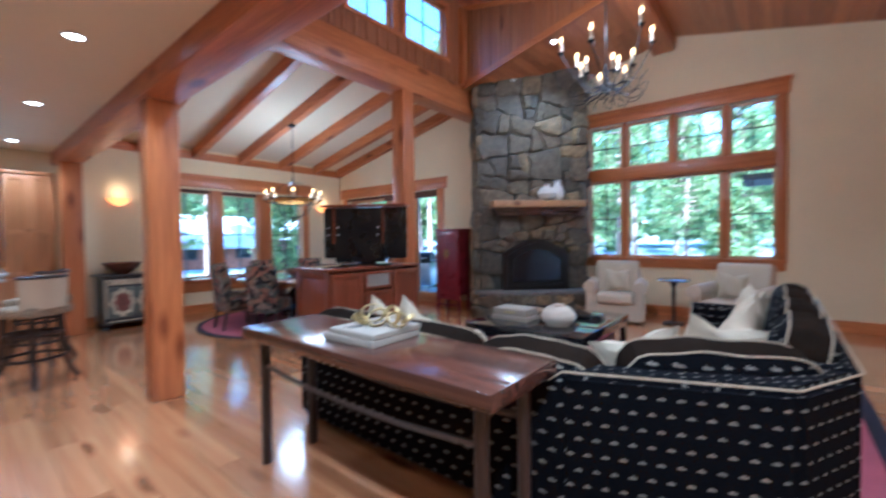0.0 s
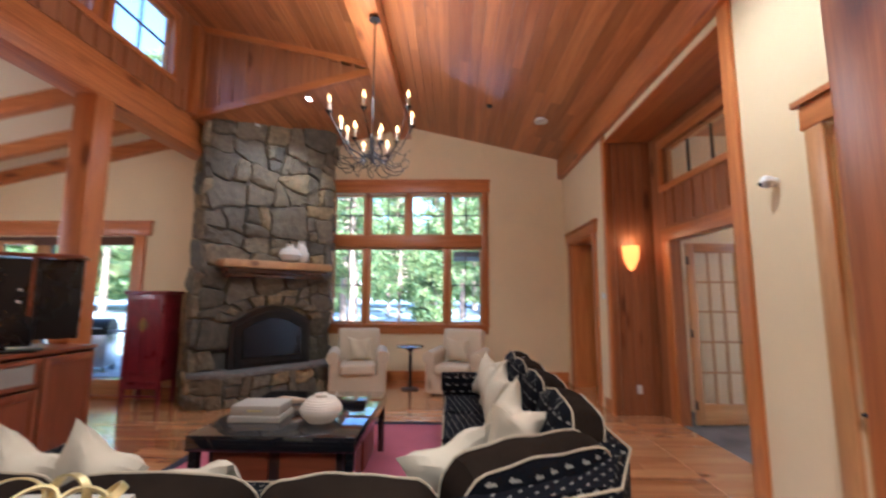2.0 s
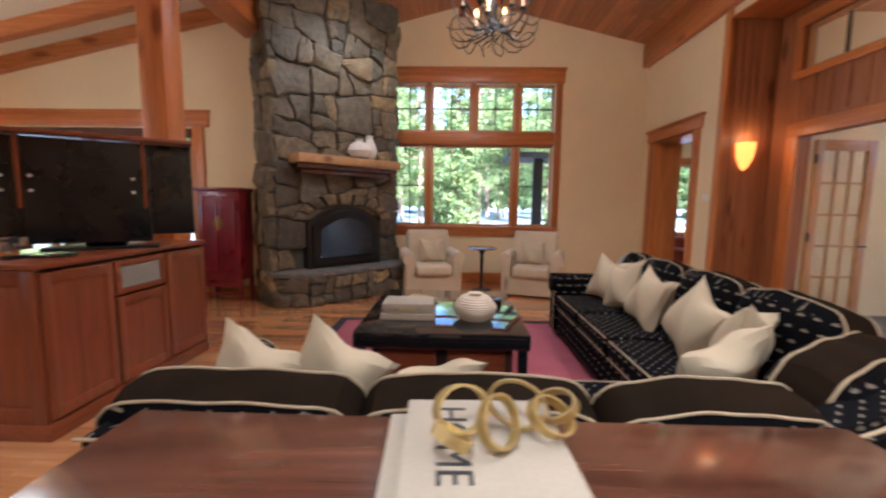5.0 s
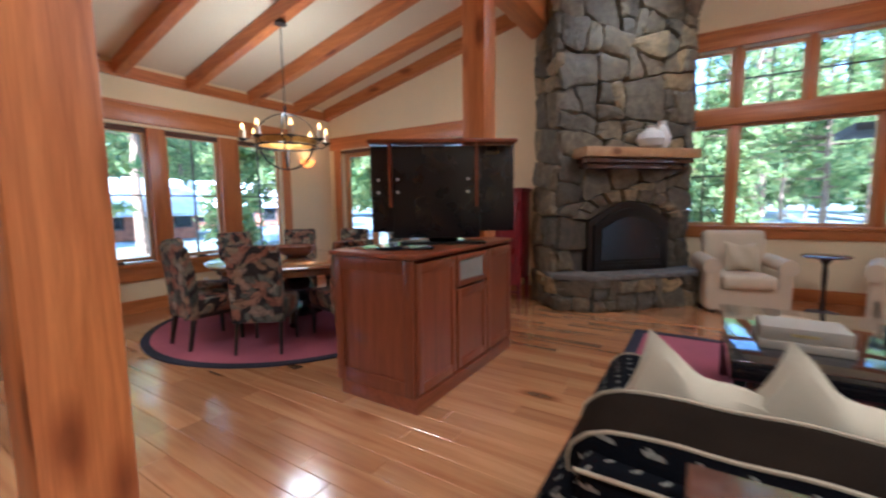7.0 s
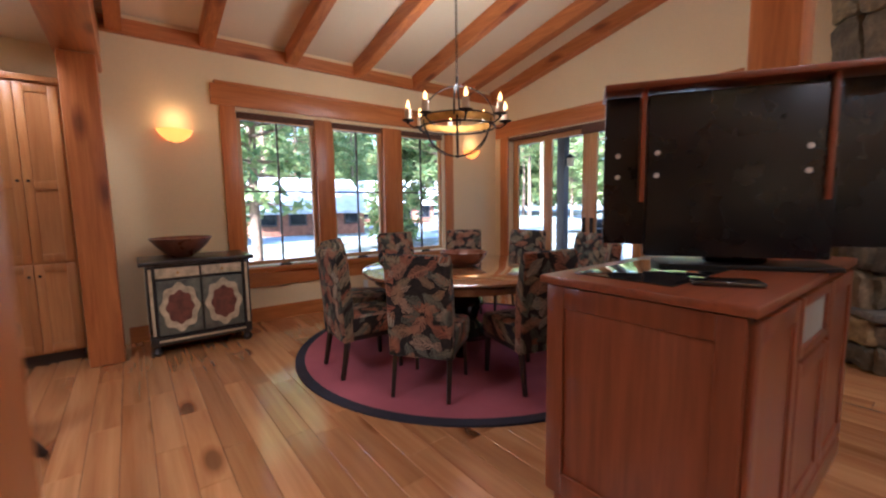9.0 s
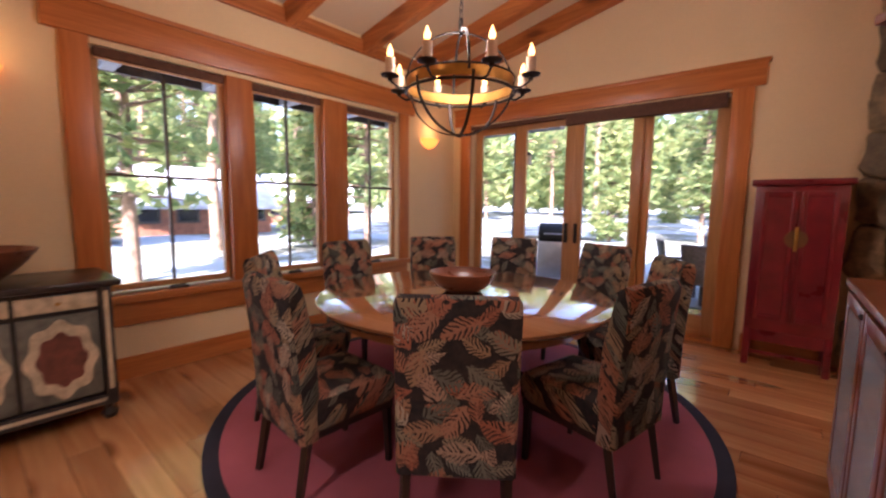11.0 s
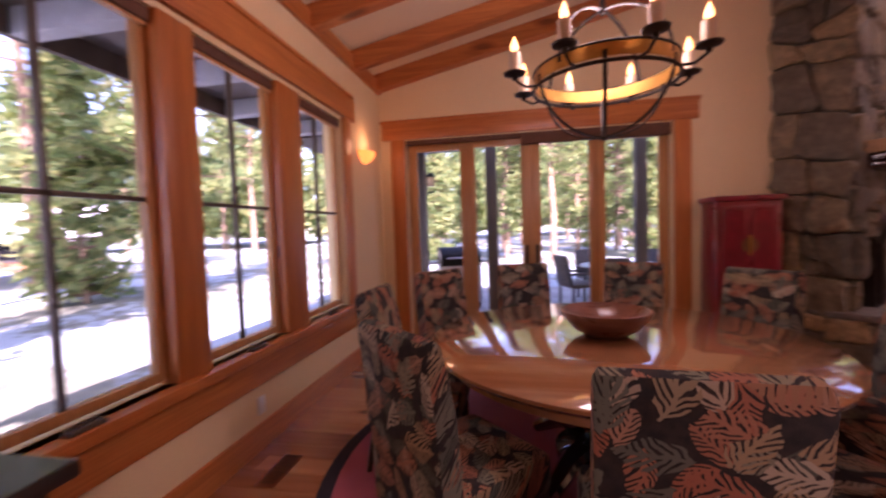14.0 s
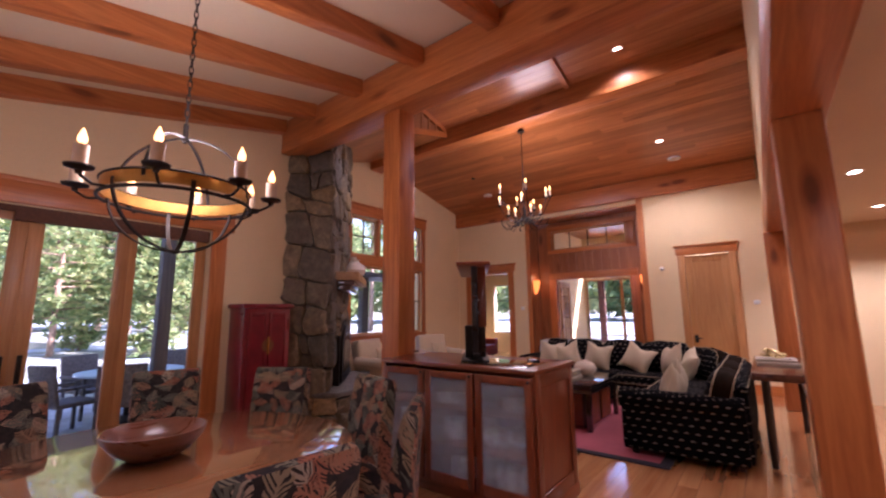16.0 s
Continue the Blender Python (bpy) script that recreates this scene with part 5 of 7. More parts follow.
def dining_chair():
    c = thing("dining_chair", (0, 0, 0), 0, "high-backed dining chair in dark leaf-pattern tapestry with wooden legs", "chair", "chairs round the dining table")
    bm = bmesh.new()
    add_box(bm, -0.24, -0.25, 0.33, 0.24, 0.22, 0.49, 0.035)
    part("seat", bm, M_LEAF, c)
    # back: slightly raked slab with a soft rolled top
    bm = bmesh.new()
    prof = [(0.19, 0.30), (0.185, 0.5), (0.2, 0.75), (0.245, 0.96), (0.26, 1.0), (0.285, 1.022), (0.315, 1.012), (0.33, 0.98), (0.305, 0.75), (0.285, 0.5), (0.28, 0.30)]
    for w, k in ((0.235, 0), ):
        rows = []
        for s in (-1, -0.94, 0.94, 1):
            inset = 0.018 if abs(s) == 1 else 0.0
            cy = sum(p[0] for p in prof) / len(prof)
            rows.append([bm.verts.new((s * w, y + (cy + (z - 0.6) * 0.1 - y) * (0.35 if inset else 0), z - (0.02 if inset and z > 0.9 else 0))) for y, z in prof])
        m = len(prof)
        for r0, r1 in zip(rows, rows[1:]):
            for k in range(m):
                bm.faces.new((r0[k], r0[(k + 1) % m], r1[(k + 1) % m], r1[k]))
        bm.faces.new(rows[0][::-1])
        bm.faces.new(rows[-1])
    part("backrest", bm, M_LEAF, c)
    part("seat_frame", boxes((-0.225, -0.235, 0.30, 0.225, 0.24, 0.34)), M_DARKLEG, c)
    for sx in (-1, 1):
        for y, lean in ((-0.21, -0.01), (0.23, 0.06)):
            bm = tube([(sx * 0.2, y, 0.33), (sx * 0.205, y + lean, 0.0)], [0.026, 0.018], 4)
            part("leg", bm, M_DARKLEG, c)
    return c


chair = dining_chair()
TC = (-5.48, 4.5)


def chair_pose(deg, r=1.04):
    a = radians(deg)
    return pose(TC[0] + r * math.cos(a), TC[1] + r * math.sin(a), 0.016, 0, 0, deg - 90)


chair.matrix_basis = chair_pose(306, 1.03)
for dg, rr in ((266.5, 1.05), (227, 1.04), (179, 1.05), (139.5, 1.2), (107, 1.24), (71, 1.22), (34, 1.08), (-12, 0.98)):
    copy_thing(chair, chair_pose(dg, rr))


# ---------------- candle chandeliers ----------------
def candle(parent, at, h=0.1, r=0.018, flame=True, cup=0.055):
    x, y, z = at
    h2 = part("candle_holder", lathe([(0.012, -0.03), (0.016, -0.012), (cup, 0.0), (cup * 1.05, 0.008), (0.02, 0.004)], 16, (x, y, z)), M_IRON, parent)
    part("candle", lathe([(r, 0), (r, h * 0.9), (r * 1.04, h), (r * 0.7, h + 0.004)], 12, (x, y, z + 0.005)), M_WAX, h2, "cream candle sleeve")
    part("flame", lathe([(0.007, 0), (0.02, 0.02), (0.017, 0.042), (0.002, 0.08)], 10, (x, y, z + h + 0.008)), M_FLAME, h2, "lit flame bulb")


def chain(parent, x, y, z0, z1, step=0.045):
    n = int((z1 - z0) / step)
    for i in range(n):
        z = z0 + (i + 0.5) * step
        pts = []
        for k in range(10):
            a = 2 * math.pi * k / 10
            u, w = 0.011 * math.cos(a), 0.03 * math.sin(a)
            pts.append((x + u, y, z + w) if i % 2 else (x, y + u, z + w))
        part("chain_link", tube(pts, 0.0035, 5, True), M_IRON, parent)


def dining_chandelier(at, top):
    c = thing("dining_chandelier", at, 0, "iron orb chandelier with a brass band and lit candle lamps", "chandelier")
    R = 0.35

    def ring_pts(r, z, seg=48):
        return [(r * math.cos(2 * math.pi * i / seg), r * math.sin(2 * math.pi * i / seg), z) for i in range(seg)]
    part("band", lathe([(R - 0.008, -0.03), (R, -0.032), (R, 0.032), (R - 0.008, 0.032), (R - 0.008, -0.03)], 64, cap=False), M_BRASS, c, "wide brass band")
    part("band_edge", tube(ring_pts(R + 0.002, 0.036), 0.006, 6, True), M_IRON, c)
    part("band_edge", tube(ring_pts(R + 0.004, -0.05), 0.009, 6, True), M_IRON, c)

    def strap(a, s0, s1, drop, w, seg=26):
        bm = bmesh.new()
        t = Vector((-math.sin(a), math.cos(a), 0))
        rows = []
        for i in range(seg + 1):
            s = s0 + (s1 - s0) * i / seg
            d = Vector((math.cos(a) * math.cos(s), math.sin(a) * math.cos(s), math.sin(s) * drop))
            rows.append([bm.verts.new(d * r + t * q) for r, q in ((R - 0.004, -w), (R - 0.004, w), (R + 0.004, w), (R + 0.004, -w))])
        for r0, r1 in zip(rows, rows[1:]):
            for q in range(4):
                bm.faces.new((r0[q], r0[(q + 1) % 4], r1[(q + 1) % 4], r1[q]))
        bm.faces.new(rows[0][::-1])
        bm.faces.new(rows[-1])
        return bm
    for k in range(3):
        a = math.pi * k / 3 + 0.35
        part("hoop", strap(a, math.pi, 2 * math.pi, 0.9, 0.01), M_IRON, c, "curved iron strap under the band")
    for k in range(2):
        part("hoop", strap(math.pi * k / 2 + 0.8, 0.0, math.pi, 0.95, 0.008), M_IRON, c, "slim curved iron strap above the band")
    part("finial", lathe([(0.006, -0.33), (0.03, -0.318), (0.03, -0.308)], 14), M_IRON, c)
    part("stem", tube([(0, 0, 0.31), (0, 0, 0.42)], 0.014), M_IRON, c)
    for k in range(8):
        a = 2 * math.pi * k / 8 + 0.25
        ca, sa = math.cos(a), math.sin(a)
        part("arm", tube([(0.35 * ca, 0.35 * sa, -0.045), (0.41 * ca, 0.41 * sa, -0.05), (0.46 * ca, 0.46 * sa, -0.02)], 0.007, 6), M_IRON, c)
        candle(c, (0.465 * ca, 0.465 * sa, 0.012), 0.1, 0.03)
    chain(c, 0, 0, 0.42, top - at[2] - 0.05)
    part("ceiling_rose", lathe([(0.07, -0.05), (0.06, -0.02), (0.03, 0.0)], 20, (0, 0, top - at[2])), M_IRON, c)
    return c


dining_chandelier((-5.505, 4.46, 2.14), roof_west(-5.5) - 0.19)
lamp("dining_chandelier_light", "POINT", (-5.505, 4.46, 2.47), 19, 0.3)


def living_chandelier(at, top):
    c = thing("living_chandelier", at, 0, "branching iron chandelier with many lit candle lamps", "chandelier")
    h = top - at[2]
    part("stem", tube([(0, 0, 0.06), (0, 0, h)], 0.008, 8), M_IRON, c)
    part("ceiling_rose", lathe([(0.065, -0.05), (0.055, -0.02), (0.03, 0.0)], 20, (0, 0, h)), M_IRON, c)
    part("hub", lathe([(0.02, -0.22), (0.05, -0.16), (0.03, -0.08), (0.035, 0.0), (0.012, 0.08)], 16), M_IRON, c)
    rnd = random.Random(3)
    for k in range(12):
        a = 2 * math.pi * k / 12
        r = 0.47 if k % 2 else 0.27
        z = 0.2 + 0.07 * math.sin(k * 1.3) if k % 2 else -0.06 + 0.05 * math.cos(k)
        ca, sa = math.cos(a), math.sin(a)
        pts = [(0.03 * ca, 0.03 * sa, -0.14)]
        for s in (0.25, 0.5, 0.75, 1.0):
            pts.append((r * s * ca - 0.05 * math.sin(s * 3) * sa, r * s * sa + 0.05 * math.sin(s * 3) * ca, -0.14 - 0.1 * math.sin(s * math.pi) + (z + 0.12) * s * s))
        part("branch", tube(pts, [0.011, 0.009, 0.008, 0.007, 0.006], 6), M_IRON, c)
        q = Vector(pts[2])
        tw = [q, q + Vector((0.08 * ca - 0.1 * sa, 0.08 * sa + 0.1 * ca, -0.03)), q + Vector((0.16 * ca - 0.12 * sa, 0.16 * sa + 0.12 * ca, 0.03 + rnd.uniform(-0.03, 0.03)))]
        part("twig", tube(tw, [0.006, 0.005, 0.003], 5), M_IRON, c)
        curl = [(0.1 * ca, 0.1 * sa, -0.2)] + [((0.2 + 0.11 * math.cos(q)) * ca - 0.04 * q * sa, (0.2 + 0.11 * math.cos(q)) * sa + 0.04 * q * ca, -0.24 + 0.09 * math.sin(q)) for q in (3.6, 4.4, 5.2, 6.0, 6.8, 7.6, 8.4)]
        part("scroll", tube(curl, [0.007, 0.007, 0.006, 0.006, 0.005, 0.005, 0.004, 0.003], 5), M_IRON, c)
        candle(c, (pts[-1][0], pts[-1][1], pts[-1][2] + 0.02), 0.1, 0.015, cup=0.033)
    return c


living_chandelier((-0.145, 5.02, 3.2), 4.65)
lamp("living_chandelier_light", "POINT", (-0.145, 5.02, 3.7), 32, 0.4)


def sconce(at, turn, label, tall=False):
    s = thing("wall_sconce", at, turn, label, "sconce", "amber wall lamps")
    # half bowl against the wall, opening up; local -y points into the room
    bm = bmesh.new()
    prof = [(0.01, -0.24), (0.05, -0.2), (0.1, -0.08), (0.115, 0.04), (0.115, 0.1)] if tall else [(0.02, -0.1), (0.08, -0.075), (0.14, -0.02), (0.165, 0.03)]
    seg = 16
    rows = [[bm.verts.new((r * math.cos(math.pi + math.pi * i / seg), r * math.sin(math.pi + math.pi * i / seg) * (0.8 if not tall else 1), z)) for i in range(seg + 1)] for r, z in prof]
    for r0, r1 in zip(rows, rows[1:]):
        for i in range(seg):
            bm.faces.new((r0[i], r0[i + 1], r1[i + 1], r1[i]))
    bmesh.ops.solidify(bm, geom=bm.faces[:], thickness=0.006)
    part("shade", bm, M_SHADE, s, "amber glass half-bowl shade")
    part("back_plate", boxes((-0.05, -0.012, -0.1, 0.05, 0.0, 0.02), bevel=0.003), M_BRASS, s)
    return s


sconce((W, 2.37, 2.16), 90, "amber glass half-bowl wall lamp, lit")
sconce((W, 6.5, 2.22), 90, "amber glass half-bowl wall lamp, lit")
sconce((3.17, 6.445, 2.14), 0, "tall amber glass wall lamp on cedar boards, lit", True)
sconce((3.17, 3.885, 2.14), 180, "tall amber glass wall lamp on cedar boards, lit", True)
for p in ((W + 0.12, 2.37, 2.3), (W + 0.12, 6.5, 2.36), (3.17, 6.33, 2.3), (3.17, 4.0, 2.3)):
    lamp("sconce_light", "POINT", p, 0.7, 0.08, (1.0, 0.6, 0.26))

# recessed cans; (-0.6, 1.1), (1.6, 0.6) and (-4.0, -0.9) are unseen, added for brightness
for i, (x, y, z, watts) in enumerate(((-2.5, 1.05, 2.85, 14), (-4.6, 1.05, 2.85, 30), (-6.9, 1.05, 2.85, 13), (-0.6, 1.1, 2.85, 32), (1.6, 0.6, 2.85, 76), (-4.0, -0.9, 2.85, 20), (1.6, 3.15, roof_east(1.6), 64), (-0.78, 3.2, roof_east(-0.78), 34), (-1.5, 6.7, soffit(-1.5), 26))):
    f = thing("ceiling_light", (x, y, z), 0, "small round recessed ceiling light, lit", "ceiling light", "recessed ceiling lights")
    part("ring", lathe([(0.05, -0.006), (0.075, -0.006), (0.075, 0.0), (0.05, 0.0), (0.05, -0.006)], 24, cap=False), M_PLASTIC, f)
    part("bulb", lathe([(0.05, -0.003), (0.03, -0.001)], 20), M_CAN, f, "bright lamp disc")
    lamp("can_lamp", "SPOT", (x, y, z - 0.03), watts * 1.15, 0.06, (1.0, 0.92, 0.8), (x, y, 0), 135)
for x, y, lb, mt, r in ((2.15, 7.13, "round white ceiling speaker", M_PLASTIC, 0.11), (2.25, 3.03, "round white ceiling speaker", M_PLASTIC, 0.11), (1.31, 7.0, "small black ceiling sensor", M_BLACK, 0.045)):
    solid("ceiling_speaker", lathe([(r, -0.012), (r, 0.02), (r * 0.9, 0.03)], 24), mt, lb, "speaker", at=(x, y, roof_east(x) - 0.012))
solid("ceiling_speaker", lathe([(0.11, -0.012), (0.11, 0.02), (0.1, 0.03)], 24), M_PLASTIC, "round white ceiling speaker", "speaker", at=(-2.5, 7.1, soffit(-2.5) - 0.012))


# ---------------- sofa ----------------
def soft_box(x0, y0, z0, x1, y1, z1, r=0.05, crown=0.0):
    """A cushion: a box with wide soft edges and a crowned top."""
    bm = bmesh.new()
    nx, ny = max(3, int((x1 - x0) / 0.1)), max(3, int((y1 - y0) / 0.1))
    add_box(bm, x0, y0, z0, x1, y1, z1)
    bmesh.ops.bevel(bm, geom=list(bm.edges), offset=r, segments=4, affect="EDGES", profile=0.6)
    return bm


def piping(parent, pts, r=0.0052):
    return part("piping", tube(pts, r, 6), M_PIPING, parent, "tan cord piping")


def box_cushion(w, h, d, seed):
    """A loose box cushion: bulged front and back panels, a boxing band between, and the two seam lines."""
    n, m, r = 16, 9, 0.1

    def outline(u, v):
        x, z = u * w / 2, v * h
        ax, az = abs(x) - (w / 2 - r), z - (h - r)
        if ax > 0 and az > 0:
            k = max(ax, az) / max(1e-6, math.hypot(ax, az))
            x, z = math.copysign(w / 2 - r + ax * k, x), h - r + az * k
        wob = noise.noise((u * 1.7, v * 1.3, seed))
        return x + 0.012 * wob * abs(u), z + v * (0.03 * (1 - u * u) + 0.016 * noise.noise((u * 2.3, 4.0, seed)))
    panels, band, seams = bmesh.new(), bmesh.new(), []
    for side in (1, -1):
        g = []
        for i in range(n + 1):
            row = []
            for j in range(m + 1):
                u, v = 2 * i / n - 1, j / m
                x, z = outline(u, v)
                puff = (max(0.0, (1 - u ** 4) * (1 - (2 * v - 1) ** 4))) ** 0.7
                y = side * (d / 2 - 0.03 + 0.065 * puff) + 0.012 * puff * noise.noise((u * 3, v * 3, seed + side))
                row.append(panels.verts.new((x, y, z)))
            g.append(row)
        for i in range(n):
            for j in range(m):
                panels.faces.new((g[i][j], g[i + 1][j], g[i + 1][j + 1], g[i][j + 1]))
        edge = [g[0][j].co for j in range(m + 1)] + [g[i][m].co for i in range(1, n + 1)] + [g[n][j].co for j in range(m - 1, -1, -1)]
        seams.append([p.copy() for p in edge])
    rows = [[band.verts.new(p) for p in seams[0]]]
    rows.append([band.verts.new((a + b) / 2 + Vector((0, 0, 0.018 if k > m and k < m + n else 0.0))) for k, (a, b) in enumerate(zip(*seams))])
    rows.append([band.verts.new(p) for p in seams[1]])
    for r0, r1 in zip(rows, rows[1:]):
        for k in range(len(r0) - 1):
            band.faces.new((r0[k], r0[k + 1], r1[k + 1], r1[k]))
    return panels, band, seams


def lean_cushion(parent, at, turn, w, h, d, lean=12):
    """A back cushion that leans; local -y is the way it faces."""
    panels, band, seams = box_cushion(w, h, d, at[0] * 3.1 + at[1] * 1.7)
    c = part("back_cushion", panels, M_SOFA, parent)
    c.matrix_basis = pose(*at, -lean, 0, turn)
    part("top_band", band, M_SOFATOP, c, "plain dark brown boxing band")
    for line in seams:
        piping(c, [p + Vector((0, 0, 0.002)) for p in line])
    return c


def sofa():
    s = thing("sectional_sofa", (0, 0, 0.016), 0, "black sectional sofa with rows of pale dashes and tan piping", "sofa")
    # south run
    part("base", soft_box(-1.46, 2.3, 0.06, 0.7, 3.25, 0.32, 0.03), M_SOFA, s)
    part("back_frame", soft_box(-1.52, 2.17, 0.05, 0.56, 2.33, 0.75, 0.04), M_SOFA, s)
    # corner piece
    part("corner_base", prism([(0.56, 2.3), (1.25, 2.62), (1.4, 2.95), (1.4, 3.3), (0.62, 3.3), (0.56, 3.2)], 0.06, 0.44, 0.03), M_SOFA, s)
    part("corner_back", prism([(0.54, 2.17), (1.37, 2.50), (1.58, 2.92), (1.42, 2.98), (1.26, 2.66), (0.54, 2.36)], 0.05, 0.79, 0.035), M_SOFA, s)
    # east run
    part("base", soft_box(0.66, 3.2, 0.06, 1.42, 5.5, 0.32, 0.03), M_SOFA, s)
    part("back_frame", soft_box(1.38, 2.9, 0.05, 1.58, 5.6, 0.80, 0.04), M_SOFA, s)
    # arms with rolled tops
    for bm in (soft_box(-1.62, 2.2, 0.05, -1.42, 3.28, 0.56, 0.04), soft_box(0.62, 5.42, 0.05, 1.5, 5.62, 0.58, 0.04)):
        part("arm", bm, M_SOFA, s)
    part("arm_roll", tube([(-1.54, 2.2, 0.55), (-1.54, 3.3, 0.55)], 0.1, 16), M_SOFA, s)
    part("arm_roll", tube([(0.6, 5.55, 0.58), (1.5, 5.55, 0.58)], 0.1, 16), M_SOFA, s)
    for pts in ([(-1.54 + 0.1 * math.cos(a), 3.3, 0.55 + 0.1 * math.sin(a)) for a in [math.pi * k / 8 for k in range(17)]],):
        piping(s, pts)
    piping(s, [(-1.42, 3.285, 0.08), (-1.42, 3.285, 0.5)])
    piping(s, [(0.615, 5.44, 0.08), (0.615, 5.44, 0.5)])
    piping(s, [(-1.52, 2.165, 0.745), (0.5, 2.165, 0.745), (0.56, 2.17, 0.79), (1.37, 2.495, 0.79), (1.585, 2.92, 0.79), (1.585, 5.6, 0.8)])
    # seat cushions
    for a, b in ((-1.41, -0.72), (-0.71, -0.02), (-0.01, 0.68)):
        q = part("seat_cushion", soft_box(a, 2.5, 0.31, b, 3.28, 0.47, 0.05), M_SOFA, s)
        piping(q, [(a + 0.03, 3.275, 0.46), (b - 0.03, 3.275, 0.46)])
        piping(q, [(a + 0.03, 3.28, 0.335), (b - 0.03, 3.28, 0.335)])
    for a, b in ((3.28, 3.98), (3.99, 4.69), (4.7, 5.41)):
        q = part("seat_cushion", soft_box(0.64, a, 0.31, 1.3, b, 0.47, 0.05), M_SOFA, s)
        piping(q, [(0.645, a + 0.03, 0.46), (0.645, b - 0.03, 0.46)])
        piping(q, [(0.64, a + 0.03, 0.335), (0.64, b - 0.03, 0.335)])
    # back cushions
    for x, w in ((-1.16, 0.8), (-0.38, 0.76), (0.34, 0.68)):
        lean_cushion(s, (x, 2.45, 0.40), 180, w, 0.425, 0.22, 15)
    lean_cushion(s, (1.03, 2.76, 0.42), 210, 0.82, 0.44, 0.22)
    for y, w in ((3.32, 0.7), (3.98, 0.68), (4.64, 0.66), (5.16, 0.46)):
        lean_cushion(s, (1.32, y, 0.44), -90, w, 0.48, 0.22)
    for x, y in ((-1.52, 2.28), (-1.52, 3.18), (0.5, 2.3), (0.72, 5.5), (1.48, 5.5), (1.48, 3.0)):
        part("foot", boxes((x - 0.03, y - 0.03, 0, x + 0.03, y + 0.03, 0.06)), M_DARKLEG, s)
    return s


sofa()


def pillow(at, rot, size=0.5, label="plump cream throw pillow on the sofa", thick=0.17):
    n = 12
    bm = bmesh.new()
    grids = []
    for side in (1, -1):
        g = []
        for i in range(n + 1):
            row = []
            for j in range(n + 1):
                u, v = 2 * i / n - 1, 2 * j / n - 1
                pinch = 1 - 0.15 * (1 - u * u) * abs(v) ** 3
                pinch2 = 1 - 0.15 * (1 - v * v) * abs(u) ** 3
                t = max(0.0, (1 - u * u) * (1 - v * v)) ** 0.55
                chop = 0.1 * size * max(0.0, v) ** 2 * math.exp(-(u / 0.4) ** 2)
                row.append(bm.verts.new((u * size / 2 * pinch2, side * (thick / 2 * t) + 0.014 * math.sin(5 * u + 3 * v + at[1]), v * size / 2 * pinch - chop)))
            g.append(row)
        grids.append(g)
    for g, flip in ((grids[0], False), (grids[1], True)):
        for i in range(n):
            for j in range(n):
                f = (g[i][j], g[i + 1][j], g[i + 1][j + 1], g[i][j + 1])
                bm.faces.new(f[::-1] if flip else f)
    bmesh.ops.remove_doubles(bm, verts=bm.verts[:], dist=0.0015)
    ob = solid("throw_pillow", bm, M_PILLOW, label, "pillow", "cream pillows")
    ob.matrix_basis = pose(*at, *rot)
    return ob


for at, rot in (((-1.32, 2.82, 0.66), (12, 24, 0)), ((-0.98, 2.84, 0.67), (14, 30, 4)), ((-0.52, 2.95, 0.56), (40, -8, 8)), ((1.1, 5.2, 0.70), (-18, 6, -70)), ((1.12, 4.9, 0.69), (-22, -16, -80)), ((1.1, 4.35, 0.7), (-20, 10, -88)), ((1.08, 3.7, 0.7), (-22, 24, -95)), ((1.02, 3.2, 0.72), (22, 12, 40)), ((0.72, 2.92, 0.68), (28, -18, 14))):
    pillow(at, rot, 0.43 if at[0] < -0.5 else 0.47, thick=0.2)
# grey throw over the sofa back
bm = bmesh.new()
g = []
for i in range(15):
    row = []
    for j in range(11):
        u, v = i / 14, j / 10
        a = (u - 0.5) * 2.4
        row.append(bm.verts.new((1.43 - 0.16 * math.sin(a) - 0.03 * math.cos(7 * v), 4.95 + v * 0.55 + 0.02 * math.sin(9 * u), 0.62 + 0.31 * math.cos(a) + 0.02 * math.sin(8 * v + 3 * u))))
    g.append(row)
for i in range(14):
    for j in range(10):
        bm.faces.new((g[i][j], g[i + 1][j], g[i + 1][j + 1], g[i][j + 1]))
bmesh.ops.solidify(bm, geom=bm.faces[:], thickness=0.018)
solid("throw_blanket", bm, plain("pale_throw", (0.5, 0.47, 0.45), 0.95, var=0.1, bumps=0.5, fine=200), "pale folded throw over the sofa back", "blanket")


# ---------------- console table ----------------
def console():
    t = thing("console_table", (0, 0, 0), 0, "long dark wood console table behind the sofa", "table")
    part("tabletop", boxes((-1.30, 1.61, 0.80, 0.55, 2.14, 0.87), bevel=0.006), M_DARKWOOD, t, "polished dark wood top")
    for x in (-1.2, 0.44):
        for y in (1.71, 2.04):
            part("leg", tube([(x, y, 0), (x, y, 0.8)], 0.03, 14), M_DARKLEG, t)
    for y in (1.71, 2.04):
        part("stretcher", tube([(-1.2, y, 0.62), (-0.78, y, 0.585), (-0.38, y, 0.575), (0.02, y, 0.585), (0.44, y, 0.62)], 0.013, 8), M_BRONZE, t, "bowed bronze stretcher")
    return t


console()
solid("coffee_table_book", boxes((-0.2, -0.19, 0, 0.18, 0.17, 0.035), bevel=0.004), M_PAGE, "large pale picture book lying on the console", "book", at=(-0.41, 1.93, 0.87), turn=3)
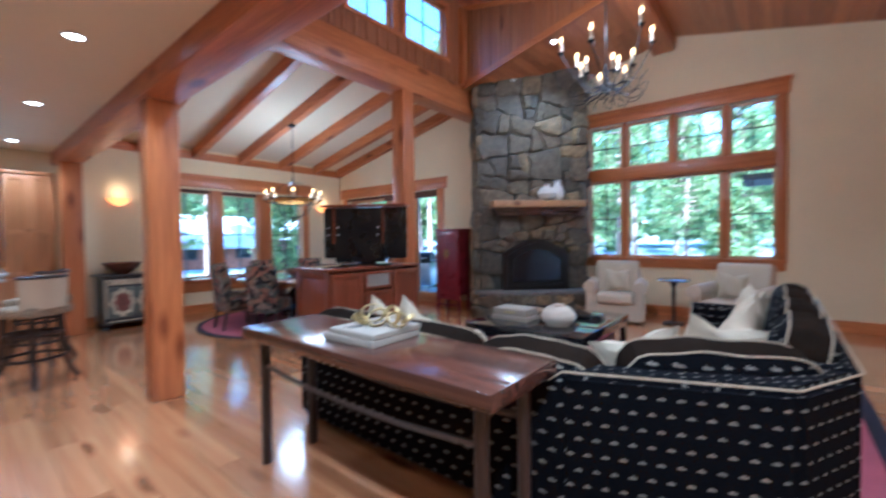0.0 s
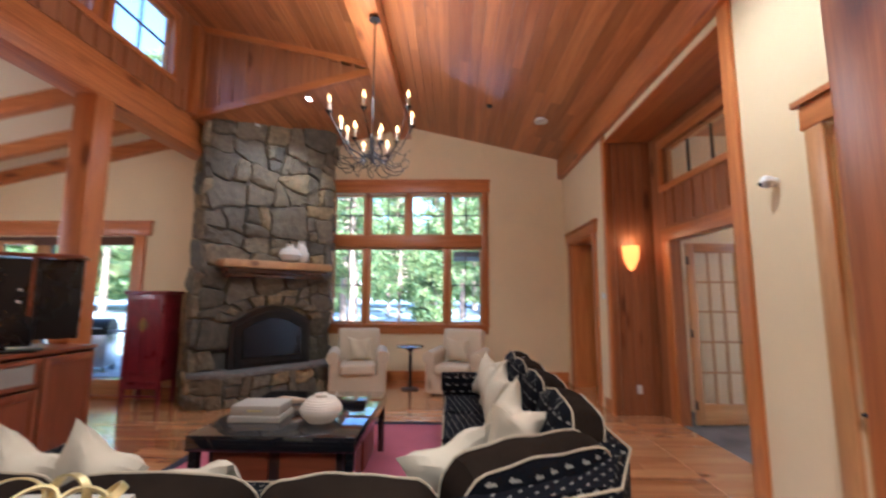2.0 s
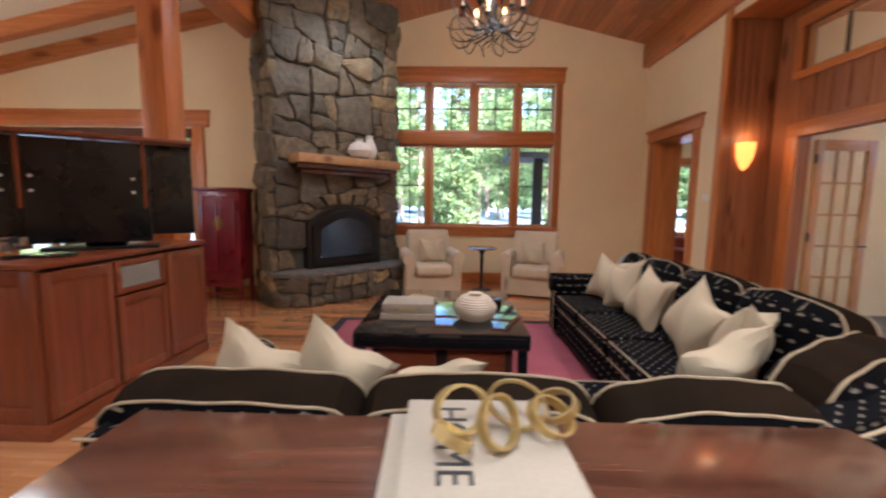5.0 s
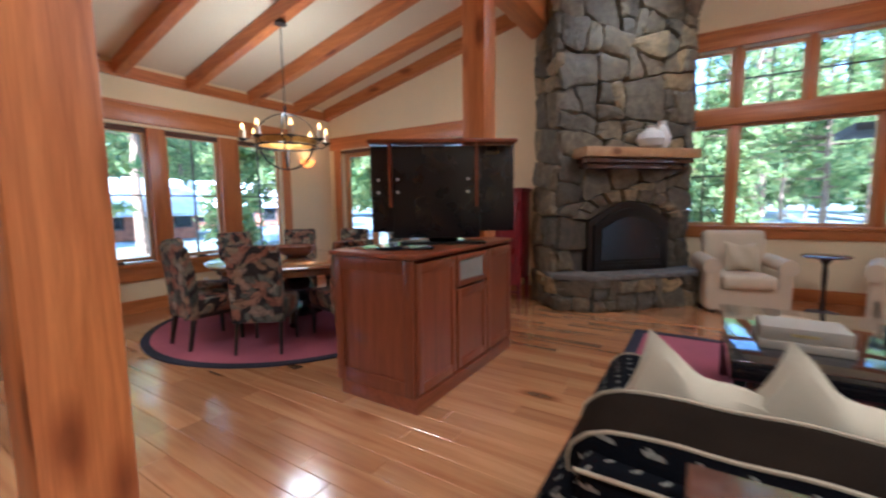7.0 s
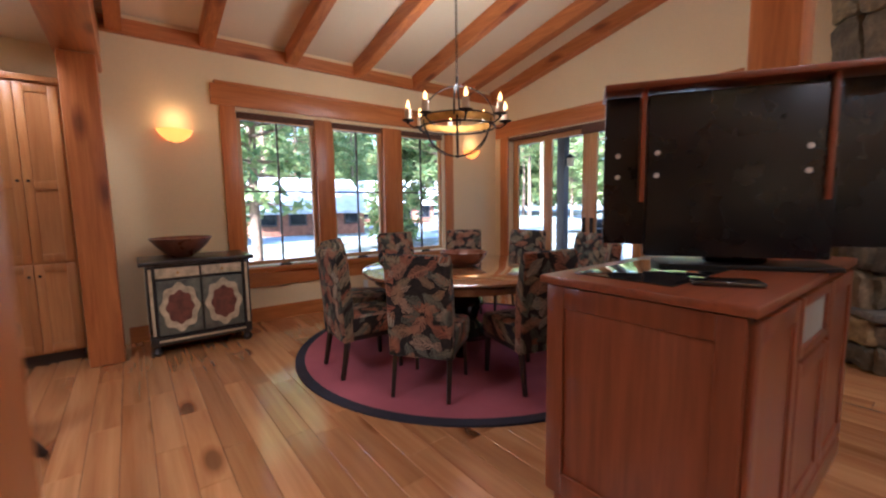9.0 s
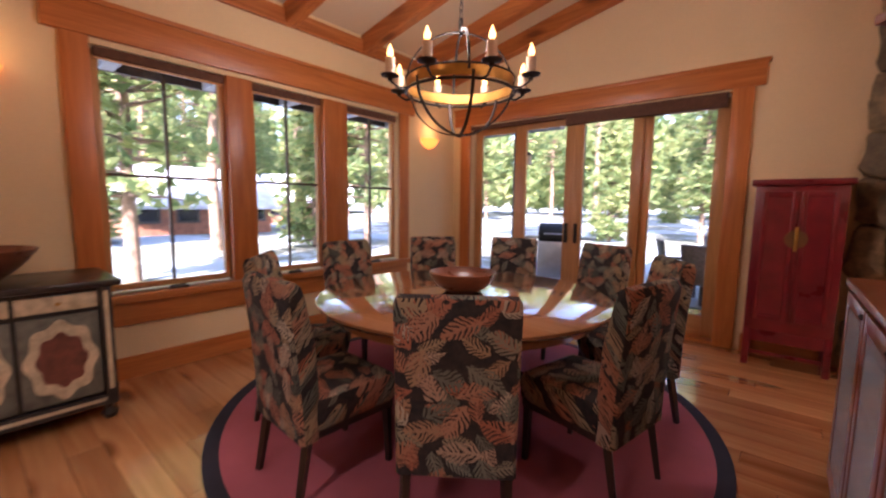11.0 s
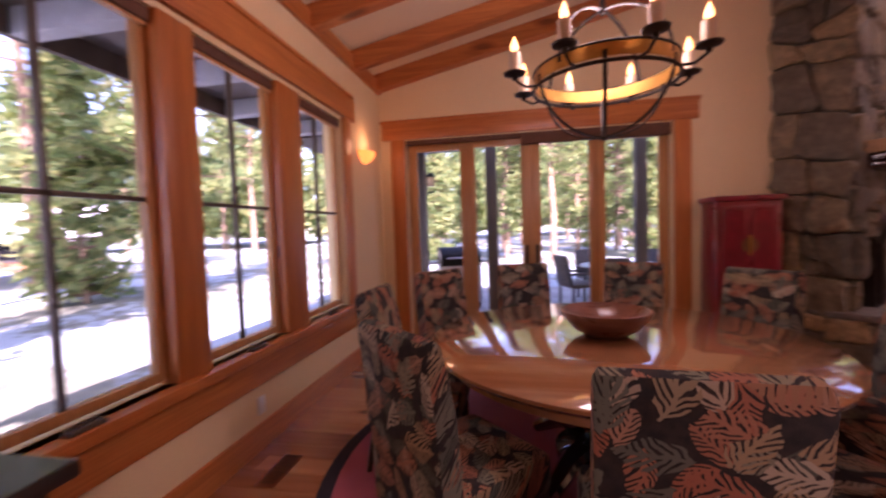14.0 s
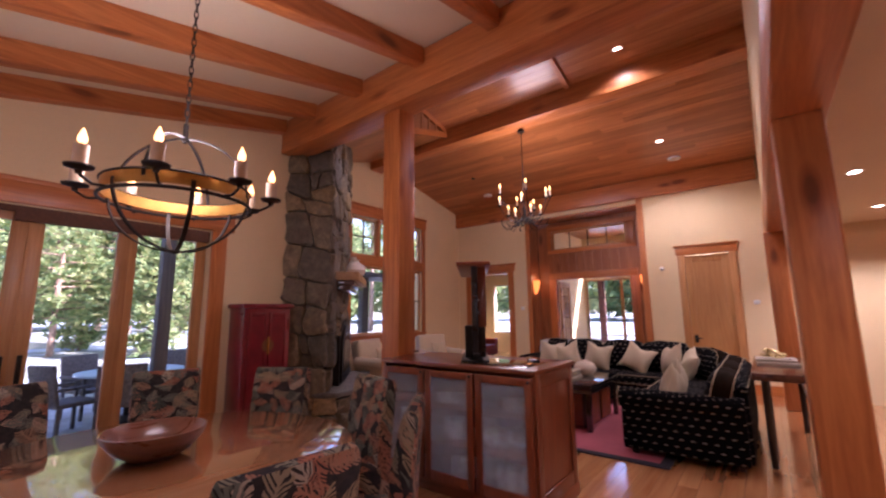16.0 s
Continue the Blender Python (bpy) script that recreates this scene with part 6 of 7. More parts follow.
bk = solid("picture_book", boxes((-0.17, -0.18, 0, 0.17, 0.18, 0.03), bevel=0.004), M_PAGE, "pale picture book with black letters on the cover", "book", at=(-0.4, 1.93, 0.906), turn=2)


def letters(text, size, at, rot, parent, material, depth=0.0006):
    cu = bpy.data.curves.new("lettering", "FONT")
    cu.body, cu.size, cu.extrude, cu.align_x = text, size, depth, "CENTER"
    tmp = bpy.data.objects.new("lettering_src", cu)
    scene.collection.objects.link(tmp)
    dg = bpy.context.evaluated_depsgraph_get()
    me = bpy.data.meshes.new_from_object(tmp.evaluated_get(dg))
    bpy.data.objects.remove(tmp)
    me.materials.clear()
    me.materials.append(material)
    ob = new("lettering", me)
    ob.parent = parent
    ob.matrix_basis = pose(*at, *rot)
    return ob


letters("HOME", 0.1, (-0.1, 0.0, 0.0312), (0, 0, -90), bk, M_INK)


def ring_knot(at):
    k = thing("metal_rings", at, 12, "interlocked brushed gold metal rings on a book", "ornament")
    for c, r, rx, ry, rz in (((-0.1, 0.02, 0.075), 0.075, 70, 10, 20), ((-0.02, -0.03, 0.06), 0.07, 50, -30, 60), ((0.05, 0.03, 0.07), 0.075, 75, 20, -30), ((0.12, -0.02, 0.055), 0.065, 40, 25, 10), ((-0.14, -0.05, 0.045), 0.06, 30, 20, 80), ((0.16, 0.04, 0.05), 0.06, 35, -20, -50)):
        bm = bmesh.new()
        seg = 36
        rows = []
        for i in range(seg):
            a = 2 * math.pi * i / seg
            ca, sa = math.cos(a), math.sin(a)
            rows.append([bm.verts.new((rr * ca, rr * sa * 0.8, z)) for rr, z in ((r - 0.004, -0.014), (r + 0.004, -0.014), (r + 0.004, 0.014), (r - 0.004, 0.014))])
        for i in range(seg):
            for q in range(4):
                bm.faces.new((rows[i][q], rows[i][(q + 1) % 4], rows[(i + 1) % seg][(q + 1) % 4], rows[(i + 1) % seg][q]))
        ob = part("ring", bm, M_GOLD, k)
        ob.matrix_basis = pose(*c, rx, ry, rz)
    k.scale = (0.85, 0.85, 0.78)
    return k


ring_knot((-0.36, 1.95, 0.937))


# ---------------- coffee table ----------------
def coffee_table():
    t = thing("coffee_table", (-0.54, 4.43, 0.016), 0, "low square black coffee table with a glossy top", "table")
    part("tabletop", boxes((-0.595, -0.685, 0.445, 0.595, 0.685, 0.555), bevel=0.008), M_LACQUER, t, "glossy black top")
    part("base", boxes((-0.48, -0.58, 0.02, 0.48, 0.58, 0.445), bevel=0.006), M_DARKLEG, t)
    for a, b in ((-0.44, -0.04), (0.04, 0.44)):
        for y in (-0.6, 0.58):
            part("panel", boxes((a, y, 0.04, b, y + 0.02, 0.43)), M_CHERRY_X, t, "dark red wood panel")
        part("panel", boxes((0.48, a * 1.2, 0.04, 0.5, b * 1.2, 0.43)), M_CHERRY_Y, t, "dark red wood panel")
        part("panel", boxes((-0.5, a * 1.2, 0.04, -0.48, b * 1.2, 0.43)), M_CHERRY_Y, t, "dark red wood panel")
    for x in (-0.58, 0.52):
        for y in (-0.665, 0.605):
            part("leg", boxes((x, y, 0, x + 0.06, y + 0.06, 0.445)), M_LACQUER, t)
    return t


coffee_table()
ZT = 0.572
solid("ribbed_vase", lathe([(0.05, 0), (0.1, 0.005)] + [(0.1 + 0.055 * math.sin(math.pi * (i / 22)) + (0.005 if i % 2 else 0), 0.01 + 0.17 * i / 22) for i in range(23)] + [(0.05, 0.185), (0.04, 0.2), (0.055, 0.205)], 32), M_STRIPE, "round ribbed cream ceramic pot on the coffee table", "vase", at=(-0.3, 4.1, ZT))
solid("picture_book", boxes((-0.2, -0.15, 0, 0.2, 0.15, 0.045), bevel=0.004), M_PAGE, "thick cream book lying on the coffee table", "book", at=(-0.8, 4.18, ZT))
bx = solid("keepsake_box", boxes((-0.19, -0.13, 0, 0.19, 0.13, 0.075), bevel=0.006), M_PAGE, "cream book box on another book", "box", at=(-0.8, 4.18, ZT + 0.046))
part("box_label", boxes((-0.06, -0.1325, 0.03, 0.06, -0.1305, 0.045), bevel=0), M_GOLD, bx)
solid("black_box", boxes((-0.15, -0.1, 0, 0.15, 0.1, 0.055), bevel=0.004), M_LACQUER, "flat black box on the coffee table", "box", at=(-0.2, 4.62, ZT))
sh = solid("driftwood", tube([(-0.17, 0, 0.03), (-0.06, 0.03, 0.05), (0.04, -0.02, 0.045), (0.16, 0.02, 0.03)], [0.012, 0.03, 0.034, 0.01], 10), plain("pale_wood", (0.5, 0.36, 0.22), 0.7), "twisted pale driftwood piece on the coffee table", "ornament", at=(-0.75, 4.6, ZT - 0.012), turn=15)


# ---------------- armchairs and side table ----------------
def armchair():
    c = thing("armchair", (0, 0, 0), 0, "cream slipcovered armchair with rolled arms", "armchair", "armchairs by the window")
    part("base", soft_box(-0.42, -0.36, 0.03, 0.42, 0.34, 0.32, 0.03), M_CREAM, c, "cream skirted base")
    part("seat_cushion", soft_box(-0.28, -0.42, 0.31, 0.28, 0.2, 0.48, 0.06), M_CREAM, c)
    b = part("backrest", soft_box(-0.36, -0.1, 0, 0.36, 0.12, 0.62, 0.08), M_CREAM, c)
    b.matrix_basis = pose(0, 0.26, 0.38, -12, 0, 0)
    for s in (-1, 1):
        part("arm", soft_box(s * 0.37 - 0.08, -0.36, 0.04, s * 0.37 + 0.08, 0.3, 0.56, 0.05), M_CREAM, c)
        part("arm_roll", tube([(s * 0.39, -0.38, 0.58), (s * 0.39, 0.3, 0.6)], 0.1, 16), M_CREAM, c)
        part("foot", boxes((s * 0.34 - 0.025, -0.3, 0, s * 0.34 + 0.025, -0.25, 0.04)), M_DARKLEG, c)
        part("foot", boxes((s * 0.34 - 0.025, 0.25, 0, s * 0.34 + 0.025, 0.3, 0.04)), M_DARKLEG, c)
    return c


ac = armchair()
ac.matrix_basis = pose(-0.84, 7.72, 0, 0, 0, 12)
copy_thing(ac, pose(0.82, 7.66, 0, 0, 0, -17))
pillow((-0.82, 7.72, 0.68), (-18, 0, 12), 0.4, "small cream pillow on an armchair", 0.13)
pillow((0.8, 7.66, 0.68), (-18, 0, -17), 0.4, "small cream pillow on an armchair", 0.13)
st = thing("side_table", (0.01, 7.86, 0), 0, "small round dark wood pedestal side table", "table")
part("tabletop", lathe([(0.2, 0.69), (0.235, 0.695), (0.24, 0.71), (0.22, 0.72)], 40), M_DARKWOOD, st)
part("column", lathe([(0.05, 0.02), (0.03, 0.06), (0.022, 0.3), (0.03, 0.5), (0.022, 0.6), (0.08, 0.69)], 20), M_DARKLEG, st)
part("foot", lathe([(0.15, 0.0), (0.15, 0.02), (0.05, 0.04)], 28), M_DARKLEG, st)


# ---------------- sideboard ----------------
def sideboard():
    x0, x1, y0, y1, top = -7.57, -6.97, 2.0, 2.86, 0.89
    c = thing("painted_sideboard", (0, 0, 0), 0, "black sideboard with painted cream medallion doors", "sideboard")
    bk, cr = M_LACQUER2, M_CREAMPAINT
    part("body", boxes((x0, y0, 0.1, x1 - 0.02, y1, top - 0.04)), bk, c)
    part("top", boxes((x0, y0 - 0.05, top - 0.04, x1 + 0.04, y1 + 0.05, top), bevel=0.01), bk, c, "black lacquered top")
    for y in (y0 + 0.04, y1 - 0.04):
        for x in (x0 + 0.05, x1 - 0.05):
            part("foot", lathe([(0.03, 0), (0.045, 0.03), (0.03, 0.07), (0.04, 0.1)], 14, (x, y, 0)), bk, c)
    part("base_rail", boxes((x1 - 0.02, y0, 0.1, x1 + 0.01, y1, 0.17)), bk, c)
    part("gilt_line", boxes((x1 + 0.01, y0 + 0.06, 0.13, x1 + 0.014, y1 - 0.06, 0.15)), cr, c)
    for y in (y0, y1 - 0.06):
        part("stile", boxes((x1 - 0.02, y, 0.17, x1 + 0.012, y + 0.06, top - 0.04)), bk, c)
        part("stile_inlay", boxes((x1 + 0.012, y + 0.018, 0.2, x1 + 0.015, y + 0.042, top - 0.07), bevel=0), cr, c)
    mid = (y0 + y1) / 2
    for a, b in ((y0 + 0.07, mid - 0.01), (mid + 0.01, y1 - 0.07)):
        part("drawer", boxes((x1 - 0.02, a, 0.73, x1 + 0.006, b, 0.82)), cr, c, "narrow cream painted drawer front")
        d = part("door", boxes((x1 - 0.02, a, 0.19, x1 + 0.004, b, 0.7)), M_GREYPAINT, c)
        cy, cz, rw, rh = (a + b) / 2, 0.445, (b - a) / 2 - 0.012, 0.235
        n = 64

        def lobed(k, x):
            return [(x, cy + rw * k * math.cos(2 * math.pi * i / n) * (1 + 0.07 * math.cos(8 * 2 * math.pi * i / n)), cz + rh * k * math.sin(2 * math.pi * i / n) * (1 + 0.07 * math.cos(8 * 2 * math.pi * i / n))) for i in range(n)]
        for k, xx, mt, nm in ((0.95, 0.012, cr, "medallion"), (0.66, 0.016, M_REDPAINT, "medallion_centre")):
            bm = bmesh.new()
            f = [bm.verts.new(p) for p in lobed(k, x1 + xx)]
            g = [bm.verts.new(p) for p in lobed(k, x1)]
            bm.faces.new(f)
            for i in range(n):
                bm.faces.new((f[i], g[i], g[(i + 1) % n], f[(i + 1) % n]))
            part(nm, bm, mt, d)
        part("knob", lathe([(0.004, 0), (0.012, 0.01), (0.008, 0.02)], 10, (0, 0, 0)), M_BRASS, d).matrix_basis = pose(x1 + 0.006, cy, 0.775, 0, 90, 0)
    return c


M_LACQUER2 = plain("worn_black", (0.02, 0.016, 0.014), 0.3, var=0.4, scale=12, coat=0.2)
M_CREAMPAINT = plain("aged_cream_paint", (0.52, 0.42, 0.26), 0.6, var=0.3, scale=16)
M_GREYPAINT = plain("aged_grey_paint", (0.12, 0.12, 0.09), 0.6, var=0.4, scale=14)
M_REDPAINT = plain("aged_red_paint", (0.15, 0.045, 0.025), 0.55, var=0.4, scale=14)
sideboard()
solid("wooden_bowl", lathe([(0.02, 0.0), (0.09, 0.0), (0.15, 0.05), (0.22, 0.12), (0.27, 0.19), (0.262, 0.195), (0.2, 0.12), (0.1, 0.04), (0.02, 0.03)], 36), M_BOWL, "wide dark wooden bowl on the sideboard", "bowl", at=(-7.27, 2.32, 0.89))


# ---------------- kitchen edge ----------------
def pantry():
    x1, y0, y1, top = -7.36, 0.96, 1.52, 2.45
    c = thing("pantry_cabinet", (0, 0, 0), 0, "tall fir pantry cabinet with panel doors", "cabinet")
    part("body", boxes((W, y0, 0.1, x1 - 0.02, y1, top)), M_MAPLE, c)
    part("plinth", boxes((W, y0 + 0.02, 0, x1 - 0.06, y1 - 0.02, 0.1)), M_DARKLEG, c)
    part("cornice", boxes((W, y0 - 0.02, top, x1 + 0.02, y1 + 0.01, top + 0.05)), M_MAPLE, c)
    m = (y0 + y1) / 2
    for a, b in ((y0 + 0.01, m - 0.003), (m + 0.003, y1 - 0.01)):
        for z0, z1 in ((0.12, 0.9), (0.92, top - 0.02)):
            d = new("door")
            d.parent = c
            for r in ((a, a + 0.06, z0, z1), (b - 0.06, b, z0, z1), (a + 0.06, b - 0.06, z0, z0 + 0.07), (a + 0.06, b - 0.06, z1 - 0.07, z1)):
                part("door_rail", boxes((x1 - 0.02, r[0], r[2], x1, r[1], r[3])), M_MAPLE, d)
            part("door_panel", boxes((x1 - 0.02, a + 0.06, z0 + 0.07, x1 - 0.01, b - 0.06, z1 - 0.07), bevel=0), M_MAPLE, d)
            if z0 > 0.5:
                part("door_rail", boxes((x1 - 0.02, a + 0.06, 1.55, x1, b - 0.06, 1.62)), M_MAPLE, d)
            part("knob", lathe([(0.005, 0), (0.013, 0.012), (0.009, 0.022)], 10), M_BLACK, d).matrix_basis = pose(x1, (b - 0.03) if a < m - 0.05 else (a + 0.03), 1.62 if z0 > 0.5 else 0.8, 0, 90, 0)
    return c


pantry()
isl = thing("kitchen_island", (0, 0, 0), 0, "kitchen island with a pale stone counter", "kitchen island")
part("body", boxes((-6.9, -0.6, 0.0, -5.75, 0.55, 1.03)), M_MAPLE, isl)
part("countertop", prism([(-7.0, -0.7), (-5.5, -0.7), (-5.5, 0.75), (-5.75, 0.9), (-7.0, 0.9)], 1.03, 1.07, 0.008), M_COUNTER, isl, "pale polished stone counter")
cb = thing("base_cabinet", (0, 0, 0), 0, "fir base cabinet run under the kitchen window", "cabinet")
part("body", boxes((W, S, 0.1, W + 0.6, 0.94, 0.88)), M_MAPLE, cb)
part("countertop", boxes((W, S, 0.88, W + 0.63, 0.95, 0.92), bevel=0.006), M_COUNTER, cb, "pale stone worktop")


def stool():
    s = thing("bar_stool", (0, 0, 0), 0, "cream upholstered bar stool with bent dark wood legs", "stool", "bar stools")
    part("seat", soft_box(-0.23, -0.22, 0.68, 0.23, 0.22, 0.78, 0.04), M_STOOLSEAT, s, "woven pattern seat")
    bm = bmesh.new()
    rows = []
    for i in range(13):
        a = radians(200 + 140 * i / 12)
        rows.append([bm.verts.new((r * math.cos(a), 0.03 - r * math.sin(a) * 0.9 - 0.0, z)) for r, z in ((0.25, 0.76), (0.27, 1.06), (0.235, 1.06), (0.215, 0.76))])
    for r0, r1 in zip(rows, rows[1:]):
        for q in range(4):
            bm.faces.new((r0[q], r0[(q + 1) % 4], r1[(q + 1) % 4], r1[q]))
    bm.faces.new(rows[0])
    bm.faces.new(rows[-1][::-1])
    part("backrest", bm, M_CREAM, s)
    part("top_rail", tube([(0.255 * math.cos(radians(198 + 144 * i / 12)), 0.03 - 0.255 * 0.9 * math.sin(radians(198 + 144 * i / 12)), 1.075) for i in range(13)], 0.022, 8), M_DARKLEG, s, "dark bent wood top rail")
    for k in range(4):
        a = math.pi / 4 + k * math.pi / 2
        ca, sa = math.cos(a), math.sin(a)
        part("leg", tube([(0.2 * ca, 0.2 * sa, 0.68), (0.21 * ca, 0.21 * sa, 0.4), (0.25 * ca, 0.25 * sa, 0.15), (0.33 * ca, 0.33 * sa, 0.0)], [0.028, 0.026, 0.026, 0.024], 10), M_DARKLEG, s)
    for z, r in ((0.26, 0.24), (0.5, 0.21)):
        part("ring", tube([(r * math.cos(2 * math.pi * i / 28), r * math.sin(2 * math.pi * i / 28), z) for i in range(28)], 0.017, 8, True), M_DARKLEG, s)
    return s


M_STOOLSEAT = plain("stool_weave", (0.3, 0.22, 0.13), 0.9, var=0.5, scale=60, bumps=0.4)
so = stool()
so.matrix_basis = pose(-5.48, 1.12, 0, 0, 0, -35)
copy_thing(so, pose(-4.55, 0.98, 0, 0, 0, -50))

# small wall fittings
solid("thermostat", boxes((-0.008, -0.05, -0.04, 0.008, 0.05, 0.04), bevel=0.003), M_PLASTIC, "small white wall thermostat", "thermostat", at=(E - 0.008, 6.66, 1.56))
solid("wall_outlet", boxes((-0.005, -0.035, -0.055, 0.005, 0.035, 0.055), bevel=0.002), M_PLASTIC, "white wall outlet under the window", "outlet", at=(W + 0.005, 4.5, 0.28))
solid("wall_outlet", boxes((-0.035, -0.005, -0.055, 0.035, 0.005, 0.055), bevel=0.002), M_PLASTIC, "white outlet on the cedar boards", "outlet", at=(3.2, 6.44, 0.33))
solid("wall_sensor", boxes((-0.012, -0.045, -0.035, 0.012, 0.045, 0.035), bevel=0.006), M_PLASTIC, "small white wall sensor beside the panel door", "sensor", at=(E - 0.012, 2.06, 1.6))
sc = thing("security_camera", (E, 3.51, 2.3), 0, "small white dome camera on the wall", "camera device")
part("mount", lathe([(0.03, 0), (0.03, 0.04)], 16), M_PLASTIC, sc).matrix_basis = pose(0, 0, 0, 0, -90, 0)
part("dome", lathe([(0.002, -0.045), (0.03, -0.032), (0.042, 0.0), (0.03, 0.032), (0.002, 0.045)], 18, (-0.06, 0, 0)), M_PLASTIC, sc)
part("lens", lathe([(0.002, -0.02), (0.02, 0.0), (0.002, 0.02)], 14, (-0.09, 0.01, -0.012)), M_BLACK, sc)
vent = thing("floor_vent", (-7.36, 4.28, 0.0), 0, "wooden slotted floor vent beside the wall", "vent")
part("frame", boxes((-0.06, -0.16, 0, 0.06, 0.16, 0.006)), M_CHERRY_Y, vent)
for i in range(9):
    part("slat", boxes((-0.045, -0.13 + i * 0.032, 0.006, 0.045, -0.118 + i * 0.032, 0.009), bevel=0), M_DARKLEG, vent)
pic = thing("framed_picture", (5.6, 6.66, 1.6), 0, "small framed print on the entry hall wall", "picture")
part("frame", boxes((-0.25, -0.03, -0.32, 0.25, 0, 0.32)), M_BLACK, pic)
part("mat_board", boxes((-0.22, -0.034, -0.29, 0.22, -0.03, 0.29), bevel=0), M_PAGE, pic)
part("print", boxes((-0.12, -0.037, -0.18, 0.12, -0.034, 0.18), bevel=0), M_GREYPAINT, pic)
den = thing("red_sofa", (5.0, 9.6, 0), 0, "red leather sofa in the side room", "sofa")
part("base", soft_box(-0.9, -0.4, 0.08, 0.9, 0.4, 0.42, 0.05), plain("red_leather", (0.28, 0.03, 0.02), 0.4), den)
part("backrest", soft_box(-0.9, 0.2, 0.3, 0.9, 0.45, 0.8, 0.07), bpy.data.materials["red_leather"], den)
for s in (-1, 1):
    part("arm", soft_box(s * 0.85 - 0.1, -0.4, 0.1, s * 0.85 + 0.1, 0.4, 0.6, 0.06), bpy.data.materials["red_leather"], den)
    part("foot", boxes((s * 0.8 - 0.03, -0.3, 0, s * 0.8 + 0.03, -0.24, 0.08)), M_DARKLEG, den)
    part("foot", boxes((s * 0.8 - 0.03, 0.24, 0, s * 0.8 + 0.03, 0.3, 0.08)), M_DARKLEG, den)


# ---------------- outdoors ----------------
GZ = -0.18


def ground_mat():
    """Dry forest floor with drifts of old snow."""
    m, n, l, p = nodes_of("forest_floor")
    v = coords(n, l)
    a, b, c = noise_tex(n, l, v, 0.22, 5, 0.6), noise_tex(n, l, v, 3.5, 5), noise_tex(n, l, v, 25, 4)
    soil = ramp(n, l, b, [(0.3, (0.15, 0.155, 0.12)), (0.7, (0.25, 0.25, 0.2))])
    snow = ramp(n, l, c, [(0.3, (0.3, 0.35, 0.4)), (0.7, (0.44, 0.5, 0.56))])
    ad = n.new("ShaderNodeMath")
    ad.operation = "MULTIPLY_ADD"
    ad.inputs[1].default_value = 0.25
    l.new(b, ad.inputs[0])
    l.new(a, ad.inputs[2])
    mask = ramp(n, l, ad.outputs[0], [(0.6, (0, 0, 0)), (0.66, (1, 1, 1))])
    l.new(blend(n, l, soil, snow, mask), p.inputs["Base Color"])
    p.inputs["Roughness"].default_value = 0.9
    bump(n, l, p, b, 0.5, 0.05)
    return m


bm = bmesh.new()
nx = 60
hs = [[None] * (nx + 1) for _ in range(nx + 1)]
for i in range(nx + 1):
    for j in range(nx + 1):
        u, v_ = 2 * i / nx - 1, 2 * j / nx - 1
        x, y = 300 * u * abs(u) - 2, 300 * v_ * abs(v_) + 4
        d = max(0, max(abs(x + 2.3) - 8.5, abs(y - 3.5) - 10))
        z = GZ + min(0.7, d * 0.02) * noise.noise((x * 0.12, y * 0.12, 0)) - (0.03 if d == 0 else 0)
        hs[i][j] = bm.verts.new((x, y, z))
for i in range(nx):
    for j in range(nx):
        bm.faces.new((hs[i][j], hs[i + 1][j], hs[i + 1][j + 1], hs[i][j + 1]))
g_ob = solid("ground", bm, ground_mat(), "forest floor with patches of old snow", "ground", kind="structure")

M_PATIO = plain("patio_slab", (0.34, 0.33, 0.33), 0.8, var=0.25, scale=3)
structure("pavement_patio", boxes((-9.0, N + 0.2, GZ - 0.05, -3.2, 12.0, -0.06), bevel=0), M_PATIO, "grey stone patio outside the sliding doors")

M_BARK = plain("pine_bark", (0.27, 0.18, 0.125), 0.95, var=0.5, scale=5, bumps=0.6, fine=30)


def needle_mat():
    m, n, l, p = nodes_of("pine_needles")
    ge = n.new("ShaderNodeNewGeometry")
    c = ramp(n, l, ge.outputs["Random Per Island"], [(0.0, (0.16, 0.25, 0.11)), (0.5, (0.3, 0.38, 0.15)), (1.0, (0.5, 0.5, 0.22))])
    l.new(c, p.inputs["Base Color"])
    p.inputs["Roughness"].default_value = 0.7
    tr = n.new("ShaderNodeBsdfTranslucent")
    l.new(c, tr.inputs["Color"])
    mx = n.new("ShaderNodeMixShader")
    mx.inputs[0].default_value = 0.6
    l.new(p.outputs[0], mx.inputs[1])
    l.new(tr.outputs[0], mx.inputs[2])
    l.new(mx.outputs[0], n["Material Output"].inputs[0])
    return m


M_NEEDLE = needle_mat()


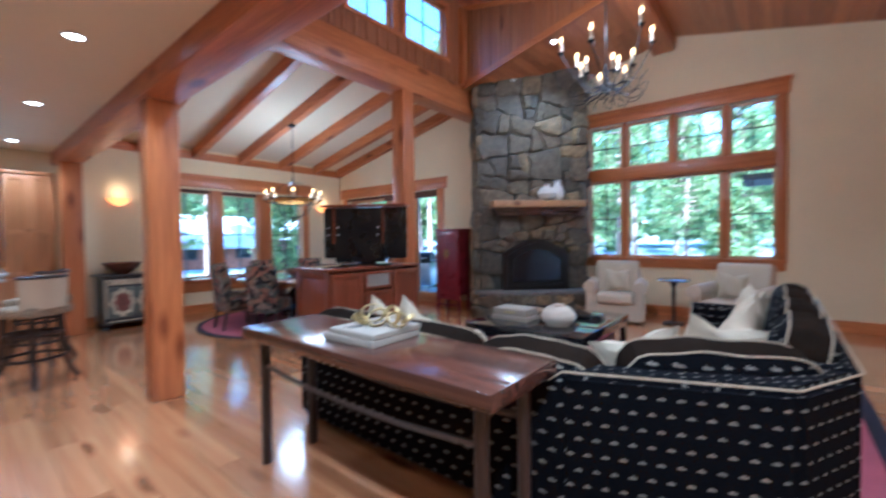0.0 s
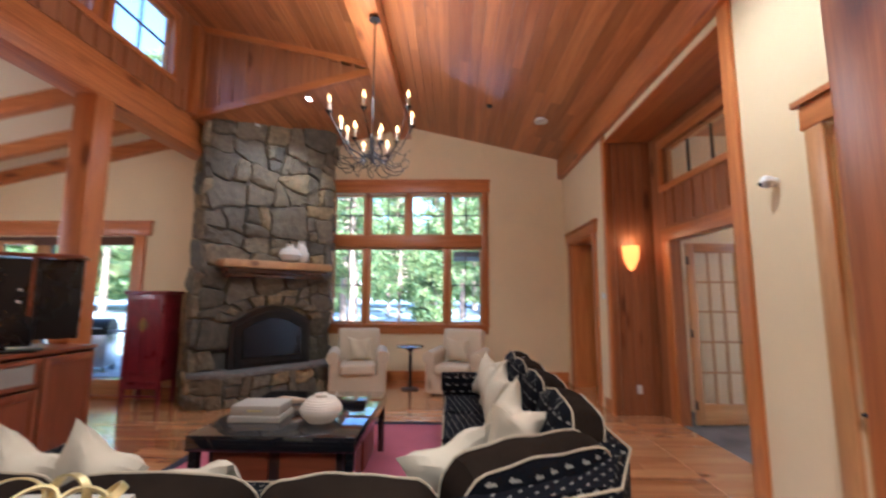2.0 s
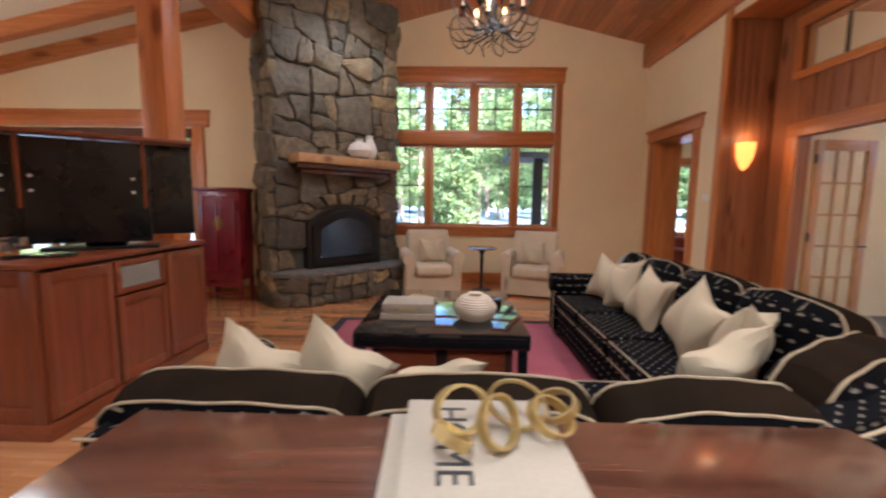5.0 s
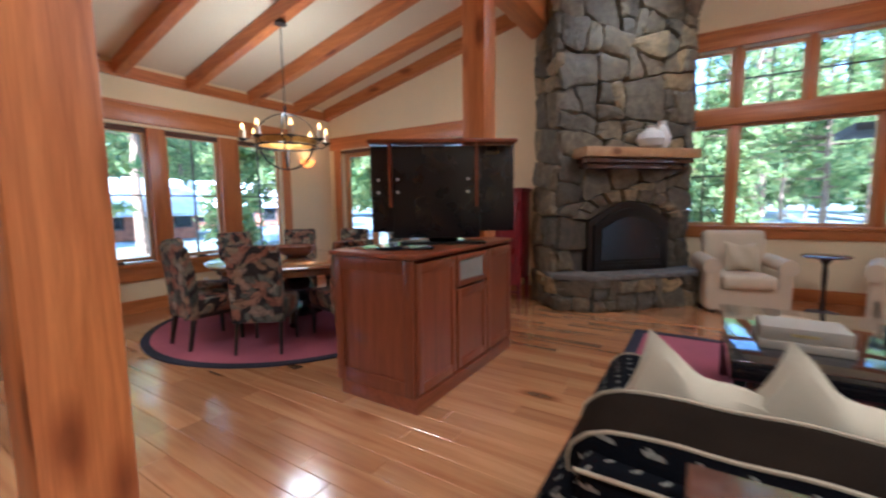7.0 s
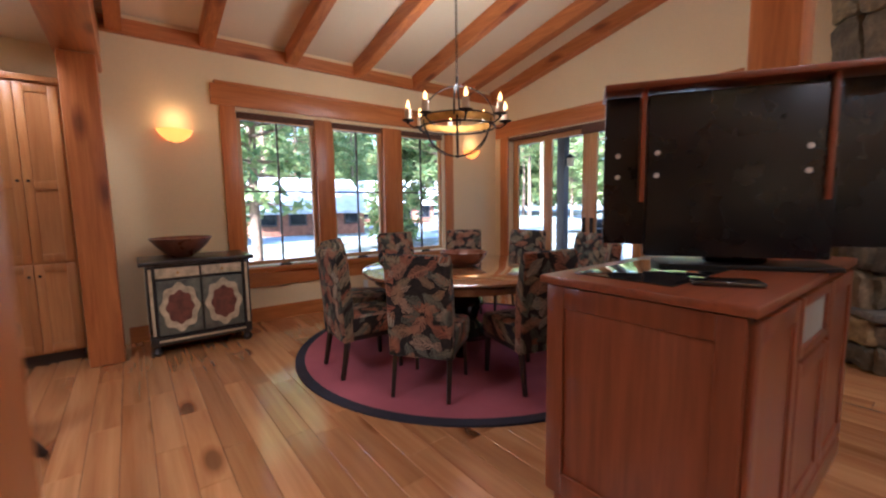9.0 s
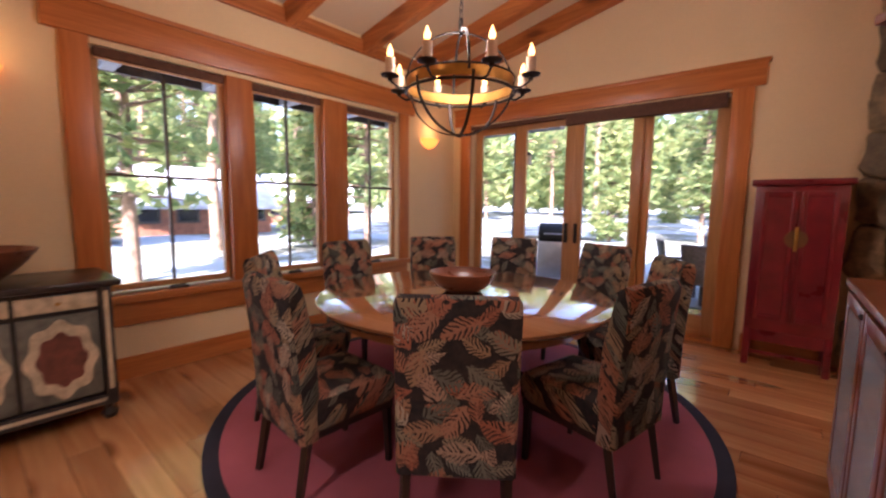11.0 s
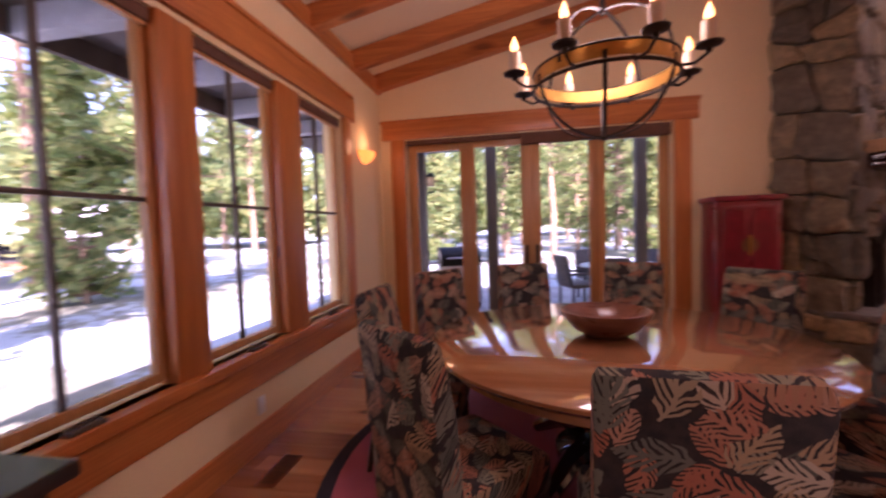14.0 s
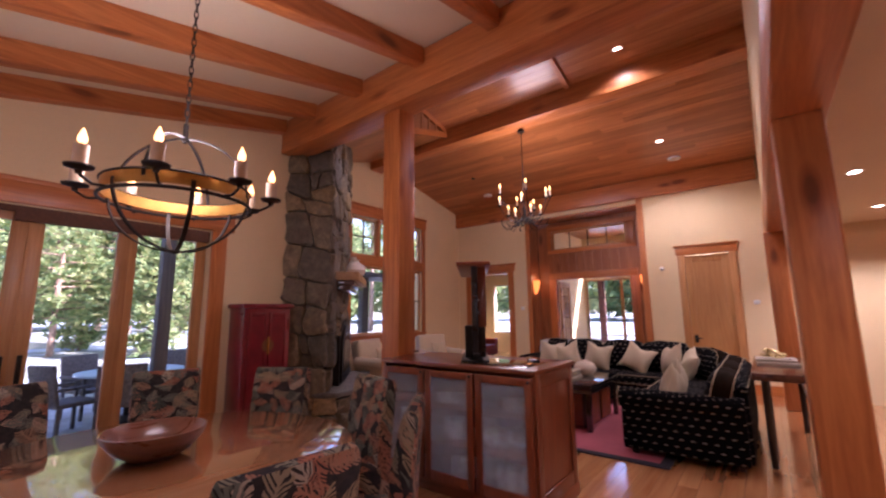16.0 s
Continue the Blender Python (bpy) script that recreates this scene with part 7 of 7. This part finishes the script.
def pine(seed, height, bare):
    """A pine: tapered trunk, whorls of limbs and a crown of many small needle tufts."""
    rnd = random.Random(seed)
    t = thing("pine_tree", (0, 0, 0), 0, "tall pine with an open uneven crown", "tree", "pines round the house")
    pts = [(rnd.uniform(-0.05, 0.05) * k, rnd.uniform(-0.05, 0.05) * k, height * k / 6 - (0.4 if k == 0 else 0)) for k in range(7)]
    rad = [height * 0.0115 * (1.05 - 0.95 * k / 6) for k in range(7)]
    part("trunk", tube(pts, rad, 10), M_BARK, t)
    limbs, crown = bmesh.new(), []
    faces, verts = [], []
    z = height * bare
    while z < height * 0.98:
        f = (z - height * bare) / (height * (1 - bare))
        reach = height * 0.17 * (1 - f) ** 0.7 * min(1, 0.55 + 2.2 * f) + 0.25
        for _ in range(rnd.randint(3, 5)):
            a = rnd.uniform(0, 2 * math.pi)
            r = reach * rnd.uniform(0.6, 1.15)
            droop = rnd.uniform(-0.12, 0.2)
            tip_ = Vector((math.cos(a) * r, math.sin(a) * r, z + droop * r))
            add_tube(limbs, [(0, 0, z), (tip_.x * 0.5, tip_.y * 0.5, z + droop * r * 0.3), tip_], [0.03 + 0.02 * (1 - f), 0.02, 0.008], 4)
            for k in range(int(6 + 8 * r)):
                s = rnd.uniform(0.3, 1.05)
                c = Vector((tip_.x * s, tip_.y * s, z + droop * r * s)) + Vector((rnd.gauss(0, 0.13), rnd.gauss(0, 0.13), rnd.gauss(0.05, 0.1))) * (0.7 + 0.4 * r)
                for q in range(3):
                    d1 = Vector((rnd.gauss(0, 1), rnd.gauss(0, 1), rnd.gauss(0.3, 0.6))).normalized() * rnd.uniform(0.18, 0.38)
                    d2 = Vector((rnd.gauss(0, 1), rnd.gauss(0, 1), rnd.gauss(0, 0.6))).normalized() * rnd.uniform(0.07, 0.13)
                    i0 = len(verts)
                    verts += [c - d2, c + d2, c + d1]
                    faces.append((i0, i0 + 1, i0 + 2))
        z += height * rnd.uniform(0.022, 0.04)
    part("limbs", limbs, M_BARK, t)
    me = bpy.data.meshes.new("crown")
    me.from_pydata([tuple(v) for v in verts], [], faces)
    me.materials.append(M_NEEDLE)
    ob = new("crown", me)
    ob.parent = t
    return t


protos = [pine(1, 11.0, 0.16), pine(2, 15.0, 0.3), pine(3, 7.0, 0.05), pine(5, 18.0, 0.38)]
rnd = random.Random(21)
spots = [(-13.2, 4.4, 0, 0.95), (-17.6, 7.6, 1, 1.25), (-20.5, 3.2, 0, 1.2), (-16.5, 10.4, 2, 1.2), (-14.6, 11.2, 0, 1.0), (-20, 0.5, 1, 1.1), (-21, 12.5, 3, 1.1), (-22.5, 5.0, 2, 1.2)]
for k in range(48):
    while True:
        x, y = rnd.uniform(-46, 34), rnd.uniform(-8, 58)
        if y > 26 and x > -44 or x < -27 and y > -8:
            break
    spots.append((x, y, rnd.choice((0, 1, 1, 2, 3, 3)), rnd.uniform(0.85, 1.35)))
for x, y, k, s in ((-9.6, 20.5, 2, 0.8), (-6.5, 23.0, 0, 0.9), (-4.4, 21.5, 1, 0.9), (-2.6, 26.5, 0, 1.0), (-0.2, 22.0, 2, 0.9), (2.6, 22.0, 0, 1.0), (4.4, 17.8, 2, 1.0), (-12.0, 17.0, 1, 0.9), (5.6, 24, 3, 0.9), (19.0, 14.0, 0, 1.0), (21.5, 6.0, 1, 1.0), (20.0, 1.0, 3, 1.0)):
    spots.append((x, y, k, s))
used = set()
for x, y, k, s in spots:
    m = pose(x, y, GZ - 0.1, 0, 0, rnd.uniform(0, 360))
    if k not in used:
        used.add(k)
        protos[k].matrix_basis = m
    else:
        c = copy_thing(protos[k], m)
        c.scale = (s, s, s * rnd.uniform(0.9, 1.1))

# patio: roof, posts, grill, table
M_STAIN = wood("dark_stain", (0.09, 0.075, 0.07), (0.17, 0.14, 0.13), "z", 0.7, knots=False)
structure("patio_roof", boxes((-9.2, N + 0.45, 2.72, -6.9, 9.3, 2.85), bevel=0), M_STAIN, "dark stained patio roof boards")
for px, py in ((-7.55, 8.9), (-6.35, 8.6), (-4.05, 9.1)):
    timber("patio_post", boxes((px - 0.085, py - 0.085, -0.06, px + 0.085, py + 0.085, 2.72), bevel=0.01), M_STAIN, "dark stained patio post", "post", "patio posts")
structure("porch_roof", boxes((0.75, L + 1.9, 2.5, 3.3, L + 3.2, 2.62), bevel=0), M_STAIN, "dark stained porch eave beyond the living room window")
timber("porch_post", boxes((1.4, 10.9, GZ, 1.62, 11.1, 2.5), bevel=0.01), M_STAIN, "dark stained porch post", "post")
structure("porch_roof_entry", boxes((7.7, 2.4, 2.7, 9.8, 7.4, 2.84), bevel=0), M_STAIN, "dark stained porch roof outside the entry hall")
for py in (3.0, 4.25, 5.5, 6.75):
    timber("porch_post", boxes((9.4, py - 0.1, GZ, 9.6, py + 0.1, 2.7), bevel=0.01), plain("red_stain", (0.2, 0.07, 0.05), 0.7) if "red_stain" not in bpy.data.materials else bpy.data.materials["red_stain"], "red stained porch post outside the entry hall", "post", "entry porch posts")
structure("eave_west", boxes((W - 1.25, 1.5, 2.76, W - 0.2, N + 0.4, 2.82), (W - 1.3, 1.5, 2.6, W - 1.25, N + 0.4, 2.82), bevel=0), M_STAIN, "dark stained eave boards above the windows")
for ry in (2.4, 3.3, 4.2, 5.1, 6.0, 6.9):
    timber("rafter_tail", boxes((W - 1.25, ry - 0.06, 2.6, W - 0.2, ry + 0.06, 2.76), bevel=0.004), plain("grey_paint", (0.34, 0.36, 0.4), 0.7) if "grey_paint" not in bpy.data.materials else bpy.data.materials["grey_paint"], "grey painted rafter tail under the eave", "rafter", "rafter tails")

gr = thing("gas_grill", (-7.05, 9.6, -0.06), 20, "covered steel gas grill on the patio", "grill")
M_STEEL = plain("grill_steel", (0.45, 0.46, 0.48), 0.35, 0.8)
part("cart", boxes((-0.36, -0.26, 0.1, 0.36, 0.26, 0.78)), M_STEEL, gr)
part("side_shelf", boxes((-0.66, -0.24, 0.82, -0.36, 0.24, 0.86)), M_STEEL, gr)
part("side_shelf", boxes((0.36, -0.24, 0.82, 0.66, 0.24, 0.86)), M_STEEL, gr)
bm = bmesh.new()
add_tube(bm, [(-0.36, 0, 0.84), (0.36, 0, 0.84)], 0.27, 24)
part("hood", bm, M_BLACK, gr, "dark rounded hood")
part("hood_handle", tube([(-0.25, -0.3, 0.92), (0.25, -0.3, 0.92)], 0.014), M_STEEL, gr)
for sx in (-1, 1):
    part("wheel", tube([(sx * 0.3, 0.2, 0.07), (sx * 0.36, 0.2, 0.07)], 0.07, 16), M_BLACK, gr)
    part("foot", boxes((sx * 0.32 - 0.02, -0.24, 0, sx * 0.32 + 0.02, -0.2, 0.12)), M_BLACK, gr)
ot = thing("patio_table", (-4.2, 9.7, -0.06), 0, "round patio table with a pale blue top", "table")
part("tabletop", lathe([(0.6, 0.7), (0.68, 0.705), (0.68, 0.73), (0.6, 0.735)], 48), plain("blue_top", (0.36, 0.5, 0.56), 0.3), ot)
part("column", lathe([(0.3, 0), (0.28, 0.03), (0.06, 0.08), (0.06, 0.7)], 20), M_BLACK, ot)


def patio_chair():
    c = thing("patio_chair", (0, 0, 0), 0, "dark woven patio chair beside the outdoor table", "chair", "patio chairs")
    mt = M_WICKER
    part("seat", boxes((-0.26, -0.26, 0.38, 0.26, 0.26, 0.44), bevel=0.02), mt, c)
    b = part("backrest", boxes((-0.26, -0.025, 0, 0.26, 0.025, 0.52), bevel=0.02), mt, c)
    b.matrix_basis = pose(0, 0.25, 0.42, -10, 0, 0)
    for sx in (-1, 1):
        part("arm", boxes((sx * 0.27 - 0.025, -0.24, 0.6, sx * 0.27 + 0.025, 0.28, 0.64), bevel=0.01), mt, c)
        for y in (-0.23, 0.23):
            part("leg", boxes((sx * 0.24 - 0.02, y - 0.02, 0, sx * 0.24 + 0.02, y + 0.02, 0.4 if y > 0 else 0.62), bevel=0.004), mt, c)
    return c


M_WICKER = plain("dark_wicker", (0.14, 0.12, 0.11), 0.8, var=0.4, scale=40, bumps=0.6)
pc = patio_chair()
pc.matrix_basis = pose(-4.95, 9.45, -0.06, 0, 0, 110)
for x, y, r in ((-4.5, 8.85, 160), (-3.55, 9.2, -120), (-4.5, 10.5, 20), (-3.6, 10.3, -40)):
    copy_thing(pc, pose(x, y, -0.06, 0, 0, r))
ln = thing("patio_lantern", (-7.38, 8.9, 2.2), 0, "small dark lantern on the patio post", "lantern")
part("cap", lathe([(0.02, 0.12), (0.09, 0.06), (0.09, 0.05)], 12), M_BLACK, ln)
part("body", lathe([(0.06, -0.1), (0.07, 0.05)], 8), M_WAX, ln)
part("bracket", tube([(0, 0, 0.12), (-0.06, 0, 0.14), (-0.07, 0, 0.05)], 0.008), M_BLACK, ln)


# red cabins across the snow
def cabin(at, turn, w, d, h, label):
    c = thing("cabin", at, turn, label, "house")
    red = M_CABIN
    part("wall", boxes((-w / 2, -d / 2, -0.3, w / 2, d / 2, h), bevel=0), red, c)
    for s in (-1, 1):
        bm = bmesh.new()
        p = [(-w / 2 - 0.4, s * (d / 2 + 0.5), h - 0.2), (w / 2 + 0.4, s * (d / 2 + 0.5), h - 0.2), (w / 2 + 0.4, 0, h + d * 0.36), (-w / 2 - 0.4, 0, h + d * 0.36)]
        lo = [bm.verts.new(q) for q in p]
        hi = [bm.verts.new((q[0], q[1], q[2] + 0.15)) for q in p]
        bm.faces.new(lo)
        bm.faces.new(hi)
        for k in range(4):
            bm.faces.new((lo[k], lo[(k + 1) % 4], hi[(k + 1) % 4], hi[k]))
        part("roof", bm, M_SNOWROOF, c, "pale snowy roof")
    for sx in (-1, 1):
        bm = bmesh.new()
        a = [bm.verts.new((sx * w / 2, y, z)) for y, z in ((-d / 2, h), (d / 2, h), (0, h + d * 0.35))]
        b = [bm.verts.new((sx * (w / 2 - 0.1), y, z)) for y, z in ((-d / 2, h), (d / 2, h), (0, h + d * 0.35))]
        bm.faces.new(a)
        bm.faces.new(b)
        for k in range(3):
            bm.faces.new((a[k], a[(k + 1) % 3], b[(k + 1) % 3], b[k]))
        part("gable", bm, red, c)
        for y in (-d / 4, d / 4):
            wd = part("window", boxes((sx * w / 2 - 0.05, y - 0.5, 0.9, sx * w / 2 + 0.06, y + 0.5, 2.0)), M_STAIN, c, "dark framed window")
            part("pane", boxes((sx * w / 2 - 0.06, y - 0.4, 1.0, sx * w / 2 + 0.07, y + 0.4, 1.9)), M_FIREGLASS, wd)
    for k in range(4):
        x = -w / 2 + w * (k + 0.5) / 4
        wd = part("window", boxes((x - 0.5, -d / 2 - 0.06, 0.9, x + 0.5, -d / 2 + 0.05, 2.0)), M_STAIN, c, "dark framed window")
        part("pane", boxes((x - 0.4, -d / 2 - 0.07, 1.0, x + 0.4, -d / 2 + 0.05, 1.9)), M_FIREGLASS, wd)
    return c


M_CABIN = plain("cabin_red_boards", (0.36, 0.15, 0.09), 0.8, var=0.25, scale=4)
M_SNOWROOF = plain("snowy_roof", (0.6, 0.62, 0.66), 0.8, var=0.2, scale=2)
cabin((-28.0, 10.2, GZ - 0.35), 90, 6.5, 5, 1.75, "red board cabin with a pale roof among pines")
cabin((-33.0, 20.5, GZ - 0.3), 55, 6, 5, 2.1, "red board cabin with a pale gable among pines")

# far woods and sky line
far_verts, far_faces = [], []
rnd = random.Random(77)
for k in range(900):
    a = rnd.uniform(math.radians(-70), math.radians(210))
    r = rnd.uniform(62, 95)
    x, y, h, w = r * math.cos(a), r * math.sin(a), rnd.uniform(9, 18), rnd.uniform(1.8, 3.4)
    for q in range(170):
        f = rnd.random() ** 0.8
        rr, a2 = w * (1.05 - f) * rnd.uniform(0.3, 1.0), rnd.uniform(0, 2 * math.pi)
        c = Vector((x + rr * math.cos(a2), y + rr * math.sin(a2), h * (0.1 + 0.9 * f)))
        far_faces.append(tuple(range(len(far_verts), len(far_verts) + 3)))
        for _ in range(3):
            far_verts.append(tuple(c + Vector((rnd.gauss(0, 0.6), rnd.gauss(0, 0.6), rnd.gauss(0, 0.5)))))
me = bpy.data.meshes.new("far_woods")
me.from_pydata(far_verts, [], far_faces)
me.materials.append(M_NEEDLE)
tagged(new("far_woods", me), "distant pine woods", "trees", kind="stuff")


# ---------------- floor planks ----------------
fl = bpy.data.objects["floor"]
rnd = random.Random(9)
LENS = [0.9, 1.2, 1.5, 1.9, 2.3]
WID = 0.155
shared = {}


def plank_mesh(length, narrow=False):
    key = (round(length, 3))
    if key not in shared:
        bm = bmesh.new()
        add_box(bm, 0.0008, 0.0008, -0.014, length - 0.0008, WID - 0.0008, 0.0)
        top = [e for e in bm.edges if all(v.co.z > -0.001 for v in e.verts)]
        bmesh.ops.bevel(bm, geom=top, offset=0.0018, segments=1, affect="EDGES")
        shared[key] = mesh_of("plank", bm, M_FLOOR, smooth=False)
    return shared[key]


rows = []
y = S
while y < L - 0.02:
    x = W - rnd.uniform(0, 1.2)
    while x < E:
        ln_ = rnd.choice(LENS)
        a, b = max(x, W), min(x + ln_, E)
        if b - a > 0.05:
            rows.append((a, y, b - a))
        x += ln_
    y += WID
near = [r for r in rows if 1.9 < r[1] < 8.5 and -7.7 < r[0] < 2.2 and abs(r[2] - round(r[2], 1)) < 1e-6 and r[2] in LENS]
near.sort(key=lambda r: abs(r[1] - 3.6))
chosen = set(near[:300])
verts, faces = [], []
for r in rows:
    if r in chosen:
        ob = new("plank", plank_mesh(r[2]))
        ob.matrix_basis = Matrix.Translation((r[0], r[1], 0))
        ob.parent = fl
    else:
        i0 = len(verts)
        a, y, ln_ = r
        e, yb = a + ln_ - 0.0008, min(y + WID, L) - 0.0008
        a, y = a + 0.0008, y + 0.0008
        k = 0.0018
        verts += [(a, y, -0.014), (e, y, -0.014), (e, yb, -0.014), (a, yb, -0.014), (a, y, -k), (e, y, -k), (e, yb, -k), (a, yb, -k), (a + k, y + k, 0), (e - k, y + k, 0), (e - k, yb - k, 0), (a + k, yb - k, 0)]
        for f in ((0, 1, 5, 4), (1, 2, 6, 5), (2, 3, 7, 6), (3, 0, 4, 7), (4, 5, 9, 8), (5, 6, 10, 9), (6, 7, 11, 10), (7, 4, 8, 11), (8, 9, 10, 11)):
            faces.append(tuple(i0 + q for q in f))
me = bpy.data.meshes.new("plank_field")
me.from_pydata(verts, [], faces)
me.materials.append(M_FLOOR)
pf = new("plank_field", me)
pf.parent = fl
tagged(pf, "further hardwood planks of the floor", kind="stuff")
